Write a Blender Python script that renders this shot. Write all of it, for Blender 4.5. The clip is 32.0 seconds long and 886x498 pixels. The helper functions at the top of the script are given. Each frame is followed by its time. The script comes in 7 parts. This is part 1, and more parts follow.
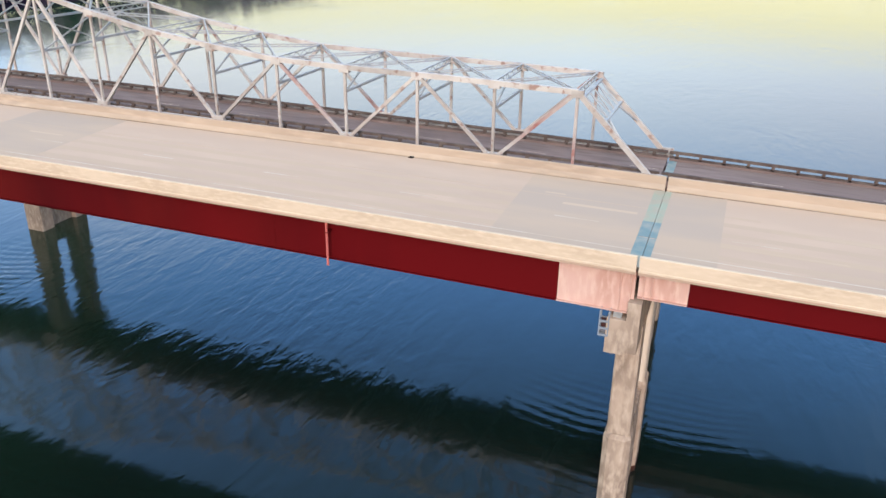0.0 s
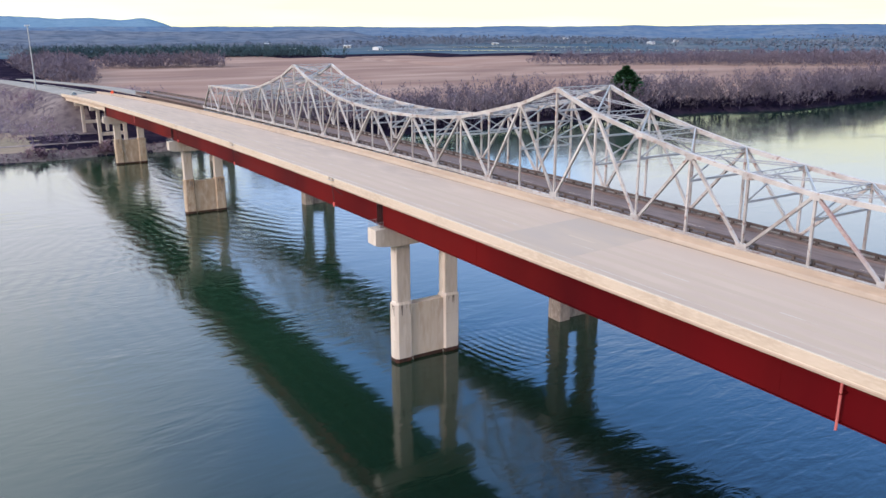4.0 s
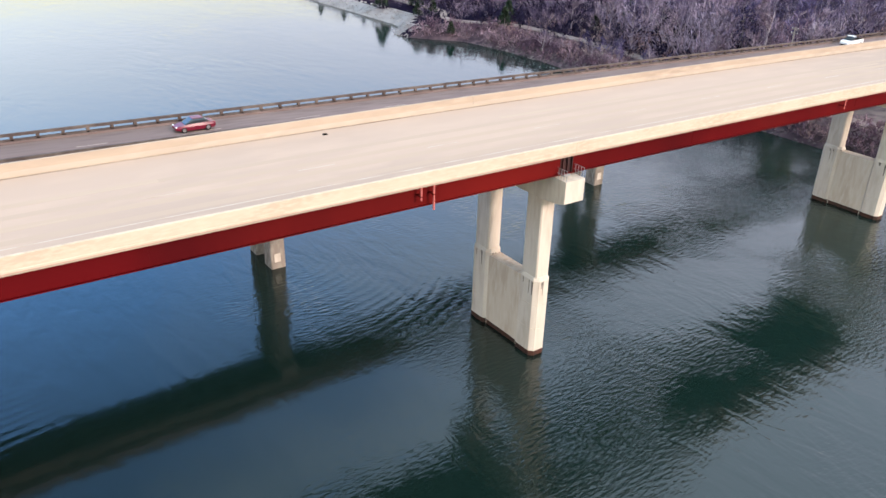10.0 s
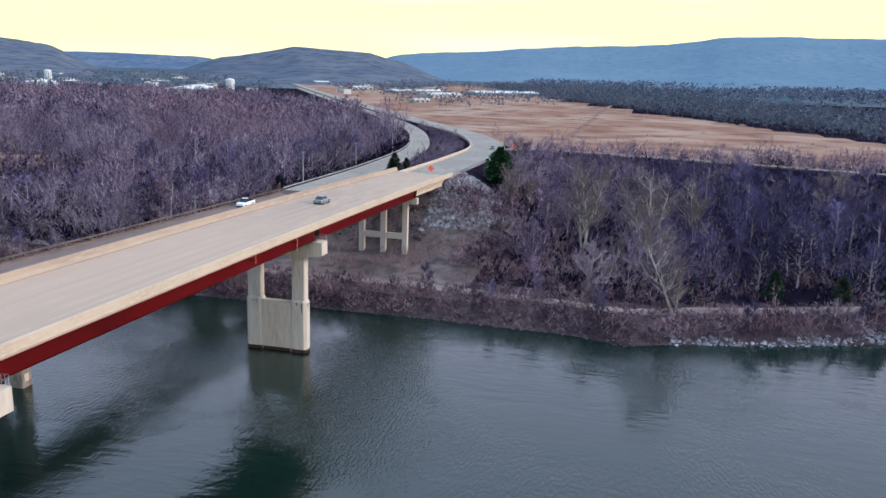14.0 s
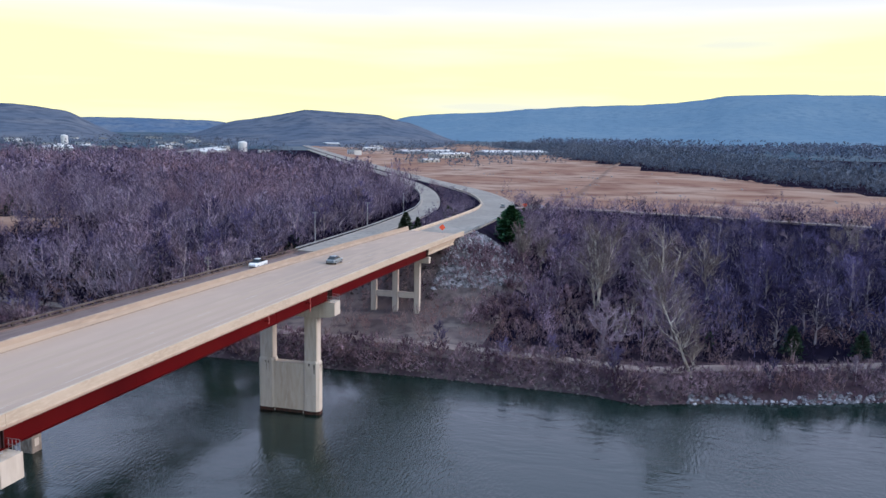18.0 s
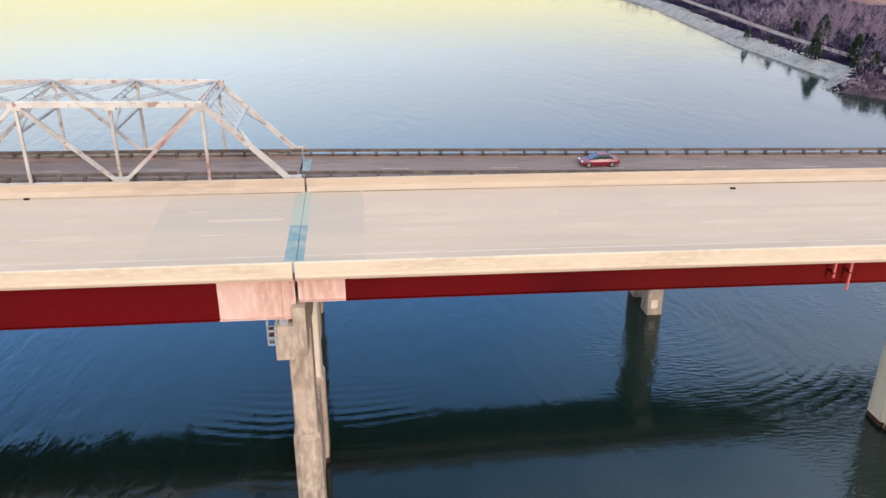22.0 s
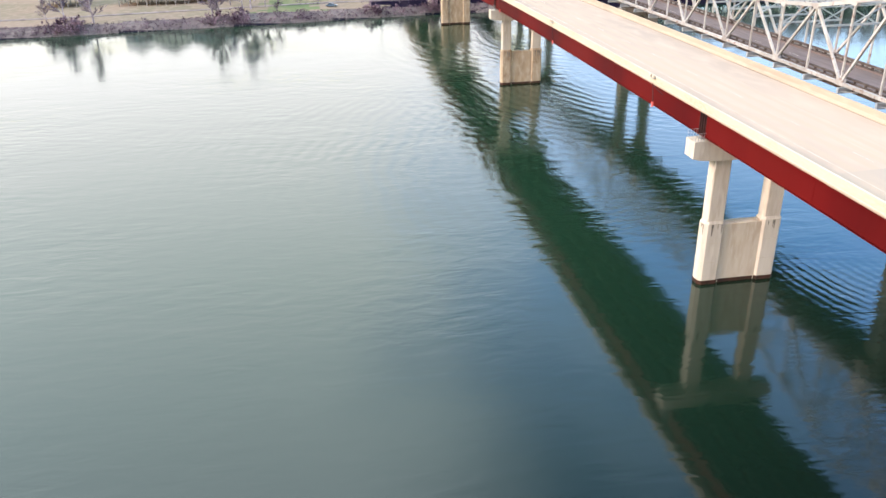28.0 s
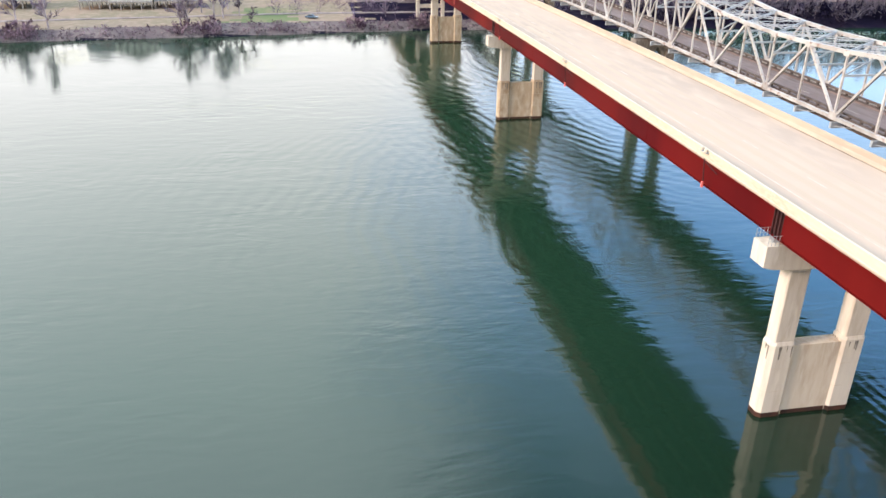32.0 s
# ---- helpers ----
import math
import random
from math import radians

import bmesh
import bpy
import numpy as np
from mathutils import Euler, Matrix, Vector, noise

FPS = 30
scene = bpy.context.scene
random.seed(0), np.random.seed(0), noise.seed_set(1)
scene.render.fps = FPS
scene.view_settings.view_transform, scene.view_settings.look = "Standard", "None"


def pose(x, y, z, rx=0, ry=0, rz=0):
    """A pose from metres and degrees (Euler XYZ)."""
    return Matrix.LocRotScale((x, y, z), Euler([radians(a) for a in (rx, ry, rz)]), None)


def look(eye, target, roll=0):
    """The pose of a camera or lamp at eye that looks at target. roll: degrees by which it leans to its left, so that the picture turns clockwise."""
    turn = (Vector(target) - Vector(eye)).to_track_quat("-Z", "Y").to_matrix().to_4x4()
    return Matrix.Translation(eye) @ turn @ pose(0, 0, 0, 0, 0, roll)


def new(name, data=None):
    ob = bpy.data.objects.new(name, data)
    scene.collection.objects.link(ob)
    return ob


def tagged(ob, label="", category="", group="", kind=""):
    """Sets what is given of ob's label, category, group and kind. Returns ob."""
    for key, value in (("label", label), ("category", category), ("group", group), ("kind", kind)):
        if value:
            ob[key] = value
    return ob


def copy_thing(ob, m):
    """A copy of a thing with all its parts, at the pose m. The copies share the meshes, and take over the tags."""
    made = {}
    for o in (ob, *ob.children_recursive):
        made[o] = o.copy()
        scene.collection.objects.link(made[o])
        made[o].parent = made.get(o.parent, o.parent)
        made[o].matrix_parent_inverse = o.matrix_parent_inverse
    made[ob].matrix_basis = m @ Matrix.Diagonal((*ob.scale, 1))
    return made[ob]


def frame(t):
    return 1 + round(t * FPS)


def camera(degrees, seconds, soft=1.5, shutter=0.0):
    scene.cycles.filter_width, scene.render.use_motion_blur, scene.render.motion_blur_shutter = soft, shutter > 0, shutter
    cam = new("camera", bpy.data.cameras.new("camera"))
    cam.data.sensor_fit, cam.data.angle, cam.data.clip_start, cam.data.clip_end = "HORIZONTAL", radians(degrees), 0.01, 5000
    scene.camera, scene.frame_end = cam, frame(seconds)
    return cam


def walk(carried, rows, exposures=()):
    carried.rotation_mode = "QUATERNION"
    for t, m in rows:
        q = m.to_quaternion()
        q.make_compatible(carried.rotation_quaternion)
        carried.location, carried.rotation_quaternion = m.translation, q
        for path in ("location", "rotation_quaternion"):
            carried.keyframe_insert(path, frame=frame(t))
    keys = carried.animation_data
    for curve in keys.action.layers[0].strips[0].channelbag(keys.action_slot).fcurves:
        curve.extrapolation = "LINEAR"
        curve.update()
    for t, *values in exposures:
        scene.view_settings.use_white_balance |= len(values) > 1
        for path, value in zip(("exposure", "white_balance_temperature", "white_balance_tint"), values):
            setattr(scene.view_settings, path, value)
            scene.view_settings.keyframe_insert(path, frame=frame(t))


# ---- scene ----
cam = camera(58.6, 32.0)

PATH = [
    (0, (4.336, -45.837, 43.697), (3.691, -44.119, 42.902), 0.8),
    (0.5, (4.255, -45.85, 43.712), (3.539, -44.163, 42.91), 0.7),
    (1, (4.236, -45.768, 43.766), (3.393, -44.144, 42.959), 0.5),
    (1.5, (4.25, -45.825, 43.907), (3.271, -44.275, 43.107), 0.3),
    (2, (4.197, -45.639, 44.204), (3.061, -44.167, 43.467), 0.1),
    (2.5, (4.094, -45.818, 44.38), (2.793, -44.424, 43.778), -0.0),
    (3, (4.02, -45.952, 44.543), (2.575, -44.683, 43.994), -0.1),
    (3.5, (4.052, -46.025, 44.656), (2.492, -44.894, 44.118), -0.2),
    (4, (3.93, -45.797, 44.644), (2.293, -44.778, 44.113), -0.2),
    (4.5, (4.139, -45.697, 44.63), (2.465, -44.716, 44.149), -0.2),
    (6.5, (3.919, -46.013, 44.249), (2.302, -44.911, 43.836), 0.2),
    (7, (4.068, -46.408, 44.194), (2.637, -45.103, 43.695), 0.5),
    (7.5, (4.062, -46.713, 44.307), (2.942, -45.165, 43.717), 0.8),
    (8, (4.24, -46.7, 44.48), (3.499, -44.968, 43.81), 1.0),
    (8.5, (4.448, -46.768, 44.672), (4.124, -44.939, 43.929), 1.3),
    (9, (4.677, -46.93, 44.768), (4.808, -45.104, 43.964), 1.8),
    (9.5, (5.111, -47.373, 44.827), (5.713, -45.668, 43.972), 1.5),
    (10, (5.253, -47.402, 44.881), (6.295, -45.935, 44.007), 1.6),
    (10.5, (5.595, -47.038, 44.977), (7.01, -45.896, 44.144), 1.8),
    (11, (6.109, -46.306, 45.22), (7.809, -45.508, 44.531), 2.2),
    (11.5, (6.557, -46.326, 45.409), (8.417, -45.772, 44.927), 2.0),
    (12, (5.952, -46.536, 45.419), (7.861, -46.059, 45.06), 2.0),
    (12.5, (5.55, -46.74, 45.467), (7.465, -46.273, 45.128), 2.0),
    (13, (5.397, -46.88, 45.43), (7.311, -46.415, 45.089), 2.0),
    (13.5, (5.364, -46.996, 45.397), (7.274, -46.532, 45.029), 2.0),
    (14, (5.277, -47.071, 45.336), (7.173, -46.61, 44.897), 1.8),
    (14.5, (5.347, -46.926, 45.381), (7.22, -46.473, 44.846), 1.9),
    (16.5, (5.77, -46.37, 45.621), (7.605, -45.913, 44.971), 1.2),
    (17, (5.767, -46.73, 45.448), (7.671, -46.244, 45.075), 1.3),
    (17.5, (5.433, -46.734, 45.369), (7.348, -46.242, 45.065), 1.1),
    (18, (5.493, -46.555, 45.315), (7.408, -46.059, 45.021), 1.1),
    (18.5, (5.792, -46.276, 45.205), (7.696, -45.739, 44.909), 1.0),
    (19, (5.609, -46.147, 45.061), (7.461, -45.46, 44.748), 1.0),
    (19.5, (5.383, -46.317, 44.927), (7.134, -45.435, 44.535), 0.8),
    (20, (4.979, -46.382, 44.887), (6.587, -45.318, 44.354), 0.6),
    (20.5, (4.69, -46.332, 44.791), (6.064, -45.027, 44.152), 0.3),
    (21, (4.599, -46.415, 44.767), (5.639, -44.856, 44.069), 0.4),
    (21.5, (4.619, -46.455, 44.811), (5.253, -44.719, 44.047), 0.1),
    (22, (4.655, -46.149, 44.96), (4.849, -44.327, 44.159), 0.2),
    (22.5, (4.263, -46.149, 45.282), (4.007, -44.34, 44.468), 0.1),
    (23, (3.843, -46.167, 45.505), (3.147, -44.48, 44.686), -0.1),
    (23.5, (3.761, -46.064, 45.616), (2.661, -44.61, 44.794), -0.4),
    (24, (3.914, -45.499, 45.657), (2.499, -44.352, 44.831), -0.7),
    (24.5, (3.535, -45.089, 45.786), (1.926, -44.262, 44.934), -1.2),
    (25, (2.703, -44.689, 45.853), (0.98, -44.154, 44.991), -1.7),
    (25.5, (1.953, -44.478, 46.002), (0.181, -44.133, 45.142), -2.0),
    (27.5, (-0.318, -44.0, 48.481), (-2.103, -43.729, 47.621), -1.8),
    (28, (-1.796, -44.076, 48.771), (-3.582, -43.795, 47.915), -1.2),
    (28.5, (-3.861, -43.905, 48.955), (-5.646, -43.615, 48.1), -0.8),
    (29, (-6.249, -43.431, 49.061), (-8.033, -43.132, 48.208), -0.7),
    (29.5, (-9.026, -43.066, 49.13), (-10.81, -42.757, 48.279), -0.5),
    (30, (-12.154, -42.665, 49.245), (-13.935, -42.345, 48.393), -0.2),
    (30.5, (-15.563, -42.291, 49.365), (-17.342, -41.962, 48.512), 0.1),
    (31, (-19.136, -41.905, 49.425), (-20.914, -41.57, 48.574), 0.2),
    (31.5, (-23.028, -41.656, 49.44), (-24.806, -41.319, 48.59), 0.5),
    (32, (-27.057, -41.392, 49.44), (-28.837, -41.058, 48.591), 1.0),
]
EXPOSURES = [(0, -0.4, 5850, 18), (1, -0.3, 5850, 18), (2, -0.22, 5850, 18), (3, -0.55, 5650, 19), (4, -0.5, 5550, 21), (7, -0.95, 5450, 22), (8, -0.5, 5650, 18), (9, -0.5, 5750, 18), (10, -0.1, 5950, 18), (11, 0.45, 5950, 17), (12, -0.05, 6200, 16), (13, -0.8, 5450, 18), (14.5, -0.5, 5500, 18),
             (16.5, 0.4, 6250, 16), (17, 0.25, 6200, 16), (17.5, -0.4, 5900, 17), (18, -0.9, 5300, 21), (19, -1.17, 5100, 22), (20, -0.63, 5500, 20), (21, 0.05, 6050, 20), (22, -0.32, 6000, 18), (23, -0.45, 5950, 18), (24, -0.2, 5950, 18), (25, 0.2, 6050, 16), (28, 0.17, 5950, 16), (32, 0.15, 5950, 16)]
walk(cam, [(t, look(eye, target, roll)) for t, eye, target, roll in PATH], EXPOSURES)

# ---- world, sun ----
W = bpy.data.worlds.new("sky_world")
scene.world = W
W.use_nodes = True
wn, wl = W.node_tree.nodes, W.node_tree.links
wn.clear()


SUN_EL, SUN_AZ = radians(24), radians(168)   # azimuth from +Y clockwise
VEIL_LOW, VEIL_HIGH = (2.65, 2.36, 0.86), (2.5, 2.7, 2.7)
sky = wn.new("ShaderNodeTexSky")
sky.sky_type = "NISHITA"
sky.sun_disc = False
sky.sun_elevation, sky.sun_rotation = SUN_EL, SUN_AZ
sky.dust_density = 2.0
tc = wn.new("ShaderNodeTexCoord")
sep = wn.new("ShaderNodeSeparateXYZ")
wl.new(tc.outputs["Generated"], sep.inputs[0])
skyk = wn.new("ShaderNodeMixRGB")
skyk.blend_type = "MULTIPLY"
skyk.inputs[0].default_value = 1.0
wl.new(sky.outputs[0], skyk.inputs[1])
skyk.inputs[2].default_value = (0.27, 0.54, 0.72, 1)
hi = wn.new("ShaderNodeMapRange")
wl.new(sep.outputs[2], hi.inputs[0])
hi.inputs[1].default_value, hi.inputs[2].default_value = 0.46, 0.72
hi.inputs[3].default_value, hi.inputs[4].default_value = 1.0, 0.3
skyh = wn.new("ShaderNodeMixRGB")
skyh.blend_type = "MULTIPLY"
skyh.inputs[0].default_value = 1.0
wl.new(skyk.outputs[0], skyh.inputs[1])
wl.new(hi.outputs[0], skyh.inputs[2])
# thin veil of cloud all round, open to blue sky high up in one wide gap
dt = wn.new("ShaderNodeVectorMath")
dt.operation = "DOT_PRODUCT"
wl.new(tc.outputs["Generated"], dt.inputs[0])
dt.inputs[1].default_value = Vector((-0.32, 0.84, 0.42)).normalized()
nz = wn.new("ShaderNodeTexNoise")
mpw = wn.new("ShaderNodeMapping")
mpw.inputs["Scale"].default_value = (1.0, 1.0, 2.2)
wl.new(tc.outputs["Generated"], mpw.inputs[0])
wl.new(mpw.outputs[0], nz.inputs["Vector"])
nz.inputs["Scale"].default_value, nz.inputs["Detail"].default_value = 2.6, 5.0
ad = wn.new("ShaderNodeMath")
ad.operation = "MULTIPLY_ADD"
wl.new(nz.outputs[0], ad.inputs[0])
ad.inputs[1].default_value = -0.55
wl.new(dt.outputs["Value"], ad.inputs[2])
gap = wn.new("ShaderNodeMapRange")
gap.interpolation_type = "SMOOTHSTEP"
wl.new(ad.outputs[0], gap.inputs[0])
gap.inputs[1].default_value, gap.inputs[2].default_value = 0.2, 0.62
gap.inputs[3].default_value, gap.inputs[4].default_value = 1.0, 0.1
zr = wn.new("ShaderNodeMapRange")
zr.interpolation_type = "SMOOTHSTEP"
wl.new(sep.outputs[2], zr.inputs[0])
zr.inputs[1].default_value, zr.inputs[2].default_value = 0.19, 0.48
zr.inputs[3].default_value, zr.inputs[4].default_value = 1.0, 0.0
mm = wn.new("ShaderNodeMath")
mm.operation = "MAXIMUM"
wl.new(zr.outputs[0], mm.inputs[0])
wl.new(gap.outputs[0], mm.inputs[1])
dt2 = wn.new("ShaderNodeVectorMath")      # a second break in the cloud, lower in the west-north-west
dt2.operation = "DOT_PRODUCT"
wl.new(tc.outputs["Generated"], dt2.inputs[0])
dt2.inputs[1].default_value = Vector((-0.85, 0.45, 0.27)).normalized()
ad2 = wn.new("ShaderNodeMath")
ad2.operation = "MULTIPLY_ADD"
wl.new(nz.outputs[0], ad2.inputs[0])
ad2.inputs[1].default_value = -0.05
wl.new(dt2.outputs["Value"], ad2.inputs[2])
gap2 = wn.new("ShaderNodeMapRange")
gap2.interpolation_type = "SMOOTHSTEP"
wl.new(ad2.outputs[0], gap2.inputs[0])
gap2.inputs[1].default_value, gap2.inputs[2].default_value = 0.93, 0.96
zg = wn.new("ShaderNodeMapRange")
zg.interpolation_type = "SMOOTHSTEP"
wl.new(sep.outputs[2], zg.inputs[0])
zg.inputs[1].default_value, zg.inputs[2].default_value = 0.1, 0.17
gz_ = wn.new("ShaderNodeMath")
gz_.operation = "MULTIPLY"
wl.new(gap2.outputs[0], gz_.inputs[0])
wl.new(zg.outputs[0], gz_.inputs[1])
gk = wn.new("ShaderNodeMath")
gk.operation = "MULTIPLY_ADD"
wl.new(gz_.outputs[0], gk.inputs[0])
gk.inputs[1].default_value, gk.inputs[2].default_value = -0.48, 1.0
veil = wn.new("ShaderNodeMath")
veil.operation = "MULTIPLY"
wl.new(mm.outputs[0], veil.inputs[0])
wl.new(gk.outputs[0], veil.inputs[1])
low = wn.new("ShaderNodeMapRange")       # cream near the horizon, grey-white above
low.interpolation_type = "SMOOTHSTEP"
wl.new(sep.outputs[2], low.inputs[0])
low.inputs[1].default_value, low.inputs[2].default_value = 0.10, 0.18
vc = wn.new("ShaderNodeMixRGB")
vc.inputs[1].default_value, vc.inputs[2].default_value = (VEIL_LOW[0], VEIL_LOW[1], VEIL_LOW[2], 1), (VEIL_HIGH[0], VEIL_HIGH[1], VEIL_HIGH[2], 1)
cl = wn.new("ShaderNodeTexNoise")
mpc = wn.new("ShaderNodeMapping")
mpc.inputs["Scale"].default_value = (1.5, 1.5, 16.0)
wl.new(tc.outputs["Generated"], mpc.inputs[0])
wl.new(mpc.outputs[0], cl.inputs["Vector"])
cl.inputs["Scale"].default_value, cl.inputs["Detail"].default_value = 1.6, 4.0
cr_ = wn.new("ShaderNodeMapRange")
wl.new(cl.outputs[0], cr_.inputs[0])
cr_.inputs[1].default_value, cr_.inputs[2].default_value = 0.45, 0.7
lc = wn.new("ShaderNodeMixRGB")
wx = wn.new("ShaderNodeMapRange")        # yellower low in the east
wx.interpolation_type = "SMOOTHSTEP"
wl.new(sep.outputs[0], wx.inputs[0])
wx.inputs[1].default_value, wx.inputs[2].default_value = 0.1, 0.75
for k_, (c1, c2) in enumerate((((2.1, 1.96, 0.95, 1), (VEIL_LOW[0], VEIL_LOW[1], VEIL_LOW[2], 1)), ((1.9, 1.8, 1.2, 1), (1.9, 1.78, 1.1, 1)))):
    mxl = wn.new("ShaderNodeMixRGB")
    wl.new(wx.outputs[0], mxl.inputs[0])
    mxl.inputs[1].default_value, mxl.inputs[2].default_value = c1, c2
    wl.new(mxl.outputs[0], lc.inputs[k_ + 1])
wl.new(cr_.outputs[0], lc.inputs[0])
wl.new(lc.outputs[0], vc.inputs[1])
ex = wn.new("ShaderNodeMapRange")        # the cloud is warm and bright in the west, greyer in the east
wl.new(sep.outputs[0], ex.inputs[0])
ex.inputs[1].default_value, ex.inputs[2].default_value = -0.9, 0.9
hv = wn.new("ShaderNodeValToRGB")
wl.new(ex.outputs[0], hv.inputs[0])
hv.color_ramp.elements[0].color = (0.93, 0.88, 0.79, 1)
hv.color_ramp.elements[1].color = (0.63, 0.61, 0.66, 1)
e_ = hv.color_ramp.elements.new(0.4)
e_.color = (0.85, 0.97, 0.95, 1)
e_ = hv.color_ramp.elements.new(0.7)
e_.color = (0.61, 0.65, 0.68, 1)
hw = wn.new("ShaderNodeMixRGB")
hw.blend_type = "MULTIPLY"
hw.inputs[0].default_value = 1.0
hw.inputs[2].default_value = (VEIL_HIGH[1], VEIL_HIGH[1], VEIL_HIGH[1], 1)
wl.new(hv.outputs[0], hw.inputs[1])
cool = wn.new("ShaderNodeMapRange")      # thinner, cooler cloud higher up
wl.new(sep.outputs[2], cool.inputs[0])
cool.inputs[1].default_value, cool.inputs[2].default_value = 0.25, 0.55
hc = wn.new("ShaderNodeMixRGB")
hc.blend_type = "MULTIPLY"
hc.inputs[2].default_value = (0.97, 1.14, 1.17, 1)
wl.new(cool.outputs[0], hc.inputs[0])
wl.new(hw.outputs[0], hc.inputs[1])
wl.new(hc.outputs[0], vc.inputs[2])
wl.new(low.outputs[0], vc.inputs[0])
mixw = wn.new("ShaderNodeMixRGB")
wl.new(veil.outputs[0], mixw.inputs[0])
wl.new(skyh.outputs[0], mixw.inputs[1])
wl.new(vc.outputs[0], mixw.inputs[2])
bgn = wn.new("ShaderNodeBackground")
wl.new(mixw.outputs[0], bgn.inputs[0])
bgn.inputs[1].default_value = 1.0
wo = wn.new("ShaderNodeOutputWorld")
wl.new(bgn.outputs[0], wo.inputs[0])

sun = new("sun", bpy.data.lights.new("sun", "SUN"))
sun.data.energy, sun.data.angle, sun.data.color = 4.4, radians(12), (1.0, 0.81, 0.61)
sd = Vector((math.sin(SUN_AZ) * math.cos(SUN_EL), math.cos(SUN_AZ) * math.cos(SUN_EL), math.sin(SUN_EL)))
sun.matrix_world = look(sd * 300, (0, 0, 0))

# ---- materials ----
def mat(name, base, rough=0.85, metal=0.0, var=None, scale=1.0, var2=None, scale2=12.0, bump=0.0, bscale=20.0, bdist=0.02,
        spec=0.5, stretch=(1, 1, 1), island=0.0, objrand=0.0):
    """A surface: base colour, a large-scale second colour, a fine one, bump, random per piece or per object."""
    m = bpy.data.materials.new(name)
    m.use_nodes = True
    t, l = m.node_tree.nodes, m.node_tree.links
    b = t["Principled BSDF"]
    b.inputs["Roughness"].default_value, b.inputs["Metallic"].default_value = rough, metal
    b.inputs["Specular IOR Level"].default_value = spec if rough < 0.8 else (0.15 if rough < 0.9 else 0.0)
    g = t.new("ShaderNodeNewGeometry")
    mp = t.new("ShaderNodeMapping")
    mp.inputs["Scale"].default_value = stretch
    l.new(g.outputs["Position"], mp.inputs[0])
    col = t.new("ShaderNodeRGB")
    col.outputs[0].default_value = (*base, 1)
    out = col.outputs[0]
    for c2, sc, lo, hi in ((var, scale, 0.42, 0.62), (var2, scale2, 0.45, 0.7)):
        if c2 is None:
            continue
        n = t.new("ShaderNodeTexNoise")
        n.inputs["Scale"].default_value, n.inputs["Detail"].default_value = sc, 6.0
        l.new(mp.outputs[0], n.inputs["Vector"])
        r = t.new("ShaderNodeMapRange")
        r.inputs[1].default_value, r.inputs[2].default_value = lo, hi
        l.new(n.outputs[0], r.inputs[0])
        x = t.new("ShaderNodeMixRGB")
        l.new(r.outputs[0], x.inputs[0])
        l.new(out, x.inputs[1])
        x.inputs[2].default_value = (*c2, 1)
        out = x.outputs[0]
    for amount, src in ((island, "island"), (objrand, "object")):
        if amount <= 0:
            continue
        o = g.outputs["Random Per Island"] if src == "island" else t.new("ShaderNodeObjectInfo").outputs["Random"]
        r = t.new("ShaderNodeMapRange")
        r.inputs[3].default_value, r.inputs[4].default_value = 1 - amount, 1 + amount
        l.new(o, r.inputs[0])
        x = t.new("ShaderNodeMixRGB")
        x.blend_type = "MULTIPLY"
        x.inputs[0].default_value = 1.0
        l.new(out, x.inputs[1])
        l.new(r.outputs[0], x.inputs[2])
        out = x.outputs[0]
    l.new(out, b.inputs["Base Color"])
    if bump > 0:
        n = t.new("ShaderNodeTexNoise")
        n.inputs["Scale"].default_value, n.inputs["Detail"].default_value = bscale, 4.0
        l.new(mp.outputs[0], n.inputs["Vector"])
        bp = t.new("ShaderNodeBump")
        bp.inputs["Strength"].default_value, bp.inputs["Distance"].default_value = bump, bdist
        l.new(n.outputs[0], bp.inputs["Height"])
        l.new(bp.outputs[0], b.inputs["Normal"])
    return m


M_DECK = mat("deck_concrete", (0.424, 0.309, 0.236), 0.85, var=(0.355, 0.266, 0.21), scale=0.05, var2=(0.446, 0.325, 0.247), scale2=0.5, bump=0.12, bscale=9, stretch=(0.3, 1.0, 1))
M_DECKL = mat("pale_scrubbed_concrete", (0.44, 0.327, 0.242), 0.85, var=(0.415, 0.306, 0.226), scale=0.3, stretch=(0.2, 2, 1))
M_PATCH = mat("deck_patch_concrete", (0.365, 0.282, 0.226), 0.85, var=(0.405, 0.302, 0.228), scale=0.2, stretch=(0.3, 1.4, 1))
M_WHEEL = mat("worn_wheel_track", (0.405, 0.300, 0.225), 0.85, var=(0.42, 0.31, 0.228), scale=0.12, stretch=(0.12, 2.5, 1))
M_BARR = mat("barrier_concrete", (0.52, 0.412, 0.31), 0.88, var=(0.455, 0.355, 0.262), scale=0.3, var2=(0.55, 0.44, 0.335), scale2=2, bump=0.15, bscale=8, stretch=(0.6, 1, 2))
# darker tan concrete for the far parapet only
M_BARRF = mat("far_barrier_concrete", (0.375, 0.285, 0.212), 0.88, var=(0.31, 0.235, 0.178), scale=0.15, var2=(0.40, 0.305, 0.23), scale2=1.2, bump=0.15, bscale=8, stretch=(0.4, 1, 2))
M_PIER = mat("pier_concrete", (0.55, 0.465, 0.385), 0.9, var=(0.47, 0.385, 0.31), scale=0.45, var2=(0.58, 0.495, 0.41), scale2=1.2, bump=0.2, bscale=5, stretch=(1.8, 1.8, 0.35))
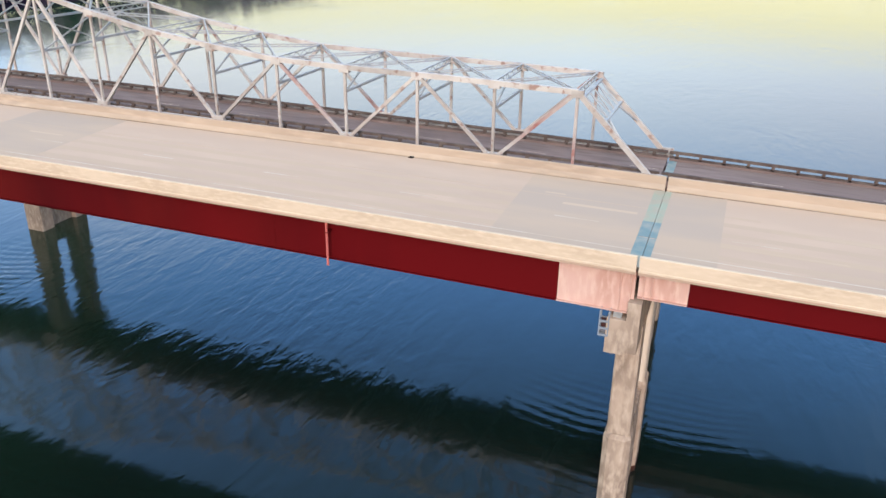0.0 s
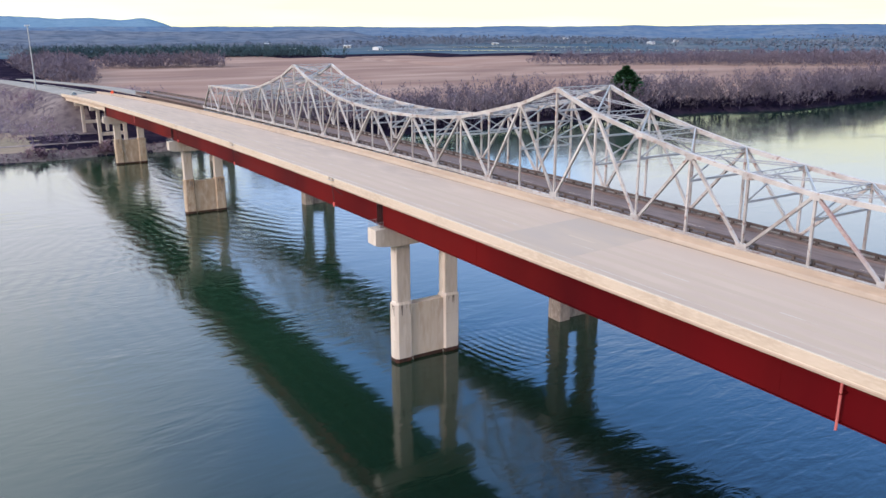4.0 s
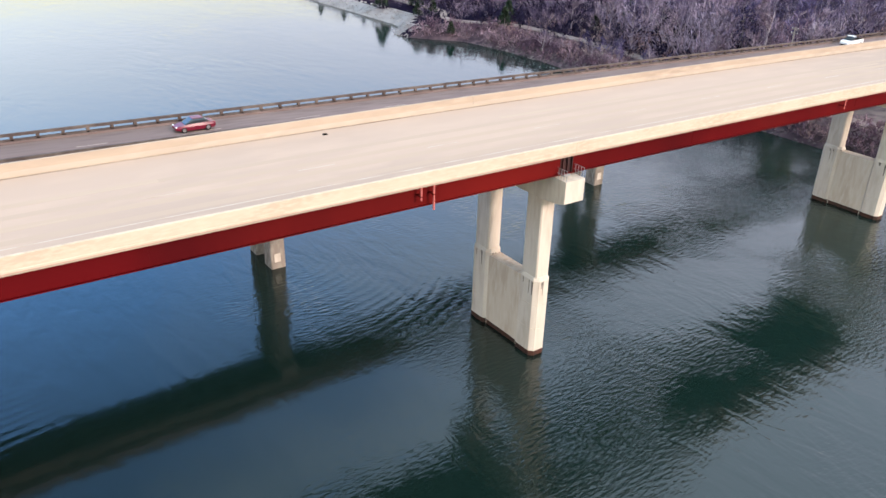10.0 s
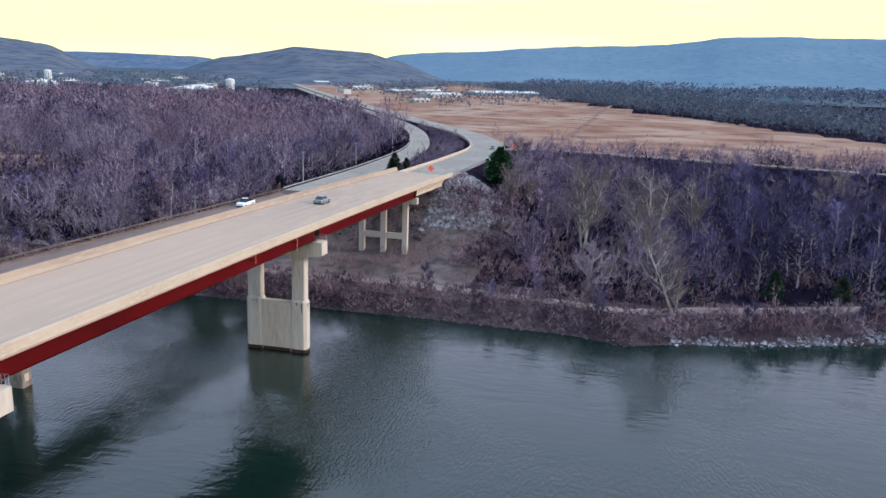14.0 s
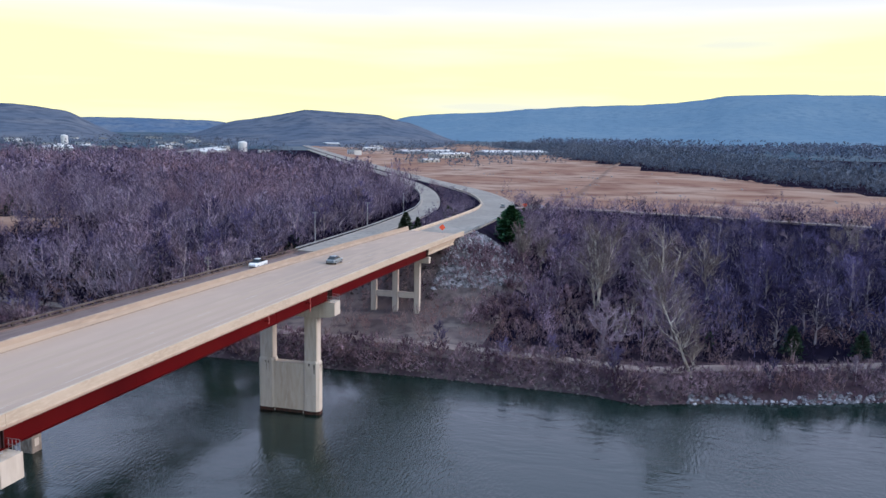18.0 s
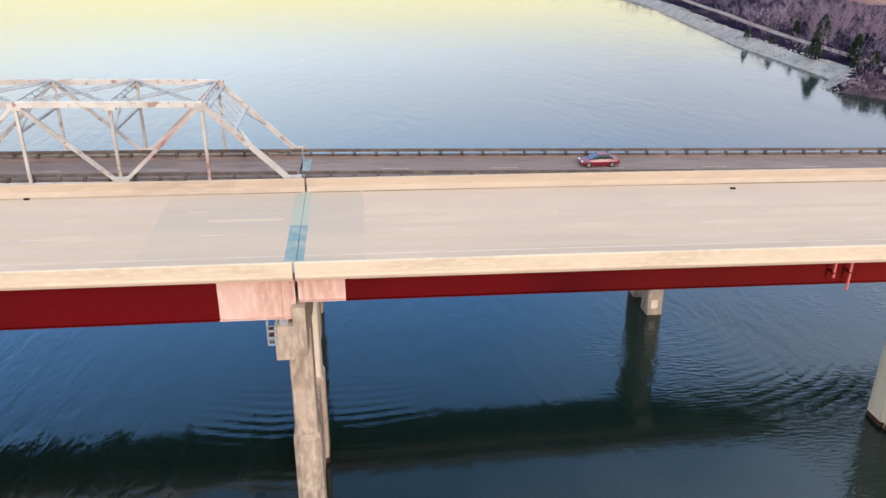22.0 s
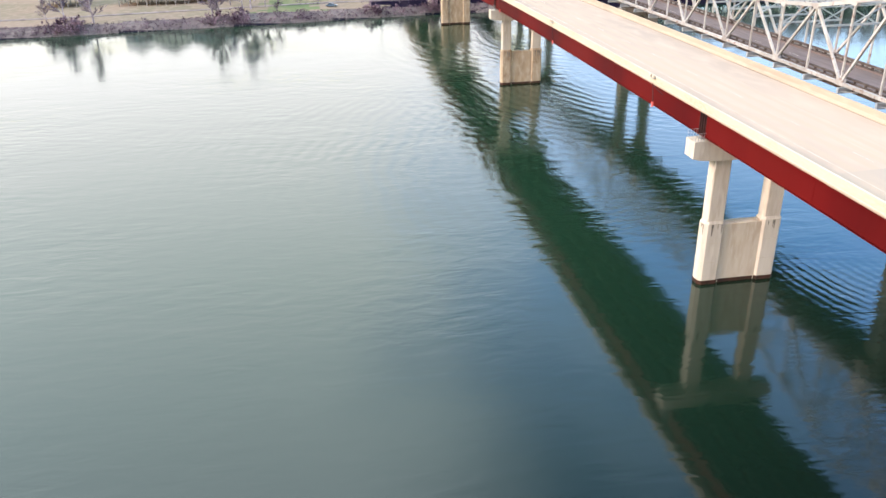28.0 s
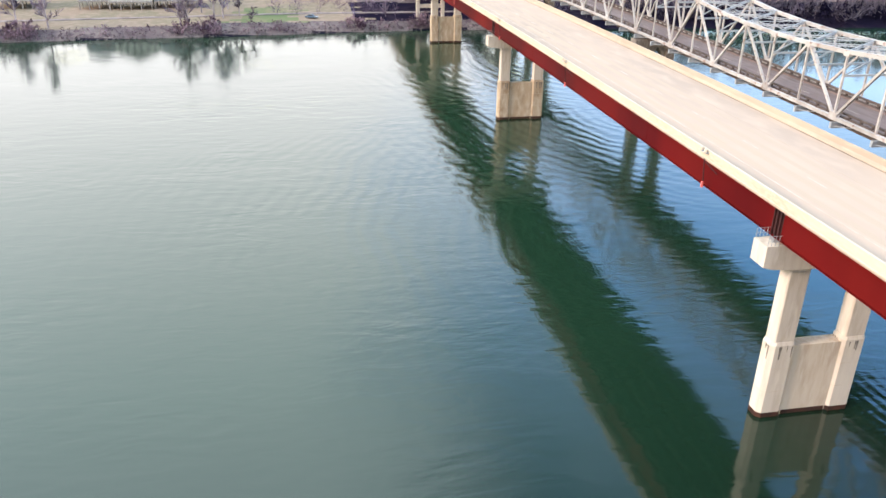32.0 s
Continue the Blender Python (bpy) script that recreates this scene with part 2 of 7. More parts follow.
M_PIERW = mat("ochre_stained_concrete", (0.535, 0.435, 0.34), 0.9, var=(0.455, 0.35, 0.262), scale=0.5, var2=(0.56, 0.47, 0.375), scale2=1.4, bump=0.2, bscale=5, stretch=(1.6, 1.6, 0.35))
M_PIERO = mat("ochre_brown_pier_concrete", (0.43, 0.32, 0.22), 0.9, var=(0.31, 0.215, 0.14), scale=0.3, var2=(0.5, 0.4, 0.3), scale2=1.0, bump=0.2, bscale=5, stretch=(1.2, 1.2, 0.5))
M_STREAK = mat("dark_run_off_stain", (0.14, 0.115, 0.10), 0.9, var=(0.24, 0.20, 0.165), scale=2.5, stretch=(3, 3, 0.6))
M_PIERJ = mat("stained_joint_pier_concrete", (0.36, 0.275, 0.215), 0.92, var=(0.22, 0.165, 0.13), scale=0.5, var2=(0.43, 0.34, 0.27), scale2=2.5, bump=0.4, bscale=5, stretch=(1, 1, 0.4))
M_PIERD = mat("weathered_pier_concrete", (0.25, 0.20, 0.165), 0.92, var=(0.16, 0.13, 0.11), scale=0.5, var2=(0.31, 0.26, 0.215), scale2=2.5, bump=0.4, bscale=5, stretch=(1, 1, 0.4))
M_STAIN = mat("rust_brown_waterline_stain", (0.065, 0.026, 0.018), 0.8, var=(0.035, 0.018, 0.014), scale=1.5)
M_RED = mat("red_oxide_girder_paint", (0.088, 0.0020, 0.0032), 0.55, spec=0.08, var=(0.048, 0.0014, 0.0026), scale=0.05, var2=(0.125, 0.0062, 0.0046), scale2=0.035, bump=0.04, bscale=2, stretch=(1, 1, 0.3))
M_PINK = mat("faded_pink_primer", (0.52, 0.33, 0.28), 0.7, var=(0.44, 0.25, 0.2), scale=0.5, var2=(0.57, 0.39, 0.33), scale2=3, stretch=(1, 1, 0.3))
# dark steel parts, and the painted shade on the web over the piers
M_DARK = mat("dark_steel_and_web_shade", (0.025, 0.006, 0.006), 0.6, var=(0.05, 0.01, 0.009), scale=1.0)
M_PIPE = mat("pink_drain_pipe", (0.5, 0.13, 0.11), 0.5, var=(0.4, 0.09, 0.08), scale=3)
M_TRUSS = mat("weathered_silver_truss_paint", (0.44, 0.395, 0.36), 0.6, metal=0.0, var=(0.35, 0.295, 0.262), scale=0.5, var2=(0.25, 0.155, 0.125), scale2=1.3, bump=0.1, bscale=14, objrand=0.15)
M_TRUSS.node_tree.nodes["Map Range.001"].inputs[1].default_value = 0.58
M_TRUSS.node_tree.nodes["Map Range.001"].inputs[2].default_value = 0.68
M_RUST = mat("rusty_red_lead_truss_paint", (0.43, 0.39, 0.36), 0.7, var=(0.25, 0.07, 0.055), scale=0.16, var2=(0.38, 0.31, 0.28), scale2=2)
M_LACE = mat("grey_lattice_steel", (0.30, 0.31, 0.33), 0.65, var=(0.38, 0.37, 0.36), scale=1.0)
M_OLD = mat("old_brown_concrete_deck", (0.175, 0.125, 0.112), 0.85, var=(0.21, 0.152, 0.137), scale=0.1, var2=(0.14, 0.1, 0.092), scale2=0.7, bump=0.15, stretch=(0.3, 2, 1))
M_RAIL = mat("weathered_brown_rail", (0.085, 0.062, 0.055), 0.88, var=(0.13, 0.1, 0.085), scale=0.8, objrand=0.15)
M_STEEL = mat("galvanised_steel", (0.42, 0.43, 0.44), 0.45, metal=0.7, var=(0.34, 0.34, 0.35), scale=2)
M_WHITE = mat("worn_white_road_paint", (0.445, 0.36, 0.285), 0.7, var=(0.40, 0.30, 0.22), scale=0.5)
M_GUTTER = mat("dark_gutter_strip", (0.20, 0.148, 0.108), 0.9, var=(0.33, 0.25, 0.18), scale=0.35, stretch=(0.25, 3, 1))
M_BLUE = mat("blue_joint_membrane", (0.13, 0.19, 0.20), 0.7, var=(0.22, 0.235, 0.215), scale=0.9)
M_GREEN = mat("pale_green_joint_membrane", (0.265, 0.285, 0.215), 0.7, var=(0.31, 0.265, 0.2), scale=0.9)
M_BLACK = mat("dark_gap", (0.015, 0.013, 0.012), 0.9)
M_REDMK = mat("red_paint_mark", (0.65, 0.12, 0.1), 0.7)
M_ASPH = mat("grey_road_surface", (0.285, 0.25, 0.222), 0.9, var=(0.335, 0.295, 0.26), scale=0.05, var2=(0.235, 0.21, 0.187), scale2=0.6)
M_ORANGE = mat("orange_sign_sheet", (0.85, 0.1, 0.03), 0.5)
M_WOODPOLE = mat("weathered_wood_pole", (0.3, 0.27, 0.24), 0.9, var=(0.22, 0.19, 0.17), scale=2, stretch=(4, 4, 0.4))
M_BARK = mat("winter_bark", (0.27, 0.225, 0.24), 0.95, var=(0.38, 0.32, 0.325), scale=0.8, objrand=0.4)
M_TWIG = mat("bare_twigs", (0.15, 0.114, 0.15), 0.95, var=(0.29, 0.225, 0.27), scale=0.05, objrand=0.4, island=0.3)
# darker copy of the scrub twigs, with shade put into the colour
M_TWIGP = mat("shade_purple_twigs", (0.036, 0.029, 0.07), 0.95, var=(0.155, 0.124, 0.228), scale=0.07, objrand=0.3, island=0.4)
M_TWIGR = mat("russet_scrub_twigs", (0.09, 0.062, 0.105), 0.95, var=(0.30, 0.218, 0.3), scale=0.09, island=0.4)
M_TWIGS = mat("pale_sycamore_twigs", (0.15, 0.115, 0.12), 0.95, var=(0.22, 0.175, 0.17), scale=0.2, island=0.3)
M_TWIGF = mat("far_bare_woods", (0.07, 0.054, 0.1), 0.95, var=(0.255, 0.2, 0.255), scale=0.05, var2=(0.205, 0.132, 0.16), scale2=0.02, island=0.3)
# far woods and plain: distance haze is mixed into these base colours
M_TWIGH = mat("haze_tinted_far_woods", (0.088, 0.104, 0.142), 0.95, var=(0.135, 0.142, 0.17), scale=0.02, island=0.1)
M_PLAIN = mat("haze_tinted_far_plain", (0.07, 0.1, 0.135), 0.95, var=(0.14, 0.145, 0.155), scale=0.004, var2=(0.05, 0.082, 0.105), scale2=0.011)
M_VALLEY = mat("haze_tinted_valley_woods", (0.1, 0.115, 0.163), 0.95, var=(0.14, 0.148, 0.192), scale=0.012, island=0.08)
# near-black brush: the shade between the crowns is put into its colour
M_UNDERSHADE = mat("shade_dark_undergrowth", (0.008, 0.0066, 0.018), 0.95, var=(0.026, 0.019, 0.038), scale=0.1, island=0.4)
M_SAPL = mat("reddish_sapling_twigs", (0.22, 0.13, 0.13), 0.95, var=(0.3, 0.225, 0.22), scale=0.1, island=0.4)
M_STEM = mat("pale_far_stems", (0.36, 0.305, 0.315), 0.95, var=(0.2, 0.165, 0.18), scale=0.1, island=0.3)
M_SYC = mat("pale_sycamore_bark", (0.56, 0.5, 0.44), 0.85, var=(0.34, 0.28, 0.235), scale=0.9)
M_BRUSH = mat("purple_brown_brush_twigs", (0.08, 0.048, 0.07), 0.95, var=(0.27, 0.185, 0.215), scale=0.16, island=0.45)
M_PINE = mat("evergreen_needles", (0.032, 0.08, 0.042), 0.9, var=(0.055, 0.115, 0.05), scale=0.5, island=0.4)
M_CEDAR = mat("dark_cedar_needles", (0.028, 0.044, 0.03), 0.95, var=(0.05, 0.066, 0.04), scale=0.5, island=0.5)
# litter colour kept very low to hold the deep shade under the brush
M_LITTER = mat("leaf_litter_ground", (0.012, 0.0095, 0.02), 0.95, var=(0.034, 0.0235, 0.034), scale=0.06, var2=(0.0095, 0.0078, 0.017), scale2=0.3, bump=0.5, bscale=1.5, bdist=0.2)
M_TWIGW = mat("dark_riverside_twigs", (0.105, 0.086, 0.115), 0.95, var=(0.16, 0.13, 0.155), scale=0.06, var2=(0.135, 0.105, 0.12), scale2=0.02, island=0.1)
M_FIELD = mat("dry_winter_field", (0.275, 0.158, 0.115), 0.95, var=(0.37, 0.255, 0.195), scale=0.011, var2=(0.17, 0.088, 0.068), scale2=0.035)
M_TRAMP = mat("trampled_bank_earth", (0.13, 0.1, 0.1), 0.95, var=(0.2, 0.158, 0.148), scale=0.08, var2=(0.085, 0.064, 0.07), scale2=0.35)
M_SLOPE = mat("brown_bank_slope", (0.06, 0.04, 0.048), 0.95, var=(0.115, 0.078, 0.086), scale=0.12, var2=(0.035, 0.025, 0.034), scale2=0.7, bump=0.5, bscale=1.2, bdist=0.3)
M_FIELDL = mat("tan_marsh_field", (0.275, 0.17, 0.135), 0.95, var=(0.205, 0.128, 0.108), scale=0.006, var2=(0.33, 0.222, 0.178), scale2=0.02, stretch=(1, 0.35, 1))
M_DIRT = mat("pale_dirt_track", (0.27, 0.215, 0.2), 0.95, var=(0.17, 0.132, 0.126), scale=0.22)
M_GRASS = mat("greening_lawn", (0.15, 0.165, 0.085), 0.95, var=(0.22, 0.185, 0.12), scale=0.08, var2=(0.13, 0.15, 0.075), scale2=0.5)
M_LAWN = mat("dormant_lawn", (0.255, 0.185, 0.14), 0.95, var=(0.20, 0.165, 0.115), scale=0.04, var2=(0.29, 0.215, 0.165), scale2=0.4)
M_ROCK = mat("riprap_stone", (0.25, 0.238, 0.262), 0.9, var=(0.13, 0.122, 0.138), scale=0.5, island=0.6)
M_ROCKL = mat("pale_levee_stone", (0.27, 0.245, 0.24), 0.9, var=(0.21, 0.19, 0.188), scale=0.2, island=0.18)
M_ROCKD = mat("dark_bank_stone", (0.125, 0.1, 0.1), 0.9, var=(0.07, 0.056, 0.06), scale=0.5, island=0.5)
# hills and ridges: the blue of the distance haze is part of the base colour
M_HILL = mat("haze_tinted_wooded_hill", (0.1, 0.117, 0.156), 1.0, var=(0.135, 0.142, 0.17), scale=0.008, var2=(0.06, 0.074, 0.105), scale2=0.025, bump=0.25, bscale=0.05, bdist=10)
M_RIDGE = mat("haze_blue_far_ridge", (0.132, 0.195, 0.262), 1.0, var=(0.152, 0.212, 0.272), scale=0.004, var2=(0.112, 0.17, 0.238), scale2=0.03, bump=0.35, bscale=0.05, bdist=8)
M_RIDGEW = mat("haze_tinted_wooded_rise", (0.095, 0.135, 0.205), 1.0, var=(0.14, 0.165, 0.21), scale=0.008, var2=(0.065, 0.10, 0.165), scale2=0.03, bump=1.0, bscale=0.02, bdist=10)
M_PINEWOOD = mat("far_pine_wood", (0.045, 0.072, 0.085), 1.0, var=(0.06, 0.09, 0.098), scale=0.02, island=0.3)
M_WALL = mat("cream_siding", (0.42, 0.41, 0.37), 0.8, var=(0.37, 0.36, 0.33), scale=0.3)
M_WALLG = mat("grey_siding", (0.22, 0.24, 0.28), 0.8, var=(0.18, 0.2, 0.235), scale=0.3)
M_ROOF = mat("grey_shingle_roof", (0.16, 0.155, 0.15), 0.9, var=(0.2, 0.19, 0.18), scale=0.5)
M_WHITEB = mat("white_painted_metal", (0.6, 0.59, 0.57), 0.5, var=(0.5, 0.49, 0.48), scale=0.05)
M_GLASS = mat("dark_window_glass", (0.03, 0.035, 0.04), 0.1)
M_TIRE = mat("black_rubber", (0.02, 0.02, 0.02), 0.8)
M_CARBLUE = mat("grey_blue_car_paint", (0.06, 0.09, 0.13), 0.25)
M_CARRED = mat("dark_red_car_paint", (0.13, 0.003, 0.016), 0.3)
M_CARWHITE = mat("white_car_paint", (0.75, 0.75, 0.74), 0.3)
M_CARGREY = mat("silver_grey_car_paint", (0.17, 0.19, 0.2), 0.3)
M_RIM = mat("alloy_rim", (0.5, 0.5, 0.5), 0.3, metal=0.9)
M_LAMP = mat("red_tail_lamp", (0.4, 0.01, 0.01), 0.3)
M_HEAD = mat("clear_head_lamp", (0.8, 0.8, 0.78), 0.15)

# river water: green body, mirror-like skin with patches of ripples
M_WATER = bpy.data.materials.new("river_water")
M_WATER.use_nodes = True
t_, l_ = M_WATER.node_tree.nodes, M_WATER.node_tree.links
pb = t_["Principled BSDF"]
pb.inputs["Roughness"].default_value = 0.035
pb.inputs["IOR"].default_value = 1.55
g_ = t_.new("ShaderNodeNewGeometry")
cn = t_.new("ShaderNodeTexNoise")
cn.inputs["Scale"].default_value, cn.inputs["Detail"].default_value = 0.012, 3
l_.new(g_.outputs["Position"], cn.inputs["Vector"])
# body colour by x: near black mid-channel, lighter green towards the west bank
px_ = t_.new("ShaderNodeSeparateXYZ")
l_.new(g_.outputs["Position"], px_.inputs[0])
tint_x = t_.new("ShaderNodeMath")
tint_x.operation = "MULTIPLY_ADD"
l_.new(cn.outputs[0], tint_x.inputs[0])
tint_x.inputs[1].default_value = 40.0
l_.new(px_.outputs[0], tint_x.inputs[2])
sm_ = t_.new("ShaderNodeMapRange")
l_.new(tint_x.outputs[0], sm_.inputs[0])
sm_.inputs[1].default_value, sm_.inputs[2].default_value = -180.0, 140.0
cr = t_.new("ShaderNodeValToRGB")
l_.new(sm_.outputs[0], cr.inputs[0])
cr.color_ramp.elements[0].color = (0.0110, 0.0320, 0.0165, 1)
cr.color_ramp.elements[1].color = (0.0052, 0.0170, 0.0132, 1)
for at_, c_ in ((0.3, (0.0092, 0.0258, 0.0135)), (0.5, (0.0029, 0.0070, 0.0050)), (0.72, (0.0040, 0.0112, 0.0088))):
    e_ = cr.color_ramp.elements.new(at_)
    e_.color = (*c_, 1)
l_.new(cr.outputs[0], pb.inputs["Base Color"])
last = None
for sc, stx, dist, stren, lo in ((0.34, (1.6, 0.55, 1), 0.16, 0.55, 0.3), (1.3, (1.4, 0.6, 1), 0.05, 0.4, 0.1), (0.07, (1, 0.5, 1), 0.5, 0.3, 0.4)):
    mp_ = t_.new("ShaderNodeMapping")
    mp_.inputs["Scale"].default_value = stx
    mp_.inputs["Rotation"].default_value = (0, 0, radians(14))
    l_.new(g_.outputs["Position"], mp_.inputs[0])
    n_ = t_.new("ShaderNodeTexNoise")
    n_.inputs["Scale"].default_value, n_.inputs["Detail"].default_value = sc, 2
    n_.inputs["Distortion"].default_value = 0.6
    l_.new(mp_.outputs[0], n_.inputs["Vector"])
    pn = t_.new("ShaderNodeTexNoise")
    pn.inputs["Scale"].default_value, pn.inputs["Detail"].default_value = 0.022, 3
    l_.new(g_.outputs["Position"], pn.inputs["Vector"])
    pr = t_.new("ShaderNodeMapRange")
    pr.inputs[1].default_value, pr.inputs[2].default_value = 0.46, 0.66
    pr.inputs[3].default_value, pr.inputs[4].default_value = stren * lo, stren
    l_.new(pn.outputs[0], pr.inputs[0])
    bp_ = t_.new("ShaderNodeBump")
    bp_.inputs["Distance"].default_value = dist
    l_.new(pr.outputs[0], bp_.inputs["Strength"])
    l_.new(n_.outputs[0], bp_.inputs["Height"])
    if last:
        l_.new(last.outputs[0], bp_.inputs["Normal"])
    last = bp_


def wmath(op, a, b, c=None):
    n = t_.new("ShaderNodeMath")
    n.operation = op
    for i, v in enumerate((a, b, c)):
        if v is None:
            continue
        if isinstance(v, (int, float)):
            n.inputs[i].default_value = v
        else:
            l_.new(v, n.inputs[i])
    return n.outputs[0]


# the east half is ruffled, the west half calm
wn_ = t_.new("ShaderNodeTexNoise")
wn_.inputs["Scale"].default_value, wn_.inputs["Detail"].default_value = 0.06, 3
l_.new(g_.outputs["Position"], wn_.inputs["Vector"])
east = t_.new("ShaderNodeMapRange")
l_.new(wmath("MULTIPLY_ADD", wn_.outputs[0], 60.0, px_.outputs[0]), east.inputs[0])
east.inputs[1].default_value, east.inputs[2].default_value = 50.0, 105.0
rr_ = t_.new("ShaderNodeMapRange")
l_.new(east.outputs[0], rr_.inputs[0])
rr_.inputs[3].default_value, rr_.inputs[4].default_value = 0.08, 0.075
l_.new(rr_.outputs[0], pb.inputs["Roughness"])
cn2 = t_.new("ShaderNodeTexNoise")
cn2.inputs["Scale"].default_value, cn2.inputs["Detail"].default_value = 1.7, 3
cm2 = t_.new("ShaderNodeMapping")
cm2.inputs["Scale"].default_value = (0.6, 1.6, 1)
l_.new(g_.outputs["Position"], cm2.inputs[0])
l_.new(cm2.outputs[0], cn2.inputs["Vector"])
bq_ = t_.new("ShaderNodeBump")
bq_.inputs["Distance"].default_value = 0.10
gust = t_.new("ShaderNodeTexNoise")       # cat's paws of wind
gust.inputs["Scale"].default_value, gust.inputs["Detail"].default_value = 0.03, 4
l_.new(g_.outputs["Position"], gust.inputs["Vector"])
gr_ = t_.new("ShaderNodeMapRange")
l_.new(gust.outputs[0], gr_.inputs[0])
gr_.inputs[1].default_value, gr_.inputs[2].default_value = 0.45, 0.6
gr_.inputs[3].default_value, gr_.inputs[4].default_value = 0.2, 1.4
lee = t_.new("ShaderNodeMapRange")         # smooth again upstream of the bridges
l_.new(px_.outputs[1], lee.inputs[0])
lee.inputs[1].default_value, lee.inputs[2].default_value = 35.0, 95.0
lee.inputs[3].default_value, lee.inputs[4].default_value = 1.0, 0.06
l_.new(wmath("MULTIPLY_ADD", wmath("MULTIPLY", east.outputs[0], lee.outputs[0]), gr_.outputs[0], 0.02), bq_.inputs["Strength"])
l_.new(cn2.outputs[0], bq_.inputs["Height"])
l_.new(last.outputs[0], bq_.inputs["Normal"])
# trains of wavelets beside the piers: where they lie, how wide, the source that they bend round, waves per metre
trains = 0.0
for sx, sy, wide_, cx_, cy_, kw, amp in ((-6, 17, 5, -3, 46, 4.8, 0.55), (4, 18, 5.5, 3, 48, 5.2, 0.35), (-3, 6, 4, -3, 52, 4.8, 0.5), (-82, 20, 7, -89, 50, 4.4, 1.0), (49, 18, 8, 34, 46, 4.6, 0.45), (42, 27, 7, 34, 46, 4.8, 0.4), (-150, -34, 38, -130, 70, 1.9, 1.1), (-180, 8, 30, -205, 70, 2.0, 1.5), (-245, 10, 34, -260, 70, 1.7, 1.5)):
    far_ = []
    for q in ((sx, sy, 0), (cx_, cy_, 0)):
        vd = t_.new("ShaderNodeVectorMath")
        vd.operation = "DISTANCE"
        l_.new(g_.outputs["Position"], vd.inputs[0])
        vd.inputs[1].default_value = q
        far_.append(vd.outputs["Value"])
    ph = wmath("MULTIPLY_ADD", wn_.outputs[0], 16.0, wmath("MULTIPLY", far_[1], kw))
    fall = wmath("POWER", 2.718, wmath("MULTIPLY", wmath("POWER", wmath("DIVIDE", far_[0], wide_), 2.0), -1.0))
    trains = wmath("MULTIPLY_ADD", wmath("MULTIPLY", wmath("SINE", ph, 0.0), amp), fall, trains)
bp_ = t_.new("ShaderNodeBump")
bp_.inputs["Distance"].default_value, bp_.inputs["Strength"].default_value = 0.03, 0.85
l_.new(wmath("MULTIPLY", trains, wmath("MULTIPLY_ADD", cn2.outputs[0], 1.6, -0.35)), bp_.inputs["Height"])
l_.new(bq_.outputs[0], bp_.inputs["Normal"])
l_.new(bp_.outputs[0], pb.inputs["Normal"])


# ---- mesh helpers ----
class MB:
    """Gathers vertices and faces of one mesh."""

    def __init__(self):
        self.v, self.f, self.mi = [], [], []

    def add(self, vs, fs, mi=0):
        n = len(self.v)
        self.v.extend(vs)
        self.f.extend([tuple(i + n for i in f) for f in fs])
        self.mi.extend([mi] * len(fs))

    def hexa(self, p, mi=0):
        self.add(p, [(0, 3, 2, 1), (4, 5, 6, 7), (0, 1, 5, 4), (1, 2, 6, 5), (2, 3, 7, 6), (3, 0, 4, 7)], mi)

    def box(self, x0, x1, y0, y1, z0, z1, mi=0):
        self.hexa([(x0, y0, z0), (x1, y0, z0), (x1, y1, z0), (x0, y1, z0), (x0, y0, z1), (x1, y0, z1), (x1, y1, z1), (x0, y1, z1)], mi)

    def beam(self, p, q, w, h, mi=0, up=(0, 0, 1)):
        p, q = Vector(p), Vector(q)
        d = (q - p).normalized()
        s = d.cross(Vector(up))
        s = s.normalized() if s.length > 1e-4 else Vector((1, 0, 0))
        u = s.cross(d)
        s, u = s * w / 2, u * h / 2
        self.hexa([tuple(a) for a in (p - s - u, p + s - u, p + s + u, p - s + u)] + [tuple(a) for a in (q - s - u, q + s - u, q + s + u, q - s + u)], mi)

    def tube(self, p, q, r0, r1, n=6, mi=0, cap=True):
        p, q = Vector(p), Vector(q)
        d = (q - p).normalized()
        s = d.orthogonal().normalized()
        u = d.cross(s)
        ring = [(s * math.cos(2 * math.pi * i / n) + u * math.sin(2 * math.pi * i / n)) for i in range(n)]
        fs = [(i, (i + 1) % n, n + (i + 1) % n, n + i) for i in range(n)]
        if cap:
            fs += [tuple(range(n))[::-1], tuple(range(n, 2 * n))]
        self.add([tuple(p + a * r0) for a in ring] + [tuple(q + a * r1) for a in ring], fs, mi)

    def sweep(self, prof, stations, mi=0, close=True):
        """prof: (y, z) loop; stations: list of callables' results (x, dy, dz)."""
        n = len(prof)
        vs = [(x, y + dy, z + dz) for x, dy, dz in stations for y, z in prof]
        fs = []
        for k in range(len(stations) - 1):
            for i in range(n):
                j = (i + 1) % n
                fs.append((k * n + i, k * n + j, (k + 1) * n + j, (k + 1) * n + i))
        if close:
            fs += [tuple(range(n))[::-1], tuple((len(stations) - 1) * n + i for i in range(n))]
        self.add(vs, fs, mi)

    def mesh(self, name, mats):
        me = bpy.data.meshes.new(name)
        me.from_pydata(self.v, [], self.f)
        for m in mats if isinstance(mats, (list, tuple)) else [mats]:
            me.materials.append(m)
        if isinstance(mats, (list, tuple)) and len(mats) > 1:
            me.polygons.foreach_set("material_index", self.mi)
        me.update()
        return me


def part(name, mb, material, parent=None, label="", kind=""):
    ob = new(name, mb.mesh(name, material) if isinstance(mb, MB) else mb)
    if parent:
        ob.parent = parent
    return tagged(ob, label=label, kind=kind)


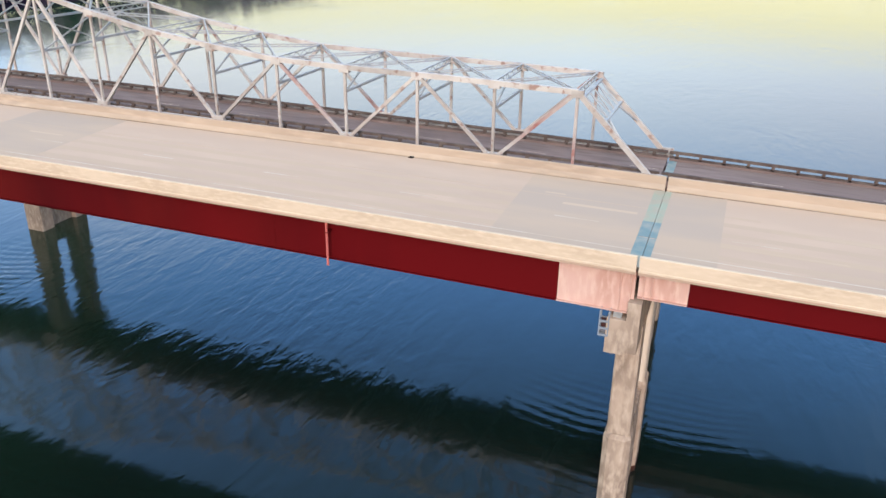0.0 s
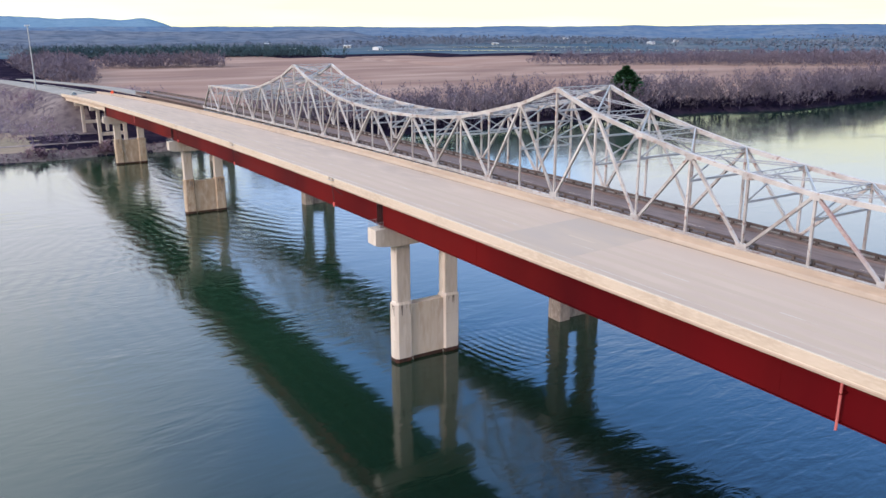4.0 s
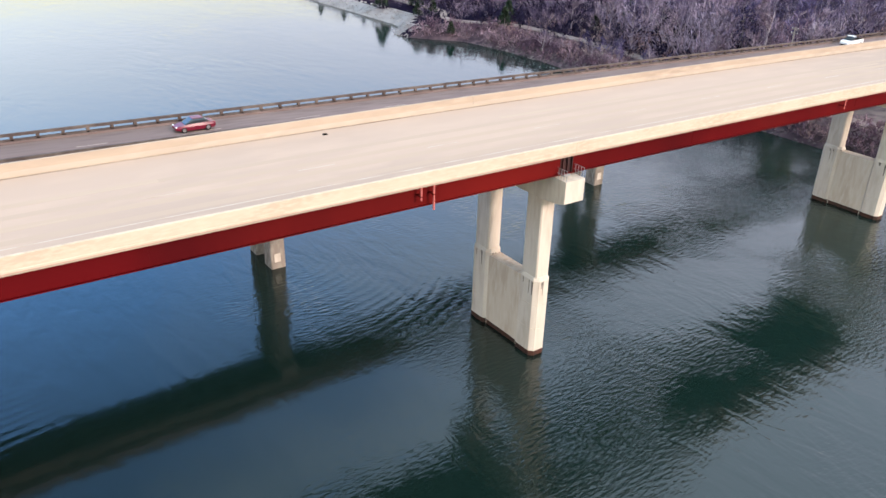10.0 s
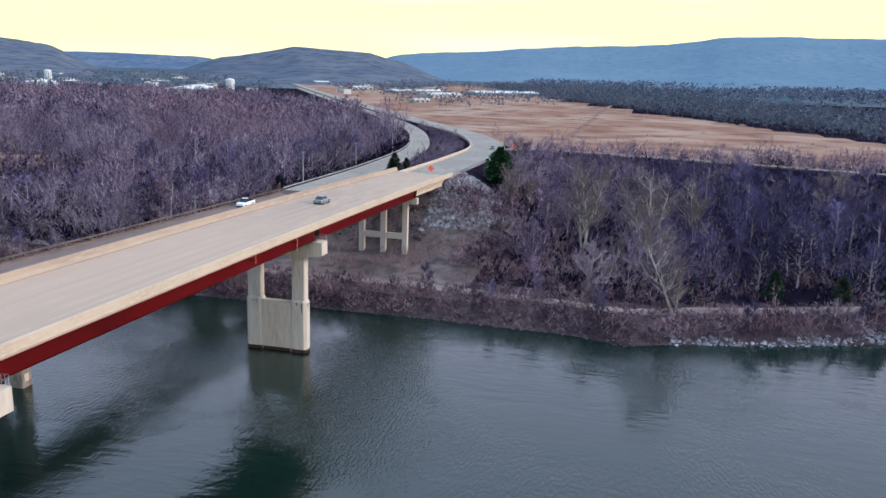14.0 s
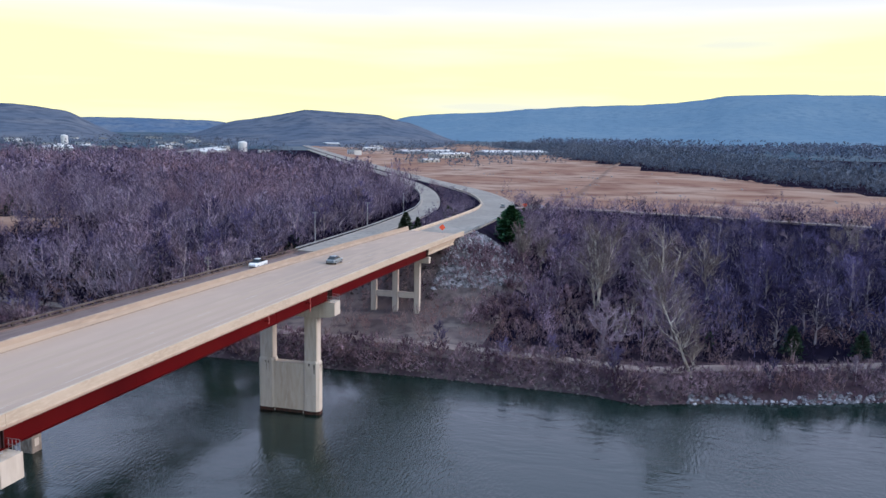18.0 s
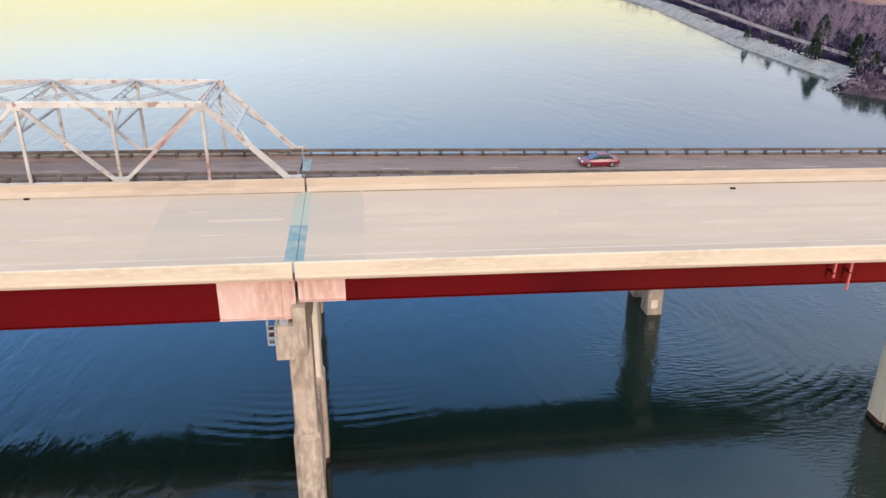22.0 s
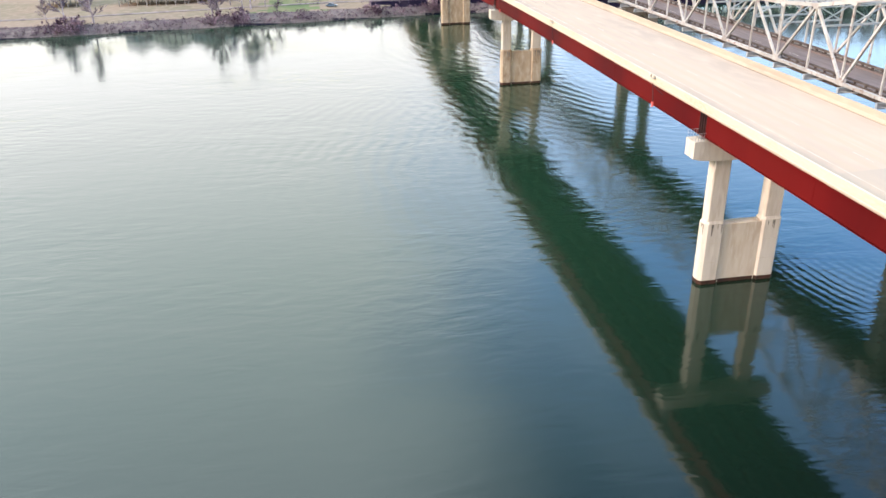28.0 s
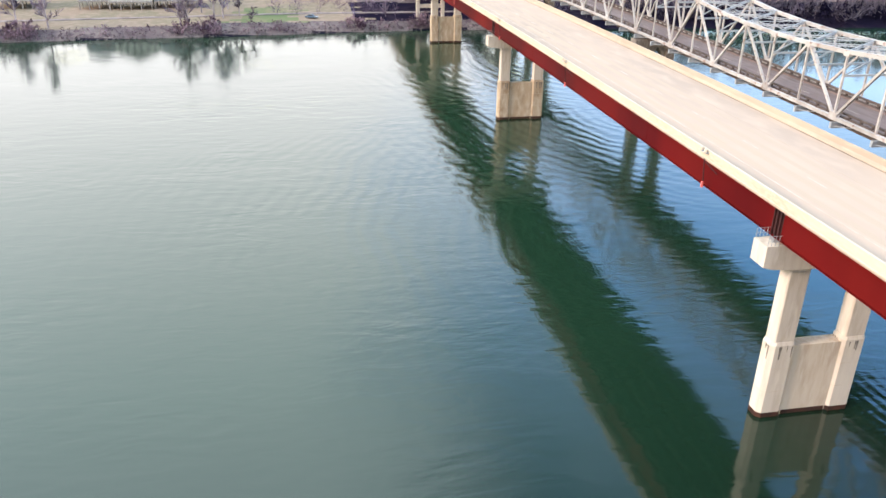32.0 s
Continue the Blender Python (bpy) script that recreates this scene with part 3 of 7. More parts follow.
def thing(name, label, category, group="", kind="", at=(0, 0, 0)):
    ob = tagged(new(name), label, category, group, kind)
    ob.location = at
    return ob


def fixnormals(me):
    bm = bmesh.new()
    bm.from_mesh(me)
    bmesh.ops.recalc_face_normals(bm, faces=bm.faces)
    bm.to_mesh(me)
    bm.free()


# ---- the plan ----
XL, XR = -400.0, 207.0                      # ends of the new bridge
PIERS = (-291.0, -198.0, -87.0, 0.0, 53.0, 118.7)
CROSS = 0.031                               # crossfall of the new deck


def zt(x):
    """Top of the near barrier."""
    return 24.45 - 6.2e-5 * (x + 75) ** 2


def zdeck(x, y=0.0):
    return zt(x) - 1.0 + CROSS * y


def zo(x):
    """Old bridge's deck."""
    if x < -140:
        return 20.05 - 5e-5 * (x + 140) ** 2
    return 20.05 - 7.5e-5 * (x + 140) ** 2 if x < 0 else 18.58 - 0.0252 * x


ROAD_R = [(207, 7.8, 18.1), (260, 8.5, 16.9), (310, 11, 15.8), (350, 19, 15.0), (400, 35, 14.0), (450, 57, 13.0), (515, 91, 12.0), (624, 150, 11.0), (741, 214, 10.5), (1052, 383, 10), (1296, 516, 10), (1735, 750, 10.5), (2400, 1100, 12)]
ROAD_O = [(192, 36.5, 14.2), (250, 37, 13.9), (315, 42, 13.5), (364, 53, 13.2), (415, 69, 12.9), (458, 86, 12.6), (515, 112, 12.0), (624, 168, 11.0), (741, 232, 10.5), (1052, 401, 10), (1296, 534, 10)]
ROAD_S = [(322, 8, 15.3), (345, -8, 14.0), (350, -30, 13.2), (342, -80, 13.0), (328, -140, 13.0), (300, -300, 13.0)]
ROAD_L = [(-400, 7.8, 17.1), (-470, 7.0, 15.0), (-560, 2, 12.8), (-700, -16, 10.5), (-1000, -90, 7)]
ROAD_LO = [(-385, 36.5, 16.5), (-470, 35, 14.8), (-560, 29, 12.6), (-700, 8, 10.3)]
BANK_R = [(-2500, 400), (-600, 330), (-300, 232), (-180, 188), (-130, 170), (-91, 154.5), (-72, 147), (-58, 143.3), (-47, 138.5), (-39, 141.3), (-24, 141.8), (-9, 142.3), (9, 141.6), (40, 141.5), (70, 141), (106, 143.5), (119, 143), (135, 141), (147, 130), (154, 128.5), (165, 137), (218, 135.5), (337, 145), (513, 136), (800, 60), (1600, -260), (2500, -500)]
BANK_L = [(-2500, -330), (-300, -296), (-134, -303), (-64, -308), (5, -314), (60, -312), (200, -303), (314, -299), (368, -282), (479, -291), (780, -350), (930, -352), (1534, -518), (2500, -800)]
_br, _bl = np.array(BANK_R, float), np.array(BANK_L, float)


def bank_r(y):
    return np.interp(y, _br[:, 0], _br[:, 1])


def bank_l(y):
    return np.interp(y, _bl[:, 0], _bl[:, 1])


def near_line(P, X, Y):
    """Distance to a polyline and the height of its nearest point (arrays)."""
    best, zz = np.full(X.shape, 1e9), np.zeros(X.shape)
    for (ax, ay, az), (bx, by, bz) in zip(P[:-1], P[1:]):
        dx, dy = bx - ax, by - ay
        t = np.clip(((X - ax) * dx + (Y - ay) * dy) / (dx * dx + dy * dy), 0, 1)
        d = np.hypot(X - ax - t * dx, Y - ay - t * dy)
        k = d < best
        best[k], zz[k] = d[k], (az + t * (bz - az))[k]
    return best, zz


def wob(X, Y, s, seed=0.0):
    return (np.sin(X / s + seed) * np.cos(Y / s * 1.13 + 1.7 * seed) + 0.5 * np.sin(X / s * 2.3 + Y / s * 1.9 + seed)) / 1.5


POND = [(-1950, 1650, 420, 50), (-1150, 1230, 170, 22), (-1080, 500, 260, 10), (-2300, 2200, 500, 60), (-700, 1500, 120, 18), (335, 490, 62, 98), (274, 480, 32, 34), (246, 346, 10, 24), (268, 412, 16, 40), (263, 332, 14, 20), (288, 362, 22, 12), (420, 900, 260, 120), (520, 520, 60, 25)]


def height(X, Y):
    X, Y = np.asarray(X, float), np.asarray(Y, float)
    dr, dl = X - bank_r(Y), bank_l(Y) - X
    land = np.maximum(dr, dl)
    right = dr > dl
    z = np.where(land < 0, np.maximum(land * 0.5, -4.0), 0)
    up = np.clip(land / 5.0, 0, 1)
    shelf = np.where(right, 2.6, 2.4) * up + np.clip((land - 5) / 30, 0, 1) * np.where(right, 1.4, 1.2)
    z = np.where(land > 0, shelf + 0.35 * wob(X, Y, 23) * up, z)
    z = np.where(right & (land > 40), z + np.clip((land - 40) / 160, 0, 1) * np.where(Y < 0, 3.0, 0.5), z)
    # the wide flats and the ground rising to the hills
    far = np.hypot(X, Y)
    z = z + np.where(land > 300, np.clip((far - 900) / 2500, 0, 1) * 14, 0)
    for px, py, rx, ry in POND:
        e = np.hypot((X - px) / rx, (Y - py) / ry) + 0.18 * wob(X, Y, 31, 2.0)
        z = np.where(land > 20, np.minimum(z, np.clip((e - 1.0) * 12, -1.5, 60)), z)
    for P, hw in ((ROAD_R, 8.5), (ROAD_O, 6.5), (ROAD_S, 4.5), (ROAD_L, 9.0), (ROAD_LO, 6.0)):
        d, rz = near_line(P, X, Y)
        z = np.where(land > 0, np.maximum(z, rz - 0.25 - np.maximum(d - hw, 0) / 1.75), z)
        z = np.where((d < hw) & (land > 0), rz - 0.25, z)
    return z


def hz(x, y):
    return float(height(np.array([x]), np.array([y]))[0])

# ---- ground, water, far hills ----
def axis(*runs):
    return np.unique(np.concatenate([np.arange(a, b, s) for a, b, s in runs]))


GX = axis((-4600, -700, 110), (-700, -360, 10), (-360, -270, 3), (-270, 120, 22), (120, 222, 3), (222, 460, 6), (460, 900, 16), (900, 4700, 105))
GY = axis((-4600, -500, 200), (-500, -140, 14), (-140, 180, 4), (180, 420, 7), (420, 1000, 16), (1000, 4700, 105))
gx, gy = np.meshgrid(GX, GY)
gz = height(gx, gy)
nx, ny = len(GX), len(GY)
gme = bpy.data.meshes.new("ground")
gme.vertices.add(nx * ny)
gme.vertices.foreach_set("co", np.stack([gx, gy, gz], -1).ravel())
i0 = (np.arange(ny - 1)[:, None] * nx + np.arange(nx - 1)).ravel()
quads = np.stack([i0, i0 + 1, i0 + nx + 1, i0 + nx], 1)
gme.loops.add(quads.size)
gme.loops.foreach_set("vertex_index", quads.ravel())
gme.polygons.add(len(quads))
gme.polygons.foreach_set("loop_start", np.arange(0, quads.size, 4))
gme.polygons.foreach_set("loop_total", np.full(len(quads), 4))
for m in (M_LITTER, M_FIELD, M_FIELDL, M_TRAMP, M_LAWN, M_ROCKD, M_PLAIN, M_ROCKL, M_GRASS, M_SLOPE):
    gme.materials.append(m)
cx, cy = (gx[:-1, :-1] + gx[1:, 1:]) / 2, (gy[:-1, :-1] + gy[1:, 1:]) / 2
rag = np.random.RandomState(3)
cxw, cyw = cx + 5 * wob(cx, cy, 17) + rag.uniform(-4, 4, cx.shape), cy + 5 * wob(cx, cy, 19, 1.0) + rag.uniform(-4, 4, cx.shape)
dR, dL = cx - bank_r(cy), bank_l(cy) - cx
zone = np.zeros(cx.shape, int)
field_s = lambda x: np.interp(x, [350, 500, 600, 692, 830, 920, 1146, 1460, 2500], [-330, -240, -198, -152, -93, -42, 33, 154, 560])
roady = np.interp(cxw, [207, 350, 450, 624, 1052, 1735, 4600], [8, 19, 57, 150, 383, 750, 2250])
zone[(dR > 0) & (cxw > 352) & (cyw < roady - 8) & (np.hypot(cxw - 350, cyw) < 1900) & (cyw > field_s(cxw) - 6)] = 1
zone[(dR > 0) & (cxw > 228) & (cxw < 300) & (cyw > 186) & (cyw < 262)] = 1
zone[(dR > 90) & (cxw < 560) & (cyw > 300) & (cyw < 700)] = 1
zone[(dL > 45) & (cyw > 40) & (np.hypot(cxw - 5, cyw + 46) < 1330) & (cyw < 1500)] = 2
zone[(dL > 6) & (cyw < -16) & (cxw > -1200) & (cyw > -700)] = 4
zone[(dL > 9) & (cyw > -64) & (cyw < -38) & (cxw > -345)] = 8
zone[(dL > 6) & (cx > -640) & (near_line(ROAD_L, cx, cy)[0] < 42) & (cy < 8)] = 3
zone[(dR > -3) & (dR < 16) & (cy > -170) & (cy < 150)] = 9
zone[(dR > 5.5) & (cxw < 200) & (cyw > -16) & (cy < 44)] = 3
zone[(dL > 0) & (dL < 9) & (cy < 60) & (cy > -700)] = 3
de, _ = near_line(ROAD_R[:2], cx, cy)
zone[(cx > 172) & (cx < 222) & (de > 8) & (de < 28) & (cy < 8)] = 5
zone[(dR > -2) & (dR < 6) & (cy > 150) & (cy < 900)] = 7
# far ground takes the haze-tinted colour
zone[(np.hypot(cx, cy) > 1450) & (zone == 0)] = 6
gme.polygons.foreach_set("material_index", zone.ravel().astype(np.int32))
gme.polygons.foreach_set("use_smooth", np.ones(len(quads), bool))
gme.update()
tagged(new("ground", gme), "brown winter river banks, fields and leaf-littered wood floor", "ground", kind="structure")

wm = MB()
wm.add([(-4700, -4700, 0), (4700, -4700, 0), (4700, 4700, 0), (-4700, 4700, 0)], [(0, 1, 2, 3)])
tagged(part("water", wm, M_WATER), "wide calm green-blue river with patches of ripples", "river", kind="structure")


def ridge(name, material, prof, r0, front, label, seed):
    """A wooded ridge: crest heights (degrees as seen from the river) by azimuth, as a mound with a front slope and a back."""
    rng = random.Random(seed)
    mb = MB()
    az = np.arange(prof[0][0], prof[-1][0] + 0.01, 0.2)
    el = np.interp(az, [p[0] for p in prof], [p[1] for p in prof])
    rr = np.random.RandomState(seed)
    jag = sum(np.interp(az, np.arange(az[0] - s, az[-1] + 2 * s, s), rr.uniform(-1, 1, len(np.arange(az[0] - s, az[-1] + 2 * s, s)))) * k for s, k in ((2.7, 0.05), (0.9, 0.02), (0.3, 0.012)))
    rows = []
    for a, e, q in zip(az, el, jag):
        c, s = math.cos(radians(a)), math.sin(radians(a))
        j = 1 + 0.012 * math.sin(a * 0.4 + seed)
        e = max(e + q, 0.02)
        fd = min(1.0, (a - az[0]) / 5.0, (az[-1] - a) / 5.0)
        h = 8 + (r0 * math.tan(radians(e)) + 34) * fd * fd * (3 - 2 * fd)
        row = []
        for k, (dr, f) in enumerate(((-front, 0.0), (-front * 0.72, 0.16), (-front * 0.45, 0.42), (-front * 0.2, 0.78), (0, 1.0), (300, 0.5))):
            r = r0 * (j if k in (1, 2, 3) else 1) + dr
            row.append((5 + r * c, -46 + r * s, 8 + (h - 8) * f * (1 + (0.02 * math.sin(a * 0.7 + seed) if 0 < k < 4 else 0))))
        rows.append(row)
    n = 6
    for i, row in enumerate(rows):
        mb.v.extend(row)
        if i:
            for k in range(n - 1):
                mb.f.append(((i - 1) * n + k, (i - 1) * n + k + 1, i * n + k + 1, i * n + k))
                mb.mi.append(0)
    me = mb.mesh(name, material)
    me.polygons.foreach_set("use_smooth", np.ones(len(me.polygons), bool))
    return tagged(new(name, me), label, "hills", kind="structure")


# the haze on these ridges is painted in their materials
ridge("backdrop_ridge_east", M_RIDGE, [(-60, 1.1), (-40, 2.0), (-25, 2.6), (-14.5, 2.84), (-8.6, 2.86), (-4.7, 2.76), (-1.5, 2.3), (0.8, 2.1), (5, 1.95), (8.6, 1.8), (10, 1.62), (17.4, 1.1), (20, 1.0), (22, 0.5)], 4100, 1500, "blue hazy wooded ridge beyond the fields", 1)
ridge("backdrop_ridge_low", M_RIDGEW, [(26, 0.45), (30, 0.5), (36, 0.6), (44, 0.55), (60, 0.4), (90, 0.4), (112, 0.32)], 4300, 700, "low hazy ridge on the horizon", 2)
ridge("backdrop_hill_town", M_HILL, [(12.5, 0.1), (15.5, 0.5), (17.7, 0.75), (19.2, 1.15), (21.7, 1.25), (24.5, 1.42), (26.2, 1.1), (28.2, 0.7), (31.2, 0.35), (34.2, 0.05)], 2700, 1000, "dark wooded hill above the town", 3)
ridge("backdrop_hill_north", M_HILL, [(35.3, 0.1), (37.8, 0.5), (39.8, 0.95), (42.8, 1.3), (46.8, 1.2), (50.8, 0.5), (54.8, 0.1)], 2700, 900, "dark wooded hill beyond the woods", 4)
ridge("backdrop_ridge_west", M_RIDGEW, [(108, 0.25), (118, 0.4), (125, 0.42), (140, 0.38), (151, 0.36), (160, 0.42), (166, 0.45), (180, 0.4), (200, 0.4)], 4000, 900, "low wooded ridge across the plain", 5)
ridge("backdrop_hill_west", M_RIDGE, [(163.5, 0.2), (165, 0.55), (166.5, 0.95), (168, 1.02), (169.5, 0.85), (171.2, 1.02), (173.2, 0.9), (176.3, 1.08), (180, 0.9), (184, 0.3)], 4400, 900, "distant twin hills tinted haze-blue", 6)
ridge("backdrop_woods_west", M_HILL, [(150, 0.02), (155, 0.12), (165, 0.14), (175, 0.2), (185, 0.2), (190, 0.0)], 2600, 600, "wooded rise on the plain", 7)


# ---- roads ----
def strip(P, w, z0, z1, sub=8):
    """A slab along a polyline, smoothed, w wide."""
    pts = []
    P = [Vector(p) for p in P]
    for i in range(len(P) - 1):
        a, b, c, d = P[max(i - 1, 0)], P[i], P[i + 1], P[min(i + 2, len(P) - 1)]
        for k in range(sub):
            t = k / sub
            pts.append(0.5 * ((2 * b) + (c - a) * t + (2 * a - 5 * b + 4 * c - d) * t * t + (3 * b - a - 3 * c + d) * t ** 3))
    pts.append(P[-1])
    L, R = [], []
    for i, p in enumerate(pts):
        d = (pts[min(i + 1, len(pts) - 1)] - pts[max(i - 1, 0)])
        s = Vector((-d.y, d.x, 0)).normalized()
        L.append(p + s * w[0])
        R.append(p - s * w[1])
    mb = MB()
    for i in range(len(pts) - 1):
        mb.hexa([(*R[i].xy, R[i].z + z0), (*R[i + 1].xy, R[i + 1].z + z0), (*L[i + 1].xy, L[i + 1].z + z0), (*L[i].xy, L[i].z + z0),
                 (*R[i].xy, R[i].z + z1), (*R[i + 1].xy, R[i + 1].z + z1), (*L[i + 1].xy, L[i + 1].z + z1), (*L[i].xy, L[i].z + z1)])
    return mb, pts


for nm, P, w, lab in (("road_east", ROAD_R, (7.0, 7.0), "curving pale asphalt highway leaving the bridge"), ("road_east_old", ROAD_O, (4.6, 4.6), "curving pale asphalt carriageway of the old bridge"),
                      ("road_levee", ROAD_S, (3.0, 3.0), "narrow side road on the levee"), ("road_west", ROAD_L, (7.0, 7.0), "asphalt approach road on the west bank"), ("road_west_old", ROAD_LO, (4.5, 4.5), "old asphalt approach on the west bank")):
    mb, _ = strip(P, w, -0.6, 0.02)
    tagged(part(nm, mb, M_DIRT if nm == "road_levee" else M_ASPH), lab, "road", kind="structure")
for P, offs in ((ROAD_R, (-6.2, 6.2)), (ROAD_O, (-3.7, 3.7))):
    for o in offs:
        mb, _ = strip(P[:8], (o + 0.08, -o + 0.08), 0.0, 0.028)
        tagged(part("road_line", mb, M_WHITE), "white road edge line", "road marking", kind="structure")


def track(name, pts, w, label):
    mb, _ = strip([(x, y, hz(x, y)) for x, y in pts], (w, w), -0.5, 0.10, 3)
    tagged(part(name, mb, M_DIRT), label, "dirt track", kind="structure")


track("path_east", [(float(bank_r(y)) + 11.5 + 1.0 * math.sin(y / 17), y) for y in range(-150, 75, 9)], 1.9, "pale dirt track on the river terrace")
track("path_upstream", [(float(bank_r(y)) + 17, y) for y in range(80, 420, 14)], 1.8, "pale track along the upstream levee")
track("path_west", [(float(bank_l(y)) - 24, y) for y in range(-280, 30, 12)], 1.5, "pale lane across the west bank lawn")


def guardrail(P, off, label, posts=True, conc=False, h=0.75):
    """A guard rail or a concrete parapet beside a road."""
    t = thing("guardrail" if not conc else "road_barrier", label, "guardrail" if not conc else "barrier", group="road edges")
    if conc:
        mb, _ = strip(P, (off + 0.2, -off + 0.2), -0.3, 0.8)
        part("parapet", mb, M_BARR, t)
        return
    mb, pts = strip(P, (off + 0.06, -off + 0.06), 0.38, 0.72)
    part("rail", mb, M_STEEL, t)
    pm = MB()
    pm.box(-0.06, 0.06, -0.06, 0.06, -0.6, 0.7)
    pme = pm.mesh("post", M_WOODPOLE)
    for i in range(0, len(pts) - 1, 1):
        d = (pts[i + 1] - pts[i])
        s = Vector((-d.y, d.x, 0)).normalized()
        for k in range(max(1, int(d.length / 4))):
            o = new("post", pme)
            o.parent = t
            o.location = pts[i] + d * k / max(1, int(d.length / 4)) + s * (off + 0.1)


guardrail(ROAD_R[:4], -7.0, "galvanised steel guardrail beside the curving road")
guardrail(ROAD_R[:6], 7.0, "pale concrete parapet along the curving road", conc=True)
guardrail(ROAD_O[:6], 4.7, "steel guardrail along the old carriageway")
guardrail(ROAD_L[:3], -7.0, "steel guardrail on the west approach")

# ---- the new girder bridge ----
bridge = thing("girder_bridge", "long concrete-decked highway bridge on red steel girders", "bridge")


def stations(a, b, step=6.0, off=0.0):
    n = max(1, int(round((b - a) / step)))
    return [(a + (b - a) * i / n, 0.0, zt(a + (b - a) * i / n) + off) for i in range(n + 1)]


UNITS = ((XL, -0.07), (0.07, XR))
c0 = lambda y: -1.0 + CROSS * y
for a, b in UNITS:
    mb = MB()
    mb.sweep([(0.10, c0(0.1) - 0.28), (0.10, c0(0.1)), (15.5, c0(15.5)), (15.5, c0(15.5) - 0.28)], stations(a, b))
    me = mb.mesh("deck", M_DECK)
    fixnormals(me)
    part("deck", me, None, bridge, "warm grey concrete deck with worn wheel tracks")
NEARP = [(-0.03, -1.06), (-0.03, -0.92), (0.0, -0.9), (0.0, -0.03), (0.03, 0.0), (0.22, 0.0), (0.25, -0.03), (0.33, -0.6), (0.58, -0.94), (0.58, -1.06)]
cuts = [XL, -291, -198, -140, -87, -0.07, 0.07, 53, 118.7, 175, XR]
for k in range(len(cuts) - 1):
    a, b = cuts[k], cuts[k + 1]
    if abs(b - a) < 1:
        continue
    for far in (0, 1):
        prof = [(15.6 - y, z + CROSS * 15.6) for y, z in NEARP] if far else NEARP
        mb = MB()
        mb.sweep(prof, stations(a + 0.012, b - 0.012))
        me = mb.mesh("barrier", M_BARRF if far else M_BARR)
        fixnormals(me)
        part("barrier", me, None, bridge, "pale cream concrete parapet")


def girder_depth(x):
    return 4.42 if x < 0 else 3.2


YG = (1.1, 4.45, 7.8, 11.15, 14.5)
spans = [(-291, -198), (-198, -87), (-87, -5.1), (-5.1, -0.1), (0.1, 3.2), (3.2, 53), (53, 118.7), (118.7, 175)]
for gi, y in enumerate(YG):
    for a, b in spans:
        pink = abs(a + 5.1) < 0.01 or abs(a - 0.1) < 0.01
        dp = girder_depth((a + b) / 2)
        top, bot = -1.32 + CROSS * y, -dp + CROSS * y * 0.6
        mb = MB()
        mb.sweep([(y - 0.26, bot - 0.05), (y - 0.26, bot), (y - 0.015, bot), (y - 0.015, top), (y - 0.22, top), (y - 0.22, top + 0.05),
                  (y + 0.22, top + 0.05), (y + 0.22, top), (y + 0.015, top), (y + 0.015, bot), (y + 0.26, bot), (y + 0.26, bot - 0.05)], stations(a, b))
        me = mb.mesh("girder", M_PINK if pink else M_RED)
        fixnormals(me)
        g = part("girder", me, None, bridge, "faded pink primed girder end" if pink else "dark red painted plate girder")
        if gi == 0 and not pink and b - a > 20:
            for f in (0.27, 0.73):           # bolted splices
                xs = a + (b - a) * f
                sp = MB()
                sp.box(xs - 0.45, xs + 0.45, y - 0.035, y - 0.016, zt(xs) + bot + 0.15, zt(xs) + top - 0.15)
                part("splice_plate", sp, M_RED, g)
        if gi == 0 and pink:
            for xs in ((-0.35, -1.0) if a < 0 else (0.45, 0.95)):
                sp = MB()
                sp.box(xs - 0.03, xs + 0.03, y - 0.2, y - 0.016, zt(xs) + bot + 0.02, zt(xs) + top)
                part("stiffener", sp, M_PINK, g)
    for a, b in ((XL, -291.2), (175.2, XR)):
        mb = MB()
        mb.sweep([(y - 0.3, -2.95 + CROSS * y), (y - 0.3, -2.7 + CROSS * y), (y - 0.12, -2.5 + CROSS * y), (y - 0.12, -1.7 + CROSS * y), (y - 0.4, -1.33 + CROSS * y),
                  (y + 0.4, -1.33 + CROSS * y), (y + 0.12, -1.7 + CROSS * y), (y + 0.12, -2.5 + CROSS * y), (y + 0.3, -2.7 + CROSS * y), (y + 0.3, -2.95 + CROSS * y)], stations(a, b))
        me = mb.mesh("concrete_girder", M_BARR)
        fixnormals(me)
        part("concrete_girder", me, None, bridge, "pale precast concrete beam")
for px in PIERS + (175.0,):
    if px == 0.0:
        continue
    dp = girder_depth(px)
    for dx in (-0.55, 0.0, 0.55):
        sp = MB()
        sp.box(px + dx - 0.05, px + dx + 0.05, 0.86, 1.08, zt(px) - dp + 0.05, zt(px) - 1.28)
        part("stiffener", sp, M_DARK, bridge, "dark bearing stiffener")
    # dark sheet on the web, painted for the shadowed diaphragm over the pier
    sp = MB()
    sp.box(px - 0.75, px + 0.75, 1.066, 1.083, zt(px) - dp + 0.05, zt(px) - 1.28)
    part("bearing_panel", sp, M_DARK, bridge, "dark panel painted for the shaded web over the pier")

# markings and joint on the deck
def on_deck(name, x0, x1, y0, y1, m, label, up=0.004, th=0.01):
    mb = MB()
    n = max(1, int((x1 - x0) / 8))
    za, zb = -1.0 + CROSS * y0 + up, -1.0 + CROSS * y1 + up
    mb.sweep([(y0, za - th), (y0, za), (y1, zb), (y1, zb - th)], [(x0 + (x1 - x0) * i / n, 0, zt(x0 + (x1 - x0) * i / n)) for i in range(n + 1)])
    return part(name, mb, m, bridge, label)


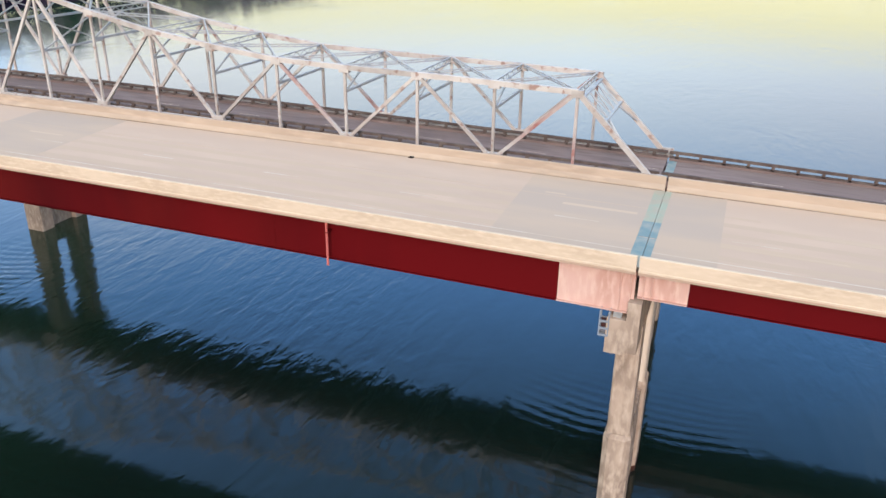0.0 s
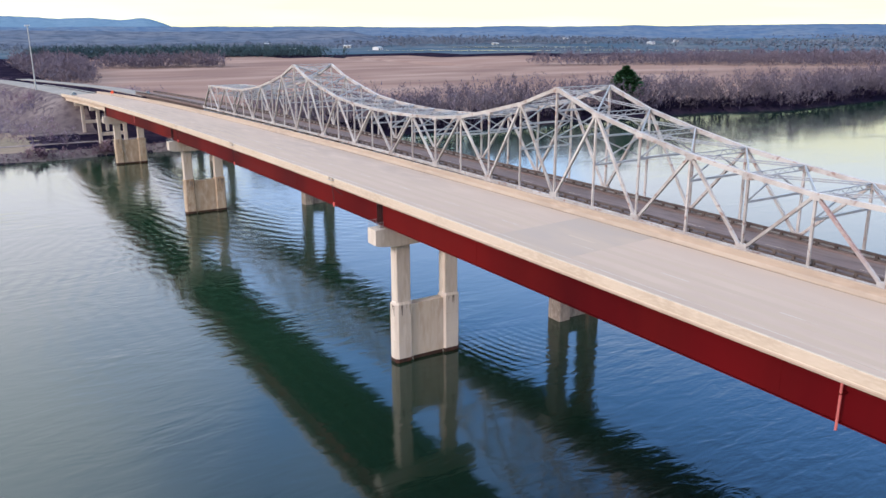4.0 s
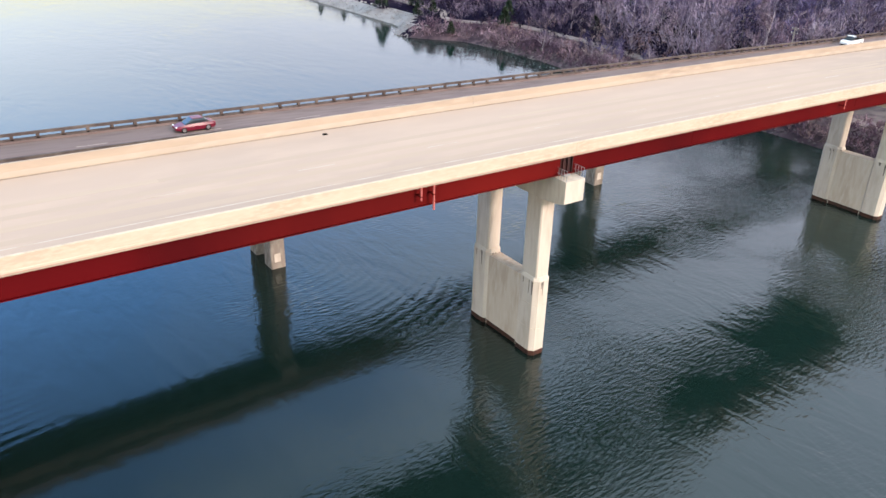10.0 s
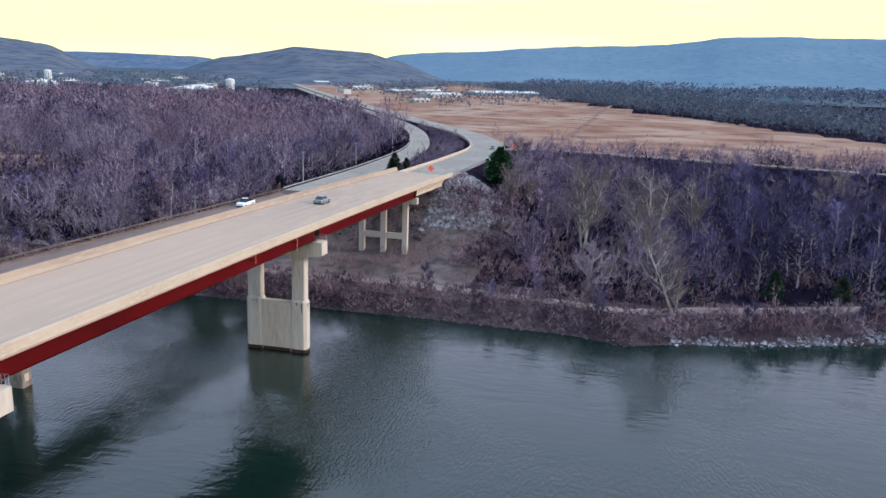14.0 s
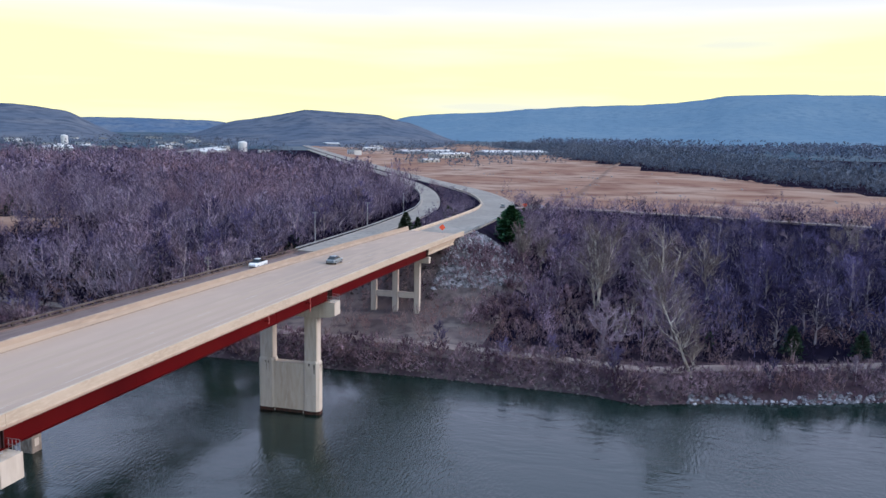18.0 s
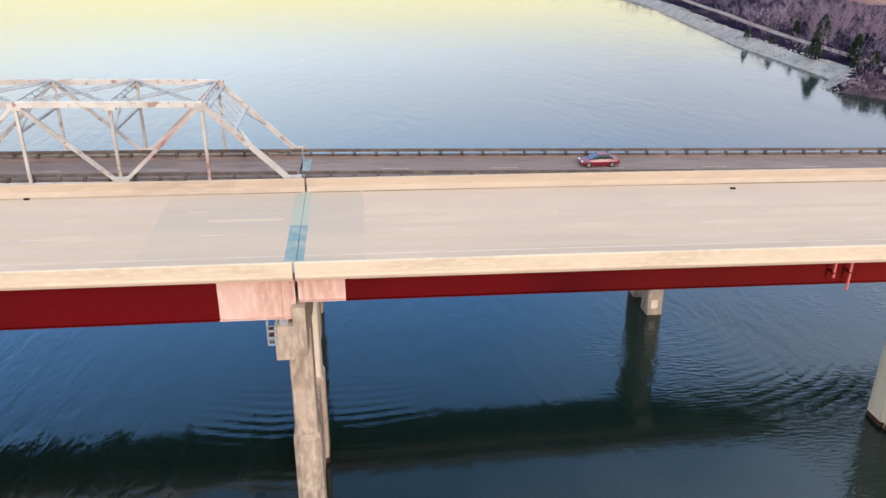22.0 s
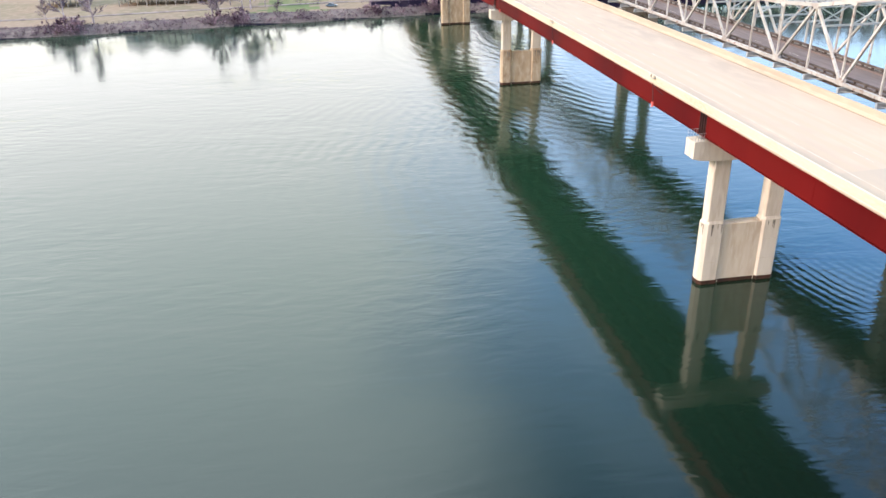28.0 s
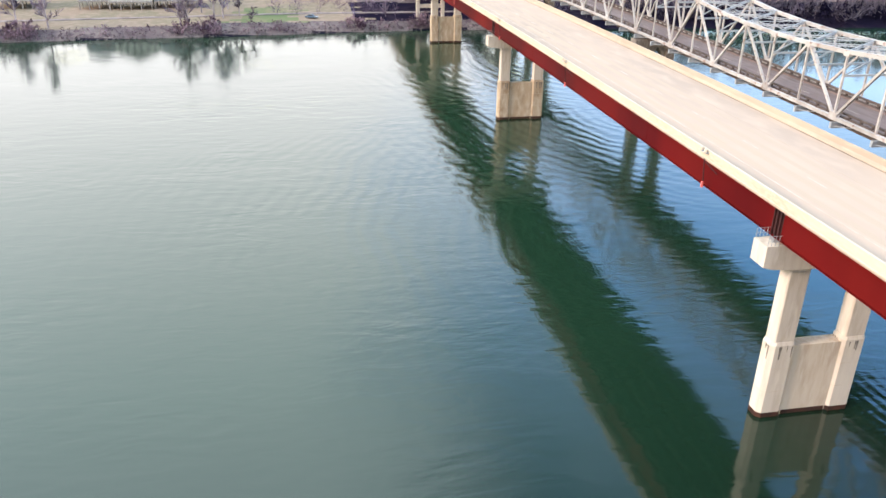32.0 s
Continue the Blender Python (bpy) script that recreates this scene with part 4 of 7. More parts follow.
for y0, y1 in ((3.6, 4.35), (5.6, 6.4), (7.5, 8.2), (9.4, 10.1)):
    on_deck("wheel_track", XL, -2.2, y0, y1, M_WHEEL, "faint grey wheel track", 0.003)
    on_deck("wheel_track", 2.6, XR, y0, y1, M_WHEEL, "faint grey wheel track", 0.003)
for x0, x1, y0, y1 in ((-63, -52, 0.6, 15.0), (-10.5, -0.5, 0.6, 15.0), (0.5, 4.6, 0.6, 15.0)):
    on_deck("deck_patch", x0, x1, y0, y1, M_PATCH, "greyer concrete repair panel", 0.005)
on_deck("edge_line", XL, -0.3, 3.08, 3.20, M_WHITE, "worn white edge line", 0.008)
on_deck("edge_line", 0.3, XR, 3.08, 3.20, M_WHITE, "worn white edge line", 0.008)
on_deck("edge_line", XL, -0.3, 10.7, 10.8, M_WHEEL, "very worn edge line", 0.008)
x = 5.3 - 12.2 * 33
while x < XR - 4:
    if abs(x + 1.5) > 3:
        on_deck("lane_dash", x, x + 3.2, 6.86, 6.98, M_WHITE, "worn white lane dash", 0.009)
    x += 12.2
for y0, y1, m in ((0.6, 2.4, M_GREEN), (2.4, 5.4, M_BLUE), (5.5, 8.3, M_BLUE), (8.3, 14.9, M_GREEN)):
    for a, b in ((-0.8, -0.014), (0.014, 0.5)):
        on_deck("joint_strip", a, b, y0, y1, m, "blue-green painted expansion joint membrane", 0.010)
on_deck("joint_gap", -0.014, 0.014, 0.3, 15.3, M_BLACK, "dark expansion gap", -0.10, 0.03)
# dark strips where the deck meets the parapets
for g0, g1 in ((0.57, 0.76), (14.85, 15.06)):
    on_deck("gutter_stain", XL, -0.3, g0, g1, M_GUTTER, "dark gutter strip along the parapet", 0.006)
    on_deck("gutter_stain", 0.3, XR, g0, g1, M_GUTTER, "dark gutter strip along the parapet", 0.006)
rs = random.Random(61)
for k in range(20):
    xx, yy = rs.uniform(-330, 190), rs.uniform(1.4, 14.2)
    on_deck("deck_streak", xx, xx + rs.uniform(5, 22), yy, yy + rs.uniform(0.15, 0.7), rs.choice([M_WHEEL, M_DECKL]), "faint lengthwise stain on the concrete", 0.0045 + 0.0001 * (k % 12))
on_deck("paint_mark", -5.6, -5.2, 1.35, 2.3, M_REDMK, "small red survey paint mark", 0.011)
on_deck("debris", 35.3, 35.7, 13.6, 13.9, M_BLACK, "scrap of dark debris by the parapet", 0.08, 0.08)
on_deck("debris", -21.7, -21.3, 14.7, 15.0, M_BLACK, "scrap of dark debris by the parapet", 0.08, 0.08)

# drain pipes
for px, full in ((-22.0, 1), (38.2, 1), (37.0, 0), (97.0, 0), (110.0, 1), (-240.0, 0)):
    t = thing("drain_pipe", "pink-red steel drain pipe fixed to the parapet", "drain pipe", group="bridge drains")
    mb = MB()
    mb.tube((px, 0.42, zt(px) - 1.2), (px, 0.42, zt(px) - (4.75 if px < 0 else 3.5) * (1 if full else 0.72)), 0.09, 0.09, 8)
    part("pipe", mb, M_PIPE, t)
    mb = MB()
    mb.box(px - 0.12, px + 0.12, 0.3, 1.06, zt(px) - 2.2, zt(px) - 2.12)
    part("bracket", mb, M_RED, t)

# ---- piers of the new bridge ----
def oct_col(mb, x, y0, y1, hx, z0, z1, ch, tap=0.0, mi=0):
    """A column with chamfered corners."""
    def loop(z, k):
        a, b, c = hx * k, (y0 + y1) / 2, (y1 - y0) / 2 * k
        return [(x - a + ch, b - c, z), (x + a - ch, b - c, z), (x + a, b - c + ch, z), (x + a, b + c - ch, z), (x + a - ch, b + c, z), (x - a + ch, b + c, z), (x - a, b + c - ch, z), (x - a, b - c + ch, z)]
    mb.add(loop(z0, 1.0) + loop(z1, 1.0 - tap), [(i, (i + 1) % 8, 8 + (i + 1) % 8, 8 + i) for i in range(8)] + [tuple(range(7, -1, -1)), tuple(range(8, 16))], mi)


def pier(x, zc, joint=False):
    """Two columns on a walled base, with a hammerhead cap; zc: top of the cap."""
    mt = M_PIERJ if joint else M_PIER
    lab = "weathered brown-grey concrete pier with a stepped cap" if joint else "pale concrete two-column pier with a walled base in the river"
    t = thing("bridge_pier", lab, "bridge pier", group="piers of the girder bridge")
    mb = MB()
    mb.box(x - 0.72, x + 0.72, 5.0, 10.6, -3.5, 8.25)
    part("web_wall", mb, mt if joint else (M_PIERO if x < -150 else M_PIERW), t)
    rs = random.Random(int(x) + 900)
    if not joint:
        for y0, y1 in ((2.55, 5.35), (10.25, 13.05)):
            for face in range(9):
                mb = MB()
                w, L, top = rs.uniform(0.04, 0.16), rs.uniform(0.3, 1.7), 8.45 - rs.uniform(0, 0.15)
                if face < 3:
                    xx = x + rs.uniform(-0.5, 0.5)
                    mb.hexa([(xx - w * 0.4, y0 - 0.012, top - L), (xx + w * 0.4, y0 - 0.012, top - L), (xx + w * 0.4, y0 + 0.05, top - L), (xx - w * 0.4, y0 + 0.05, top - L), (xx - w, y0 - 0.012, top), (xx + w, y0 - 0.012, top), (xx + w, y0 + 0.05, top), (xx - w, y0 + 0.05, top)])
                else:
                    s = 1 if face % 2 else -1
                    yy = rs.uniform(y0 + 0.5, y1 - 0.5)
                    xa, xb = x + s * 0.95, x + s * 1.012
                    mb.hexa([(xa, yy - w * 0.4, top - L), (xb, yy - w * 0.4, top - L), (xb, yy + w * 0.4, top - L), (xa, yy + w * 0.4, top - L), (xa, yy - w, top), (xb, yy - w, top), (xb, yy + w, top), (xa, yy + w, top)])
                part("stain_streak", mb, M_STREAK, t, "dark run-off streak")
        for zz in (3.1, 5.8):                 # pour joints
            mb = MB()
            oct_col(mb, x, 2.54, 5.36, 1.008, zz, zz + 0.05, 0.42)
            part("pour_joint", mb, M_PIERW, t)
            mb = MB()
            oct_col(mb, x, 10.24, 13.06, 1.008, zz, zz + 0.05, 0.42)
            part("pour_joint", mb, M_PIERW, t)
    for y0, y1 in ((2.55, 5.35), (10.25, 13.05)):
        mb = MB()
        oct_col(mb, x, y0, y1, 1.0, -3.5, 8.5, 0.42)
        oct_col(mb, x, y0, y1, 1.0, 8.5, 8.85, 0.42, 0.14)
        part("base_column", mb, M_PIERO if x < -150 else mt, t)
        mb = MB()
        oct_col(mb, x, y0 + 0.3, y1 - 0.3, 0.82, 8.8, zc - 1.6, 0.12)
        part("column", mb, M_PIER if y0 > 8 else mt, t)
        mb = MB()
        oct_col(mb, x, y0 - 0.015, y1 + 0.015, 1.015, -3.5, 0.55, 0.42)
        part("waterline_stain", mb, M_STAIN, t, "dark rust-brown waterline")
    mb = MB()
    mb.box(x - 0.735, x + 0.735, 5.36, 10.24, -3.5, 0.5)
    part("waterline_stain", mb, M_STAIN, t, "dark rust-brown waterline")
    mb = MB()
    if joint:
        for x0, x1, ztop, zb in ((x - 1.35, x - 0.1, zc - 0.05, zc - 2.6), (x - 0.1, x + 0.75, zc + 1.3, zc - 2.4)):
            mb.box(x0, x1, 0.5, 15.0, zb, ztop)
    else:
        ys = ((-0.3, zc - 2.25), (0.6, zc - 2.5), (2.6, zc - 2.7), (13.0, zc - 2.7), (15.0, zc - 2.5), (15.9, zc - 2.25))
        n = len(ys)
        vs = [(x - 1.15, y, zc + 0.1 + (y - 7.8) * CROSS) for y, _ in ys] + [(x - 1.15, y, zz) for y, zz in ys]
        vs += [(x + 1.15, y, z) for _, y, z in vs]
        fs = []
        for k in range(n - 1):
            fs += [(k, k + 1, n + k + 1, n + k), (2 * n + k + 1, 2 * n + k, 3 * n + k, 3 * n + k + 1), (k + 1, k, 2 * n + k, 2 * n + k + 1), (n + k, n + k + 1, 3 * n + k + 1, 3 * n + k)]
        fs += [(0, n, 3 * n, 2 * n), (n - 1, 2 * n + n - 1, 3 * n + n - 1, 2 * n - 1)]
        mb.add(vs, fs)
    me = mb.mesh("cap", mt)
    fixnormals(me)
    part("cap", me, None, t)
    for y in YG:
        mb = MB()
        if joint:
            mb.box(x - 1.0, x - 0.45, y - 0.3, y + 0.3, zc - 0.05, zt(x) - 4.42 - 0.05 + CROSS * y * 0.6)
        else:
            mb.box(x - 0.35, x + 0.35, y - 0.3, y + 0.3, zc - 0.2, zt(x) - girder_depth(x) - 0.05 + CROSS * y * 0.6)
        part("bearing", mb, M_STEEL, t)
    if not joint:                      # small rail on the pier's shelf
        for sx in (-1.02, 1.02):
            rl = MB()
            for k in range(7):
                rl.tube((x + sx, -0.2 + k * 0.36, zc - 0.15), (x + sx, -0.2 + k * 0.36, zc + 0.85), 0.03, 0.03, 5)
            for zz in (0.35, 0.85):
                rl.tube((x + sx, -0.22, zc + zz), (x + sx, 1.98, zc + zz), 0.03, 0.03, 5)
            part("shelf_rail", rl, M_STEEL, t, "thin galvanised rail on the pier cap")
    return t


for px in PIERS:
    pier(px - (0.25 if px == 0.0 else 0.0), zt(px) - girder_depth(px - 0.1) - (0.15 if px > 1 else 0.35), px == 0.0)
# inspection cage hung beside the joint pier
cage = thing("inspection_cage", "small grey steel maintenance cage hung under the girder", "cage")
cz = zt(0)
for dx in (0, 0.6):
    for dy in (0, 0.6):
        mb = MB()
        mb.beam((-2.05 + dx, 0.5 + dy, cz - 4.35), (-2.05 + dx, 0.5 + dy, cz - 6.15), 0.08, 0.08)
        part("cage_post", mb, M_WALLG, cage)
for zz in (-5.1, -5.62, -6.12):
    for p, q in (((0, 0), (0.6, 0)), ((0, 0.6), (0.6, 0.6)), ((0, 0), (0, 0.6)), ((0.6, 0), (0.6, 0.6))):
        mb = MB()
        mb.beam((-2.05 + p[0], 0.5 + p[1], cz + zz), (-2.05 + q[0], 0.5 + q[1], cz + zz), 0.1, 0.14)
        part("cage_rail", mb, M_WALLG, cage)
mb = MB()
mb.box(-2.02, -1.48, 0.53, 1.07, cz - 6.2, cz - 6.13)
part("cage_floor", mb, M_STEEL, cage)
mb = MB()
mb.box(-2.0, -1.5, 1.02, 1.06, cz - 6.05, cz - 5.1)
part("back_mesh", mb, M_DARK, cage)


def bent(x, cols, z0, label):
    """A row of columns with a strut and a cap on the bank."""
    t = thing("bridge_bent", label, "bridge bent", group="bank bents")
    ztop = zt(x) - 2.95 if x < -291 else zt(x) - 3.3
    for y in cols:
        mb = MB()
        oct_col(mb, x, y - 0.62, y + 0.62, 0.62, z0 - 1.5, ztop - 1.3, 0.08)
        part("column", mb, M_PIER, t)
    mb = MB()
    mb.box(x - 0.45, x + 0.45, cols[0], cols[-1], z0 + 3.6, z0 + 4.9)
    part("strut", mb, M_PIER, t)
    mb = MB()
    mb.box(x - 0.7, x + 0.7, 0.4, 15.2, ztop - 1.4, ztop)
    part("cap", mb, M_PIER, t)


bent(175.0, (3.2, 8.4, 13.6), 4.0, "three-column concrete bent with a cross strut on the bank")
bent(-323.0, (3.2, 12.4), 3.0, "two-column concrete bent on the west bank")
bent(-363.0, (3.2, 12.4), 4.0, "two-column concrete bent on the west bank")
for x0, x1, y0, y1, zz in ((XR - 0.4, XR + 1.4, 0.2, 15.4, zdeck(XR) - 0.3), (XL - 1.4, XL + 0.4, 0.2, 15.4, zdeck(XL) - 0.3)):
    mb = MB()
    mb.box(x0, x1, y0, y1, zz - 5, zz)
    tagged(part("abutment", mb, M_PIER), "concrete abutment at the bridge end", "abutment", kind="structure")

# ---- the old truss bridge ----
old = thing("truss_bridge", "old silver cantilever through-truss bridge with rust streaks", "bridge")
YN, YF = 31.5, 42.0
XN = [-2.4] + [-2.1 - 8.59 * i for i in range(1, 11)] + [-88 - 8.7 * i for i in range(1, 13)] + [-192.4 - 8.6 * i for i in range(1, 11)]
half = [None, 27.1, 27.3, 27.45, 27.55, 27.75, 28.65, 29.8, 31.5, 33.45, 36.4, 33.6, 31.75, 30.05, 29.25, 28.85, 28.7]
ZTOP = half + half[15::-1]
ZTOP[22] = 36.4
NN = len(XN)
ZB = [zo(x) + 0.25 for x in XN]


def member(p, q, w, h, m=M_TRUSS, name="truss_member", label="", parent=None):
    mb = MB()
    mb.beam(p, q, w, h)
    return part(name, mb, m, parent or old, label)


for side, y in enumerate((YN, YF)):
    for i in range(NN):
        if i + 1 < NN:
            member((XN[i], y, ZB[i]), (XN[i + 1], y, ZB[i + 1]), 0.45, 0.5, name="bottom_chord")
            if 0 < i and i + 1 < NN - 1:
                member((XN[i], y, ZTOP[i]), (XN[i + 1], y, ZTOP[i + 1]), 0.5, 0.55, name="top_chord")
        if 0 < i < NN - 1:
            member((XN[i], y, ZB[i] + 0.1), (XN[i], y, ZTOP[i] - 0.1), 0.3, 0.34 if i in (10, 22) else 0.26, M_RUST if (i == 1) else M_TRUSS, name="vertical", label="rust-red stained vertical post" if i == 1 else "")
        if i % 2 == 1 and i < NN - 1:
            for j in (i - 1, i + 1):
                end = j in (0, NN - 1)
                rusty = (i, j) in ((1, 2), (5, 4))
                member((XN[i], y, ZTOP[i]), (XN[j], y, ZB[j]), 0.5 if end else 0.34, 0.5 if end else 0.36, M_RUST if rusty else M_TRUSS,
                       name="end_post" if end else "diagonal", label="diagonal with large red rust patches" if rusty else "")
        if 0 < i < NN - 1:
            mb = MB()
            mb.box(XN[i] - 0.6, XN[i] + 0.6, y - 0.29, y + 0.29, ZTOP[i] - 0.55, ZTOP[i] + 0.2)
            part("gusset_plate", mb, M_TRUSS, old)
        if i % 2 == 0:
            mb = MB()
            mb.box(XN[i] - 0.8, XN[i] + 0.8, y - 0.27, y + 0.27, ZB[i] - 0.3, ZB[i] + 0.75)
            part("gusset_plate", mb, M_TRUSS, old)


def laced(mb, p, q, depth, n):
    """A strut of two bars with zigzag lacing."""
    p, q = Vector(p), Vector(q)
    u = Vector((0, 0, depth / 2))
    mb.beam(p + u, q + u, 0.14, 0.12)
    mb.beam(p - u, q - u, 0.14, 0.12)
    for k in range(n):
        a, b = p + (q - p) * (k / n), p + (q - p) * ((k + 1) / n)
        s = u if k % 2 else -u
        mb.beam(a + s, b - s, 0.07, 0.06)


for i in range(1, NN - 1):
    mb = MB()
    laced(mb, (XN[i], YN, ZTOP[i] - 0.1), (XN[i], YF, ZTOP[i] - 0.1), 0.6, 12)
    part("top_strut", mb, M_LACE, old, "laced grey cross strut")
    hgt = ZTOP[i] - ZB[i]
    if i not in (1, NN - 2):
        zl = max(ZTOP[i] - 3.2, ZB[i] + 5.4)
        mb = MB()
        mb.beam((XN[i], YN, zl), (XN[i], YF, zl), 0.26, 0.28)
        part("sway_strut", mb, M_LACE, old)
        for yy in (YN, YF):
            mb = MB()
            mb.beam((XN[i], (YN + YF) / 2, ZTOP[i] - 0.4), (XN[i], yy, zl), 0.16, 0.18)
            part("sway_brace", mb, M_LACE, old)
        if hgt > 12:
            mb = MB()
            mb.beam((XN[i], YN, zl - 4), (XN[i], YF, zl - 4), 0.24, 0.26)
            part("sway_strut", mb, M_LACE, old)
            for ya, yb in ((YN, YF), (YF, YN)):
                mb = MB()
                mb.beam((XN[i], ya, zl - 4), (XN[i], yb, zl), 0.14, 0.16)
                part("sway_brace", mb, M_LACE, old)
    if i < NN - 2:
        for ya, yb in ((YN, YF), (YF, YN)):
            mb = MB()
            laced(mb, (XN[i], ya, ZTOP[i] + 0.05), (XN[i + 1], yb, ZTOP[i + 1] + 0.05), 0.28, 14)
            part("top_lateral", mb, M_LACE, old, "thin laced lateral brace")
for e, j in ((0, 1), (NN - 1, NN - 2)):                 # portals
    for f in (0.06, 0.34):
        pa = [(XN[j] + (XN[e] - XN[j]) * f, y, ZTOP[j] + (ZB[e] - ZTOP[j]) * f) for y in (YN, YF)]
        mb = MB()
        mb.beam(pa[0], pa[1], 0.4, 0.16)
        part("portal_strut", mb, M_LACE, old)
    A = [Vector((XN[j] + (XN[e] - XN[j]) * f, 0, ZTOP[j] + (ZB[e] - ZTOP[j]) * f)) for f in (0.08, 0.34)]
    for k in range(10):
        mb = MB()
        y0, y1 = YN + (YF - YN) * k / 10, YN + (YF - YN) * (k + 1) / 10
        a, b = (A[0], A[1]) if k % 2 else (A[1], A[0])
        mb.beam((a.x, y0, a.z), (b.x, y1, b.z), 0.12, 0.1)
        part("portal_lacing", mb, M_LACE, old)
    for yy, s in ((YN, 1), (YF, -1)):
        mb = MB()
        B2 = Vector((XN[j] + (XN[e] - XN[j]) * 0.6, yy, ZTOP[j] + (ZB[e] - ZTOP[j]) * 0.6))
        mb.beam(B2, (A[1].x, yy + s * 2.2, A[1].z), 0.22, 0.16)
        part("knee_brace", mb, M_LACE, old)

OS = [(-400, -279.4), (-279.4, -192.4), (-192.4, -88), (-88, -2.1), (-1.9, 38.6), (38.6, 93), (93, 147), (147, 192)]
for a, b in OS:
    st = [(a + (b - a) * k / 12, 0, zo(a + (b - a) * k / 12)) for k in range(13)]
    mb = MB()
    mb.sweep([(32.55, -0.4), (32.55, 0.22), (32.95, 0.22), (32.95, 0.0), (40.6, 0.0), (40.6, 0.22), (41.1, 0.22), (41.1, -0.4)], st)
    me = mb.mesh("old_deck", M_OLD)
    fixnormals(me)
    part("old_deck", me, None, old, "brown-grey worn narrow roadway")
    for y in (33.6, 35.7, 37.8, 39.9):
        mb = MB()
        d = 0.9 if b <= -2 and a > -280 else 1.7
        mb.sweep([(y - 0.18, -0.4 - d), (y - 0.18, -0.42), (y + 0.18, -0.42), (y + 0.18, -0.4 - d)], st)
        me = mb.mesh("stringer", M_RAIL)
        fixnormals(me)
        part("stringer", me, None, old)
    for y in (32.75, 40.85):
        for z0, z1, wd in ((0.74, 1.02, 0.15), (0.22, 0.42, 0.16)):
            mb = MB()
            mb.sweep([(y - wd, z0), (y - wd, z1), (y + wd, z1), (y + wd, z0)], st)
            me = mb.mesh("rail", M_RAIL)
            fixnormals(me)
            part("rail", me, None, old, "brown weathered roadside rail")
pm = MB()
pm.box(-0.16, 0.16, -0.16, 0.16, 0.2, 1.0)
pme = pm.mesh("rail_post", M_RAIL)
rest = MB()
x = -398.0
while x < 190:
    for y in (32.75, 40.85):
        if -130 < x < 190:
            o = new("rail_post", pme)
            o.parent = old
            o.location = (x, y, zo(x))
        else:
            rest.box(x - 0.16, x + 0.16, y - 0.16, y + 0.16, zo(x) + 0.2, zo(x) + 1.0)
    x += 2.45
part("far_railing", rest, M_RAIL, old, kind="stuff")
for i in range(NN):
    mb = MB()
    mb.box(XN[i] - 0.22, XN[i] + 0.22, YN - 0.3, YF + 0.3, ZB[i] - 1.5, ZB[i] - 0.66)
    part("floor_beam", mb, M_LACE, old)
    if i + 1 < NN:
        for ya, yb in ((YN, YF), (YF, YN)):
            mb = MB()
            mb.beam((XN[i], ya, ZB[i] - 1.2), (XN[i + 1], yb, ZB[i + 1] - 1.2), 0.2, 0.14)
            part("bottom_lateral", mb, M_LACE, old)
def on_old(x0, x1, y0, y1, m, name, label=""):
    mb = MB()
    mb.hexa([(x0, y0, zo(x0)), (x1, y0, zo(x1)), (x1, y1, zo(x1)), (x0, y1, zo(x0)), (x0, y0, zo(x0) + 0.006), (x1, y0, zo(x1) + 0.006), (x1, y1, zo(x1) + 0.006), (x0, y1, zo(x0) + 0.006)])
    part(name, mb, m, old, label)


x = -396.0
while x < 186:
    on_old(x, x + 3.1, 36.75, 36.85, M_WHITE, "lane_dash", "worn white lane dash")
    x += 12.2
on_old(-1.85, -1.0, 33.0, 40.5, M_BLUE, "joint_strip", "blue painted deck joint")


def old_pier(x, zt_, wide=1.1, z0=-3.0, ys=(33.4, 39.6)):
    """Two square columns joined by a low wall and a cap, with haunches under the cap."""
    t = thing("old_bridge_pier", "weathered grey-brown concrete pier of the truss bridge", "bridge pier", group="piers of the truss bridge")
    for y in ys:
        mb = MB()
        oct_col(mb, x, y - 1.1, y + 1.1, wide + 0.1, z0, zt_ - 1.5, 0.12, 0.08)
        part("column", mb, M_PIERD, t)
    if ys[0] < 34:
        mb = MB()
        mb.box(x - 0.7, x + 0.7, ys[0] + 1.0, ys[1] - 1.0, z0, 2.6)
        part("web_wall", mb, M_PIERD, t)
    for y, s in ((ys[0] + 1.1, 1), (ys[1] - 1.1, -1)):
        mb = MB()
        w = wide - 0.25
        zl = 1.5 if ys[0] > 34 else zt_ - 4.5
        r = (ys[1] - ys[0]) / 2 - 1.1
        mb.add([(x + a, y + s * d, z) for a in (-w, w) for d, z in ((-0.05, zl), (r, zt_ - 1.55), (-0.05, zt_ - 1.55))], [(0, 1, 2), (5, 4, 3), (0, 3, 4, 1), (1, 4, 5, 2), (2, 5, 3, 0)])
        part("haunch", mb, M_PIERD, t)
    mb = MB()
    mb.box(x - wide - 0.1, x + wide + 0.1, 31.2 if ys[0] < 34 else 33.2, 41.7, zt_ - 1.6, zt_)
    part("cap", mb, M_PIERD, t)
    if x > 0:
        mb = MB()
        mb.box(x - 0.5, x + 0.3, ys[0] - 1.14, ys[0] - 1.08, 0.9, 2.0)
        part("repair_patch", mb, M_PIER, t, "pale square repair patch")


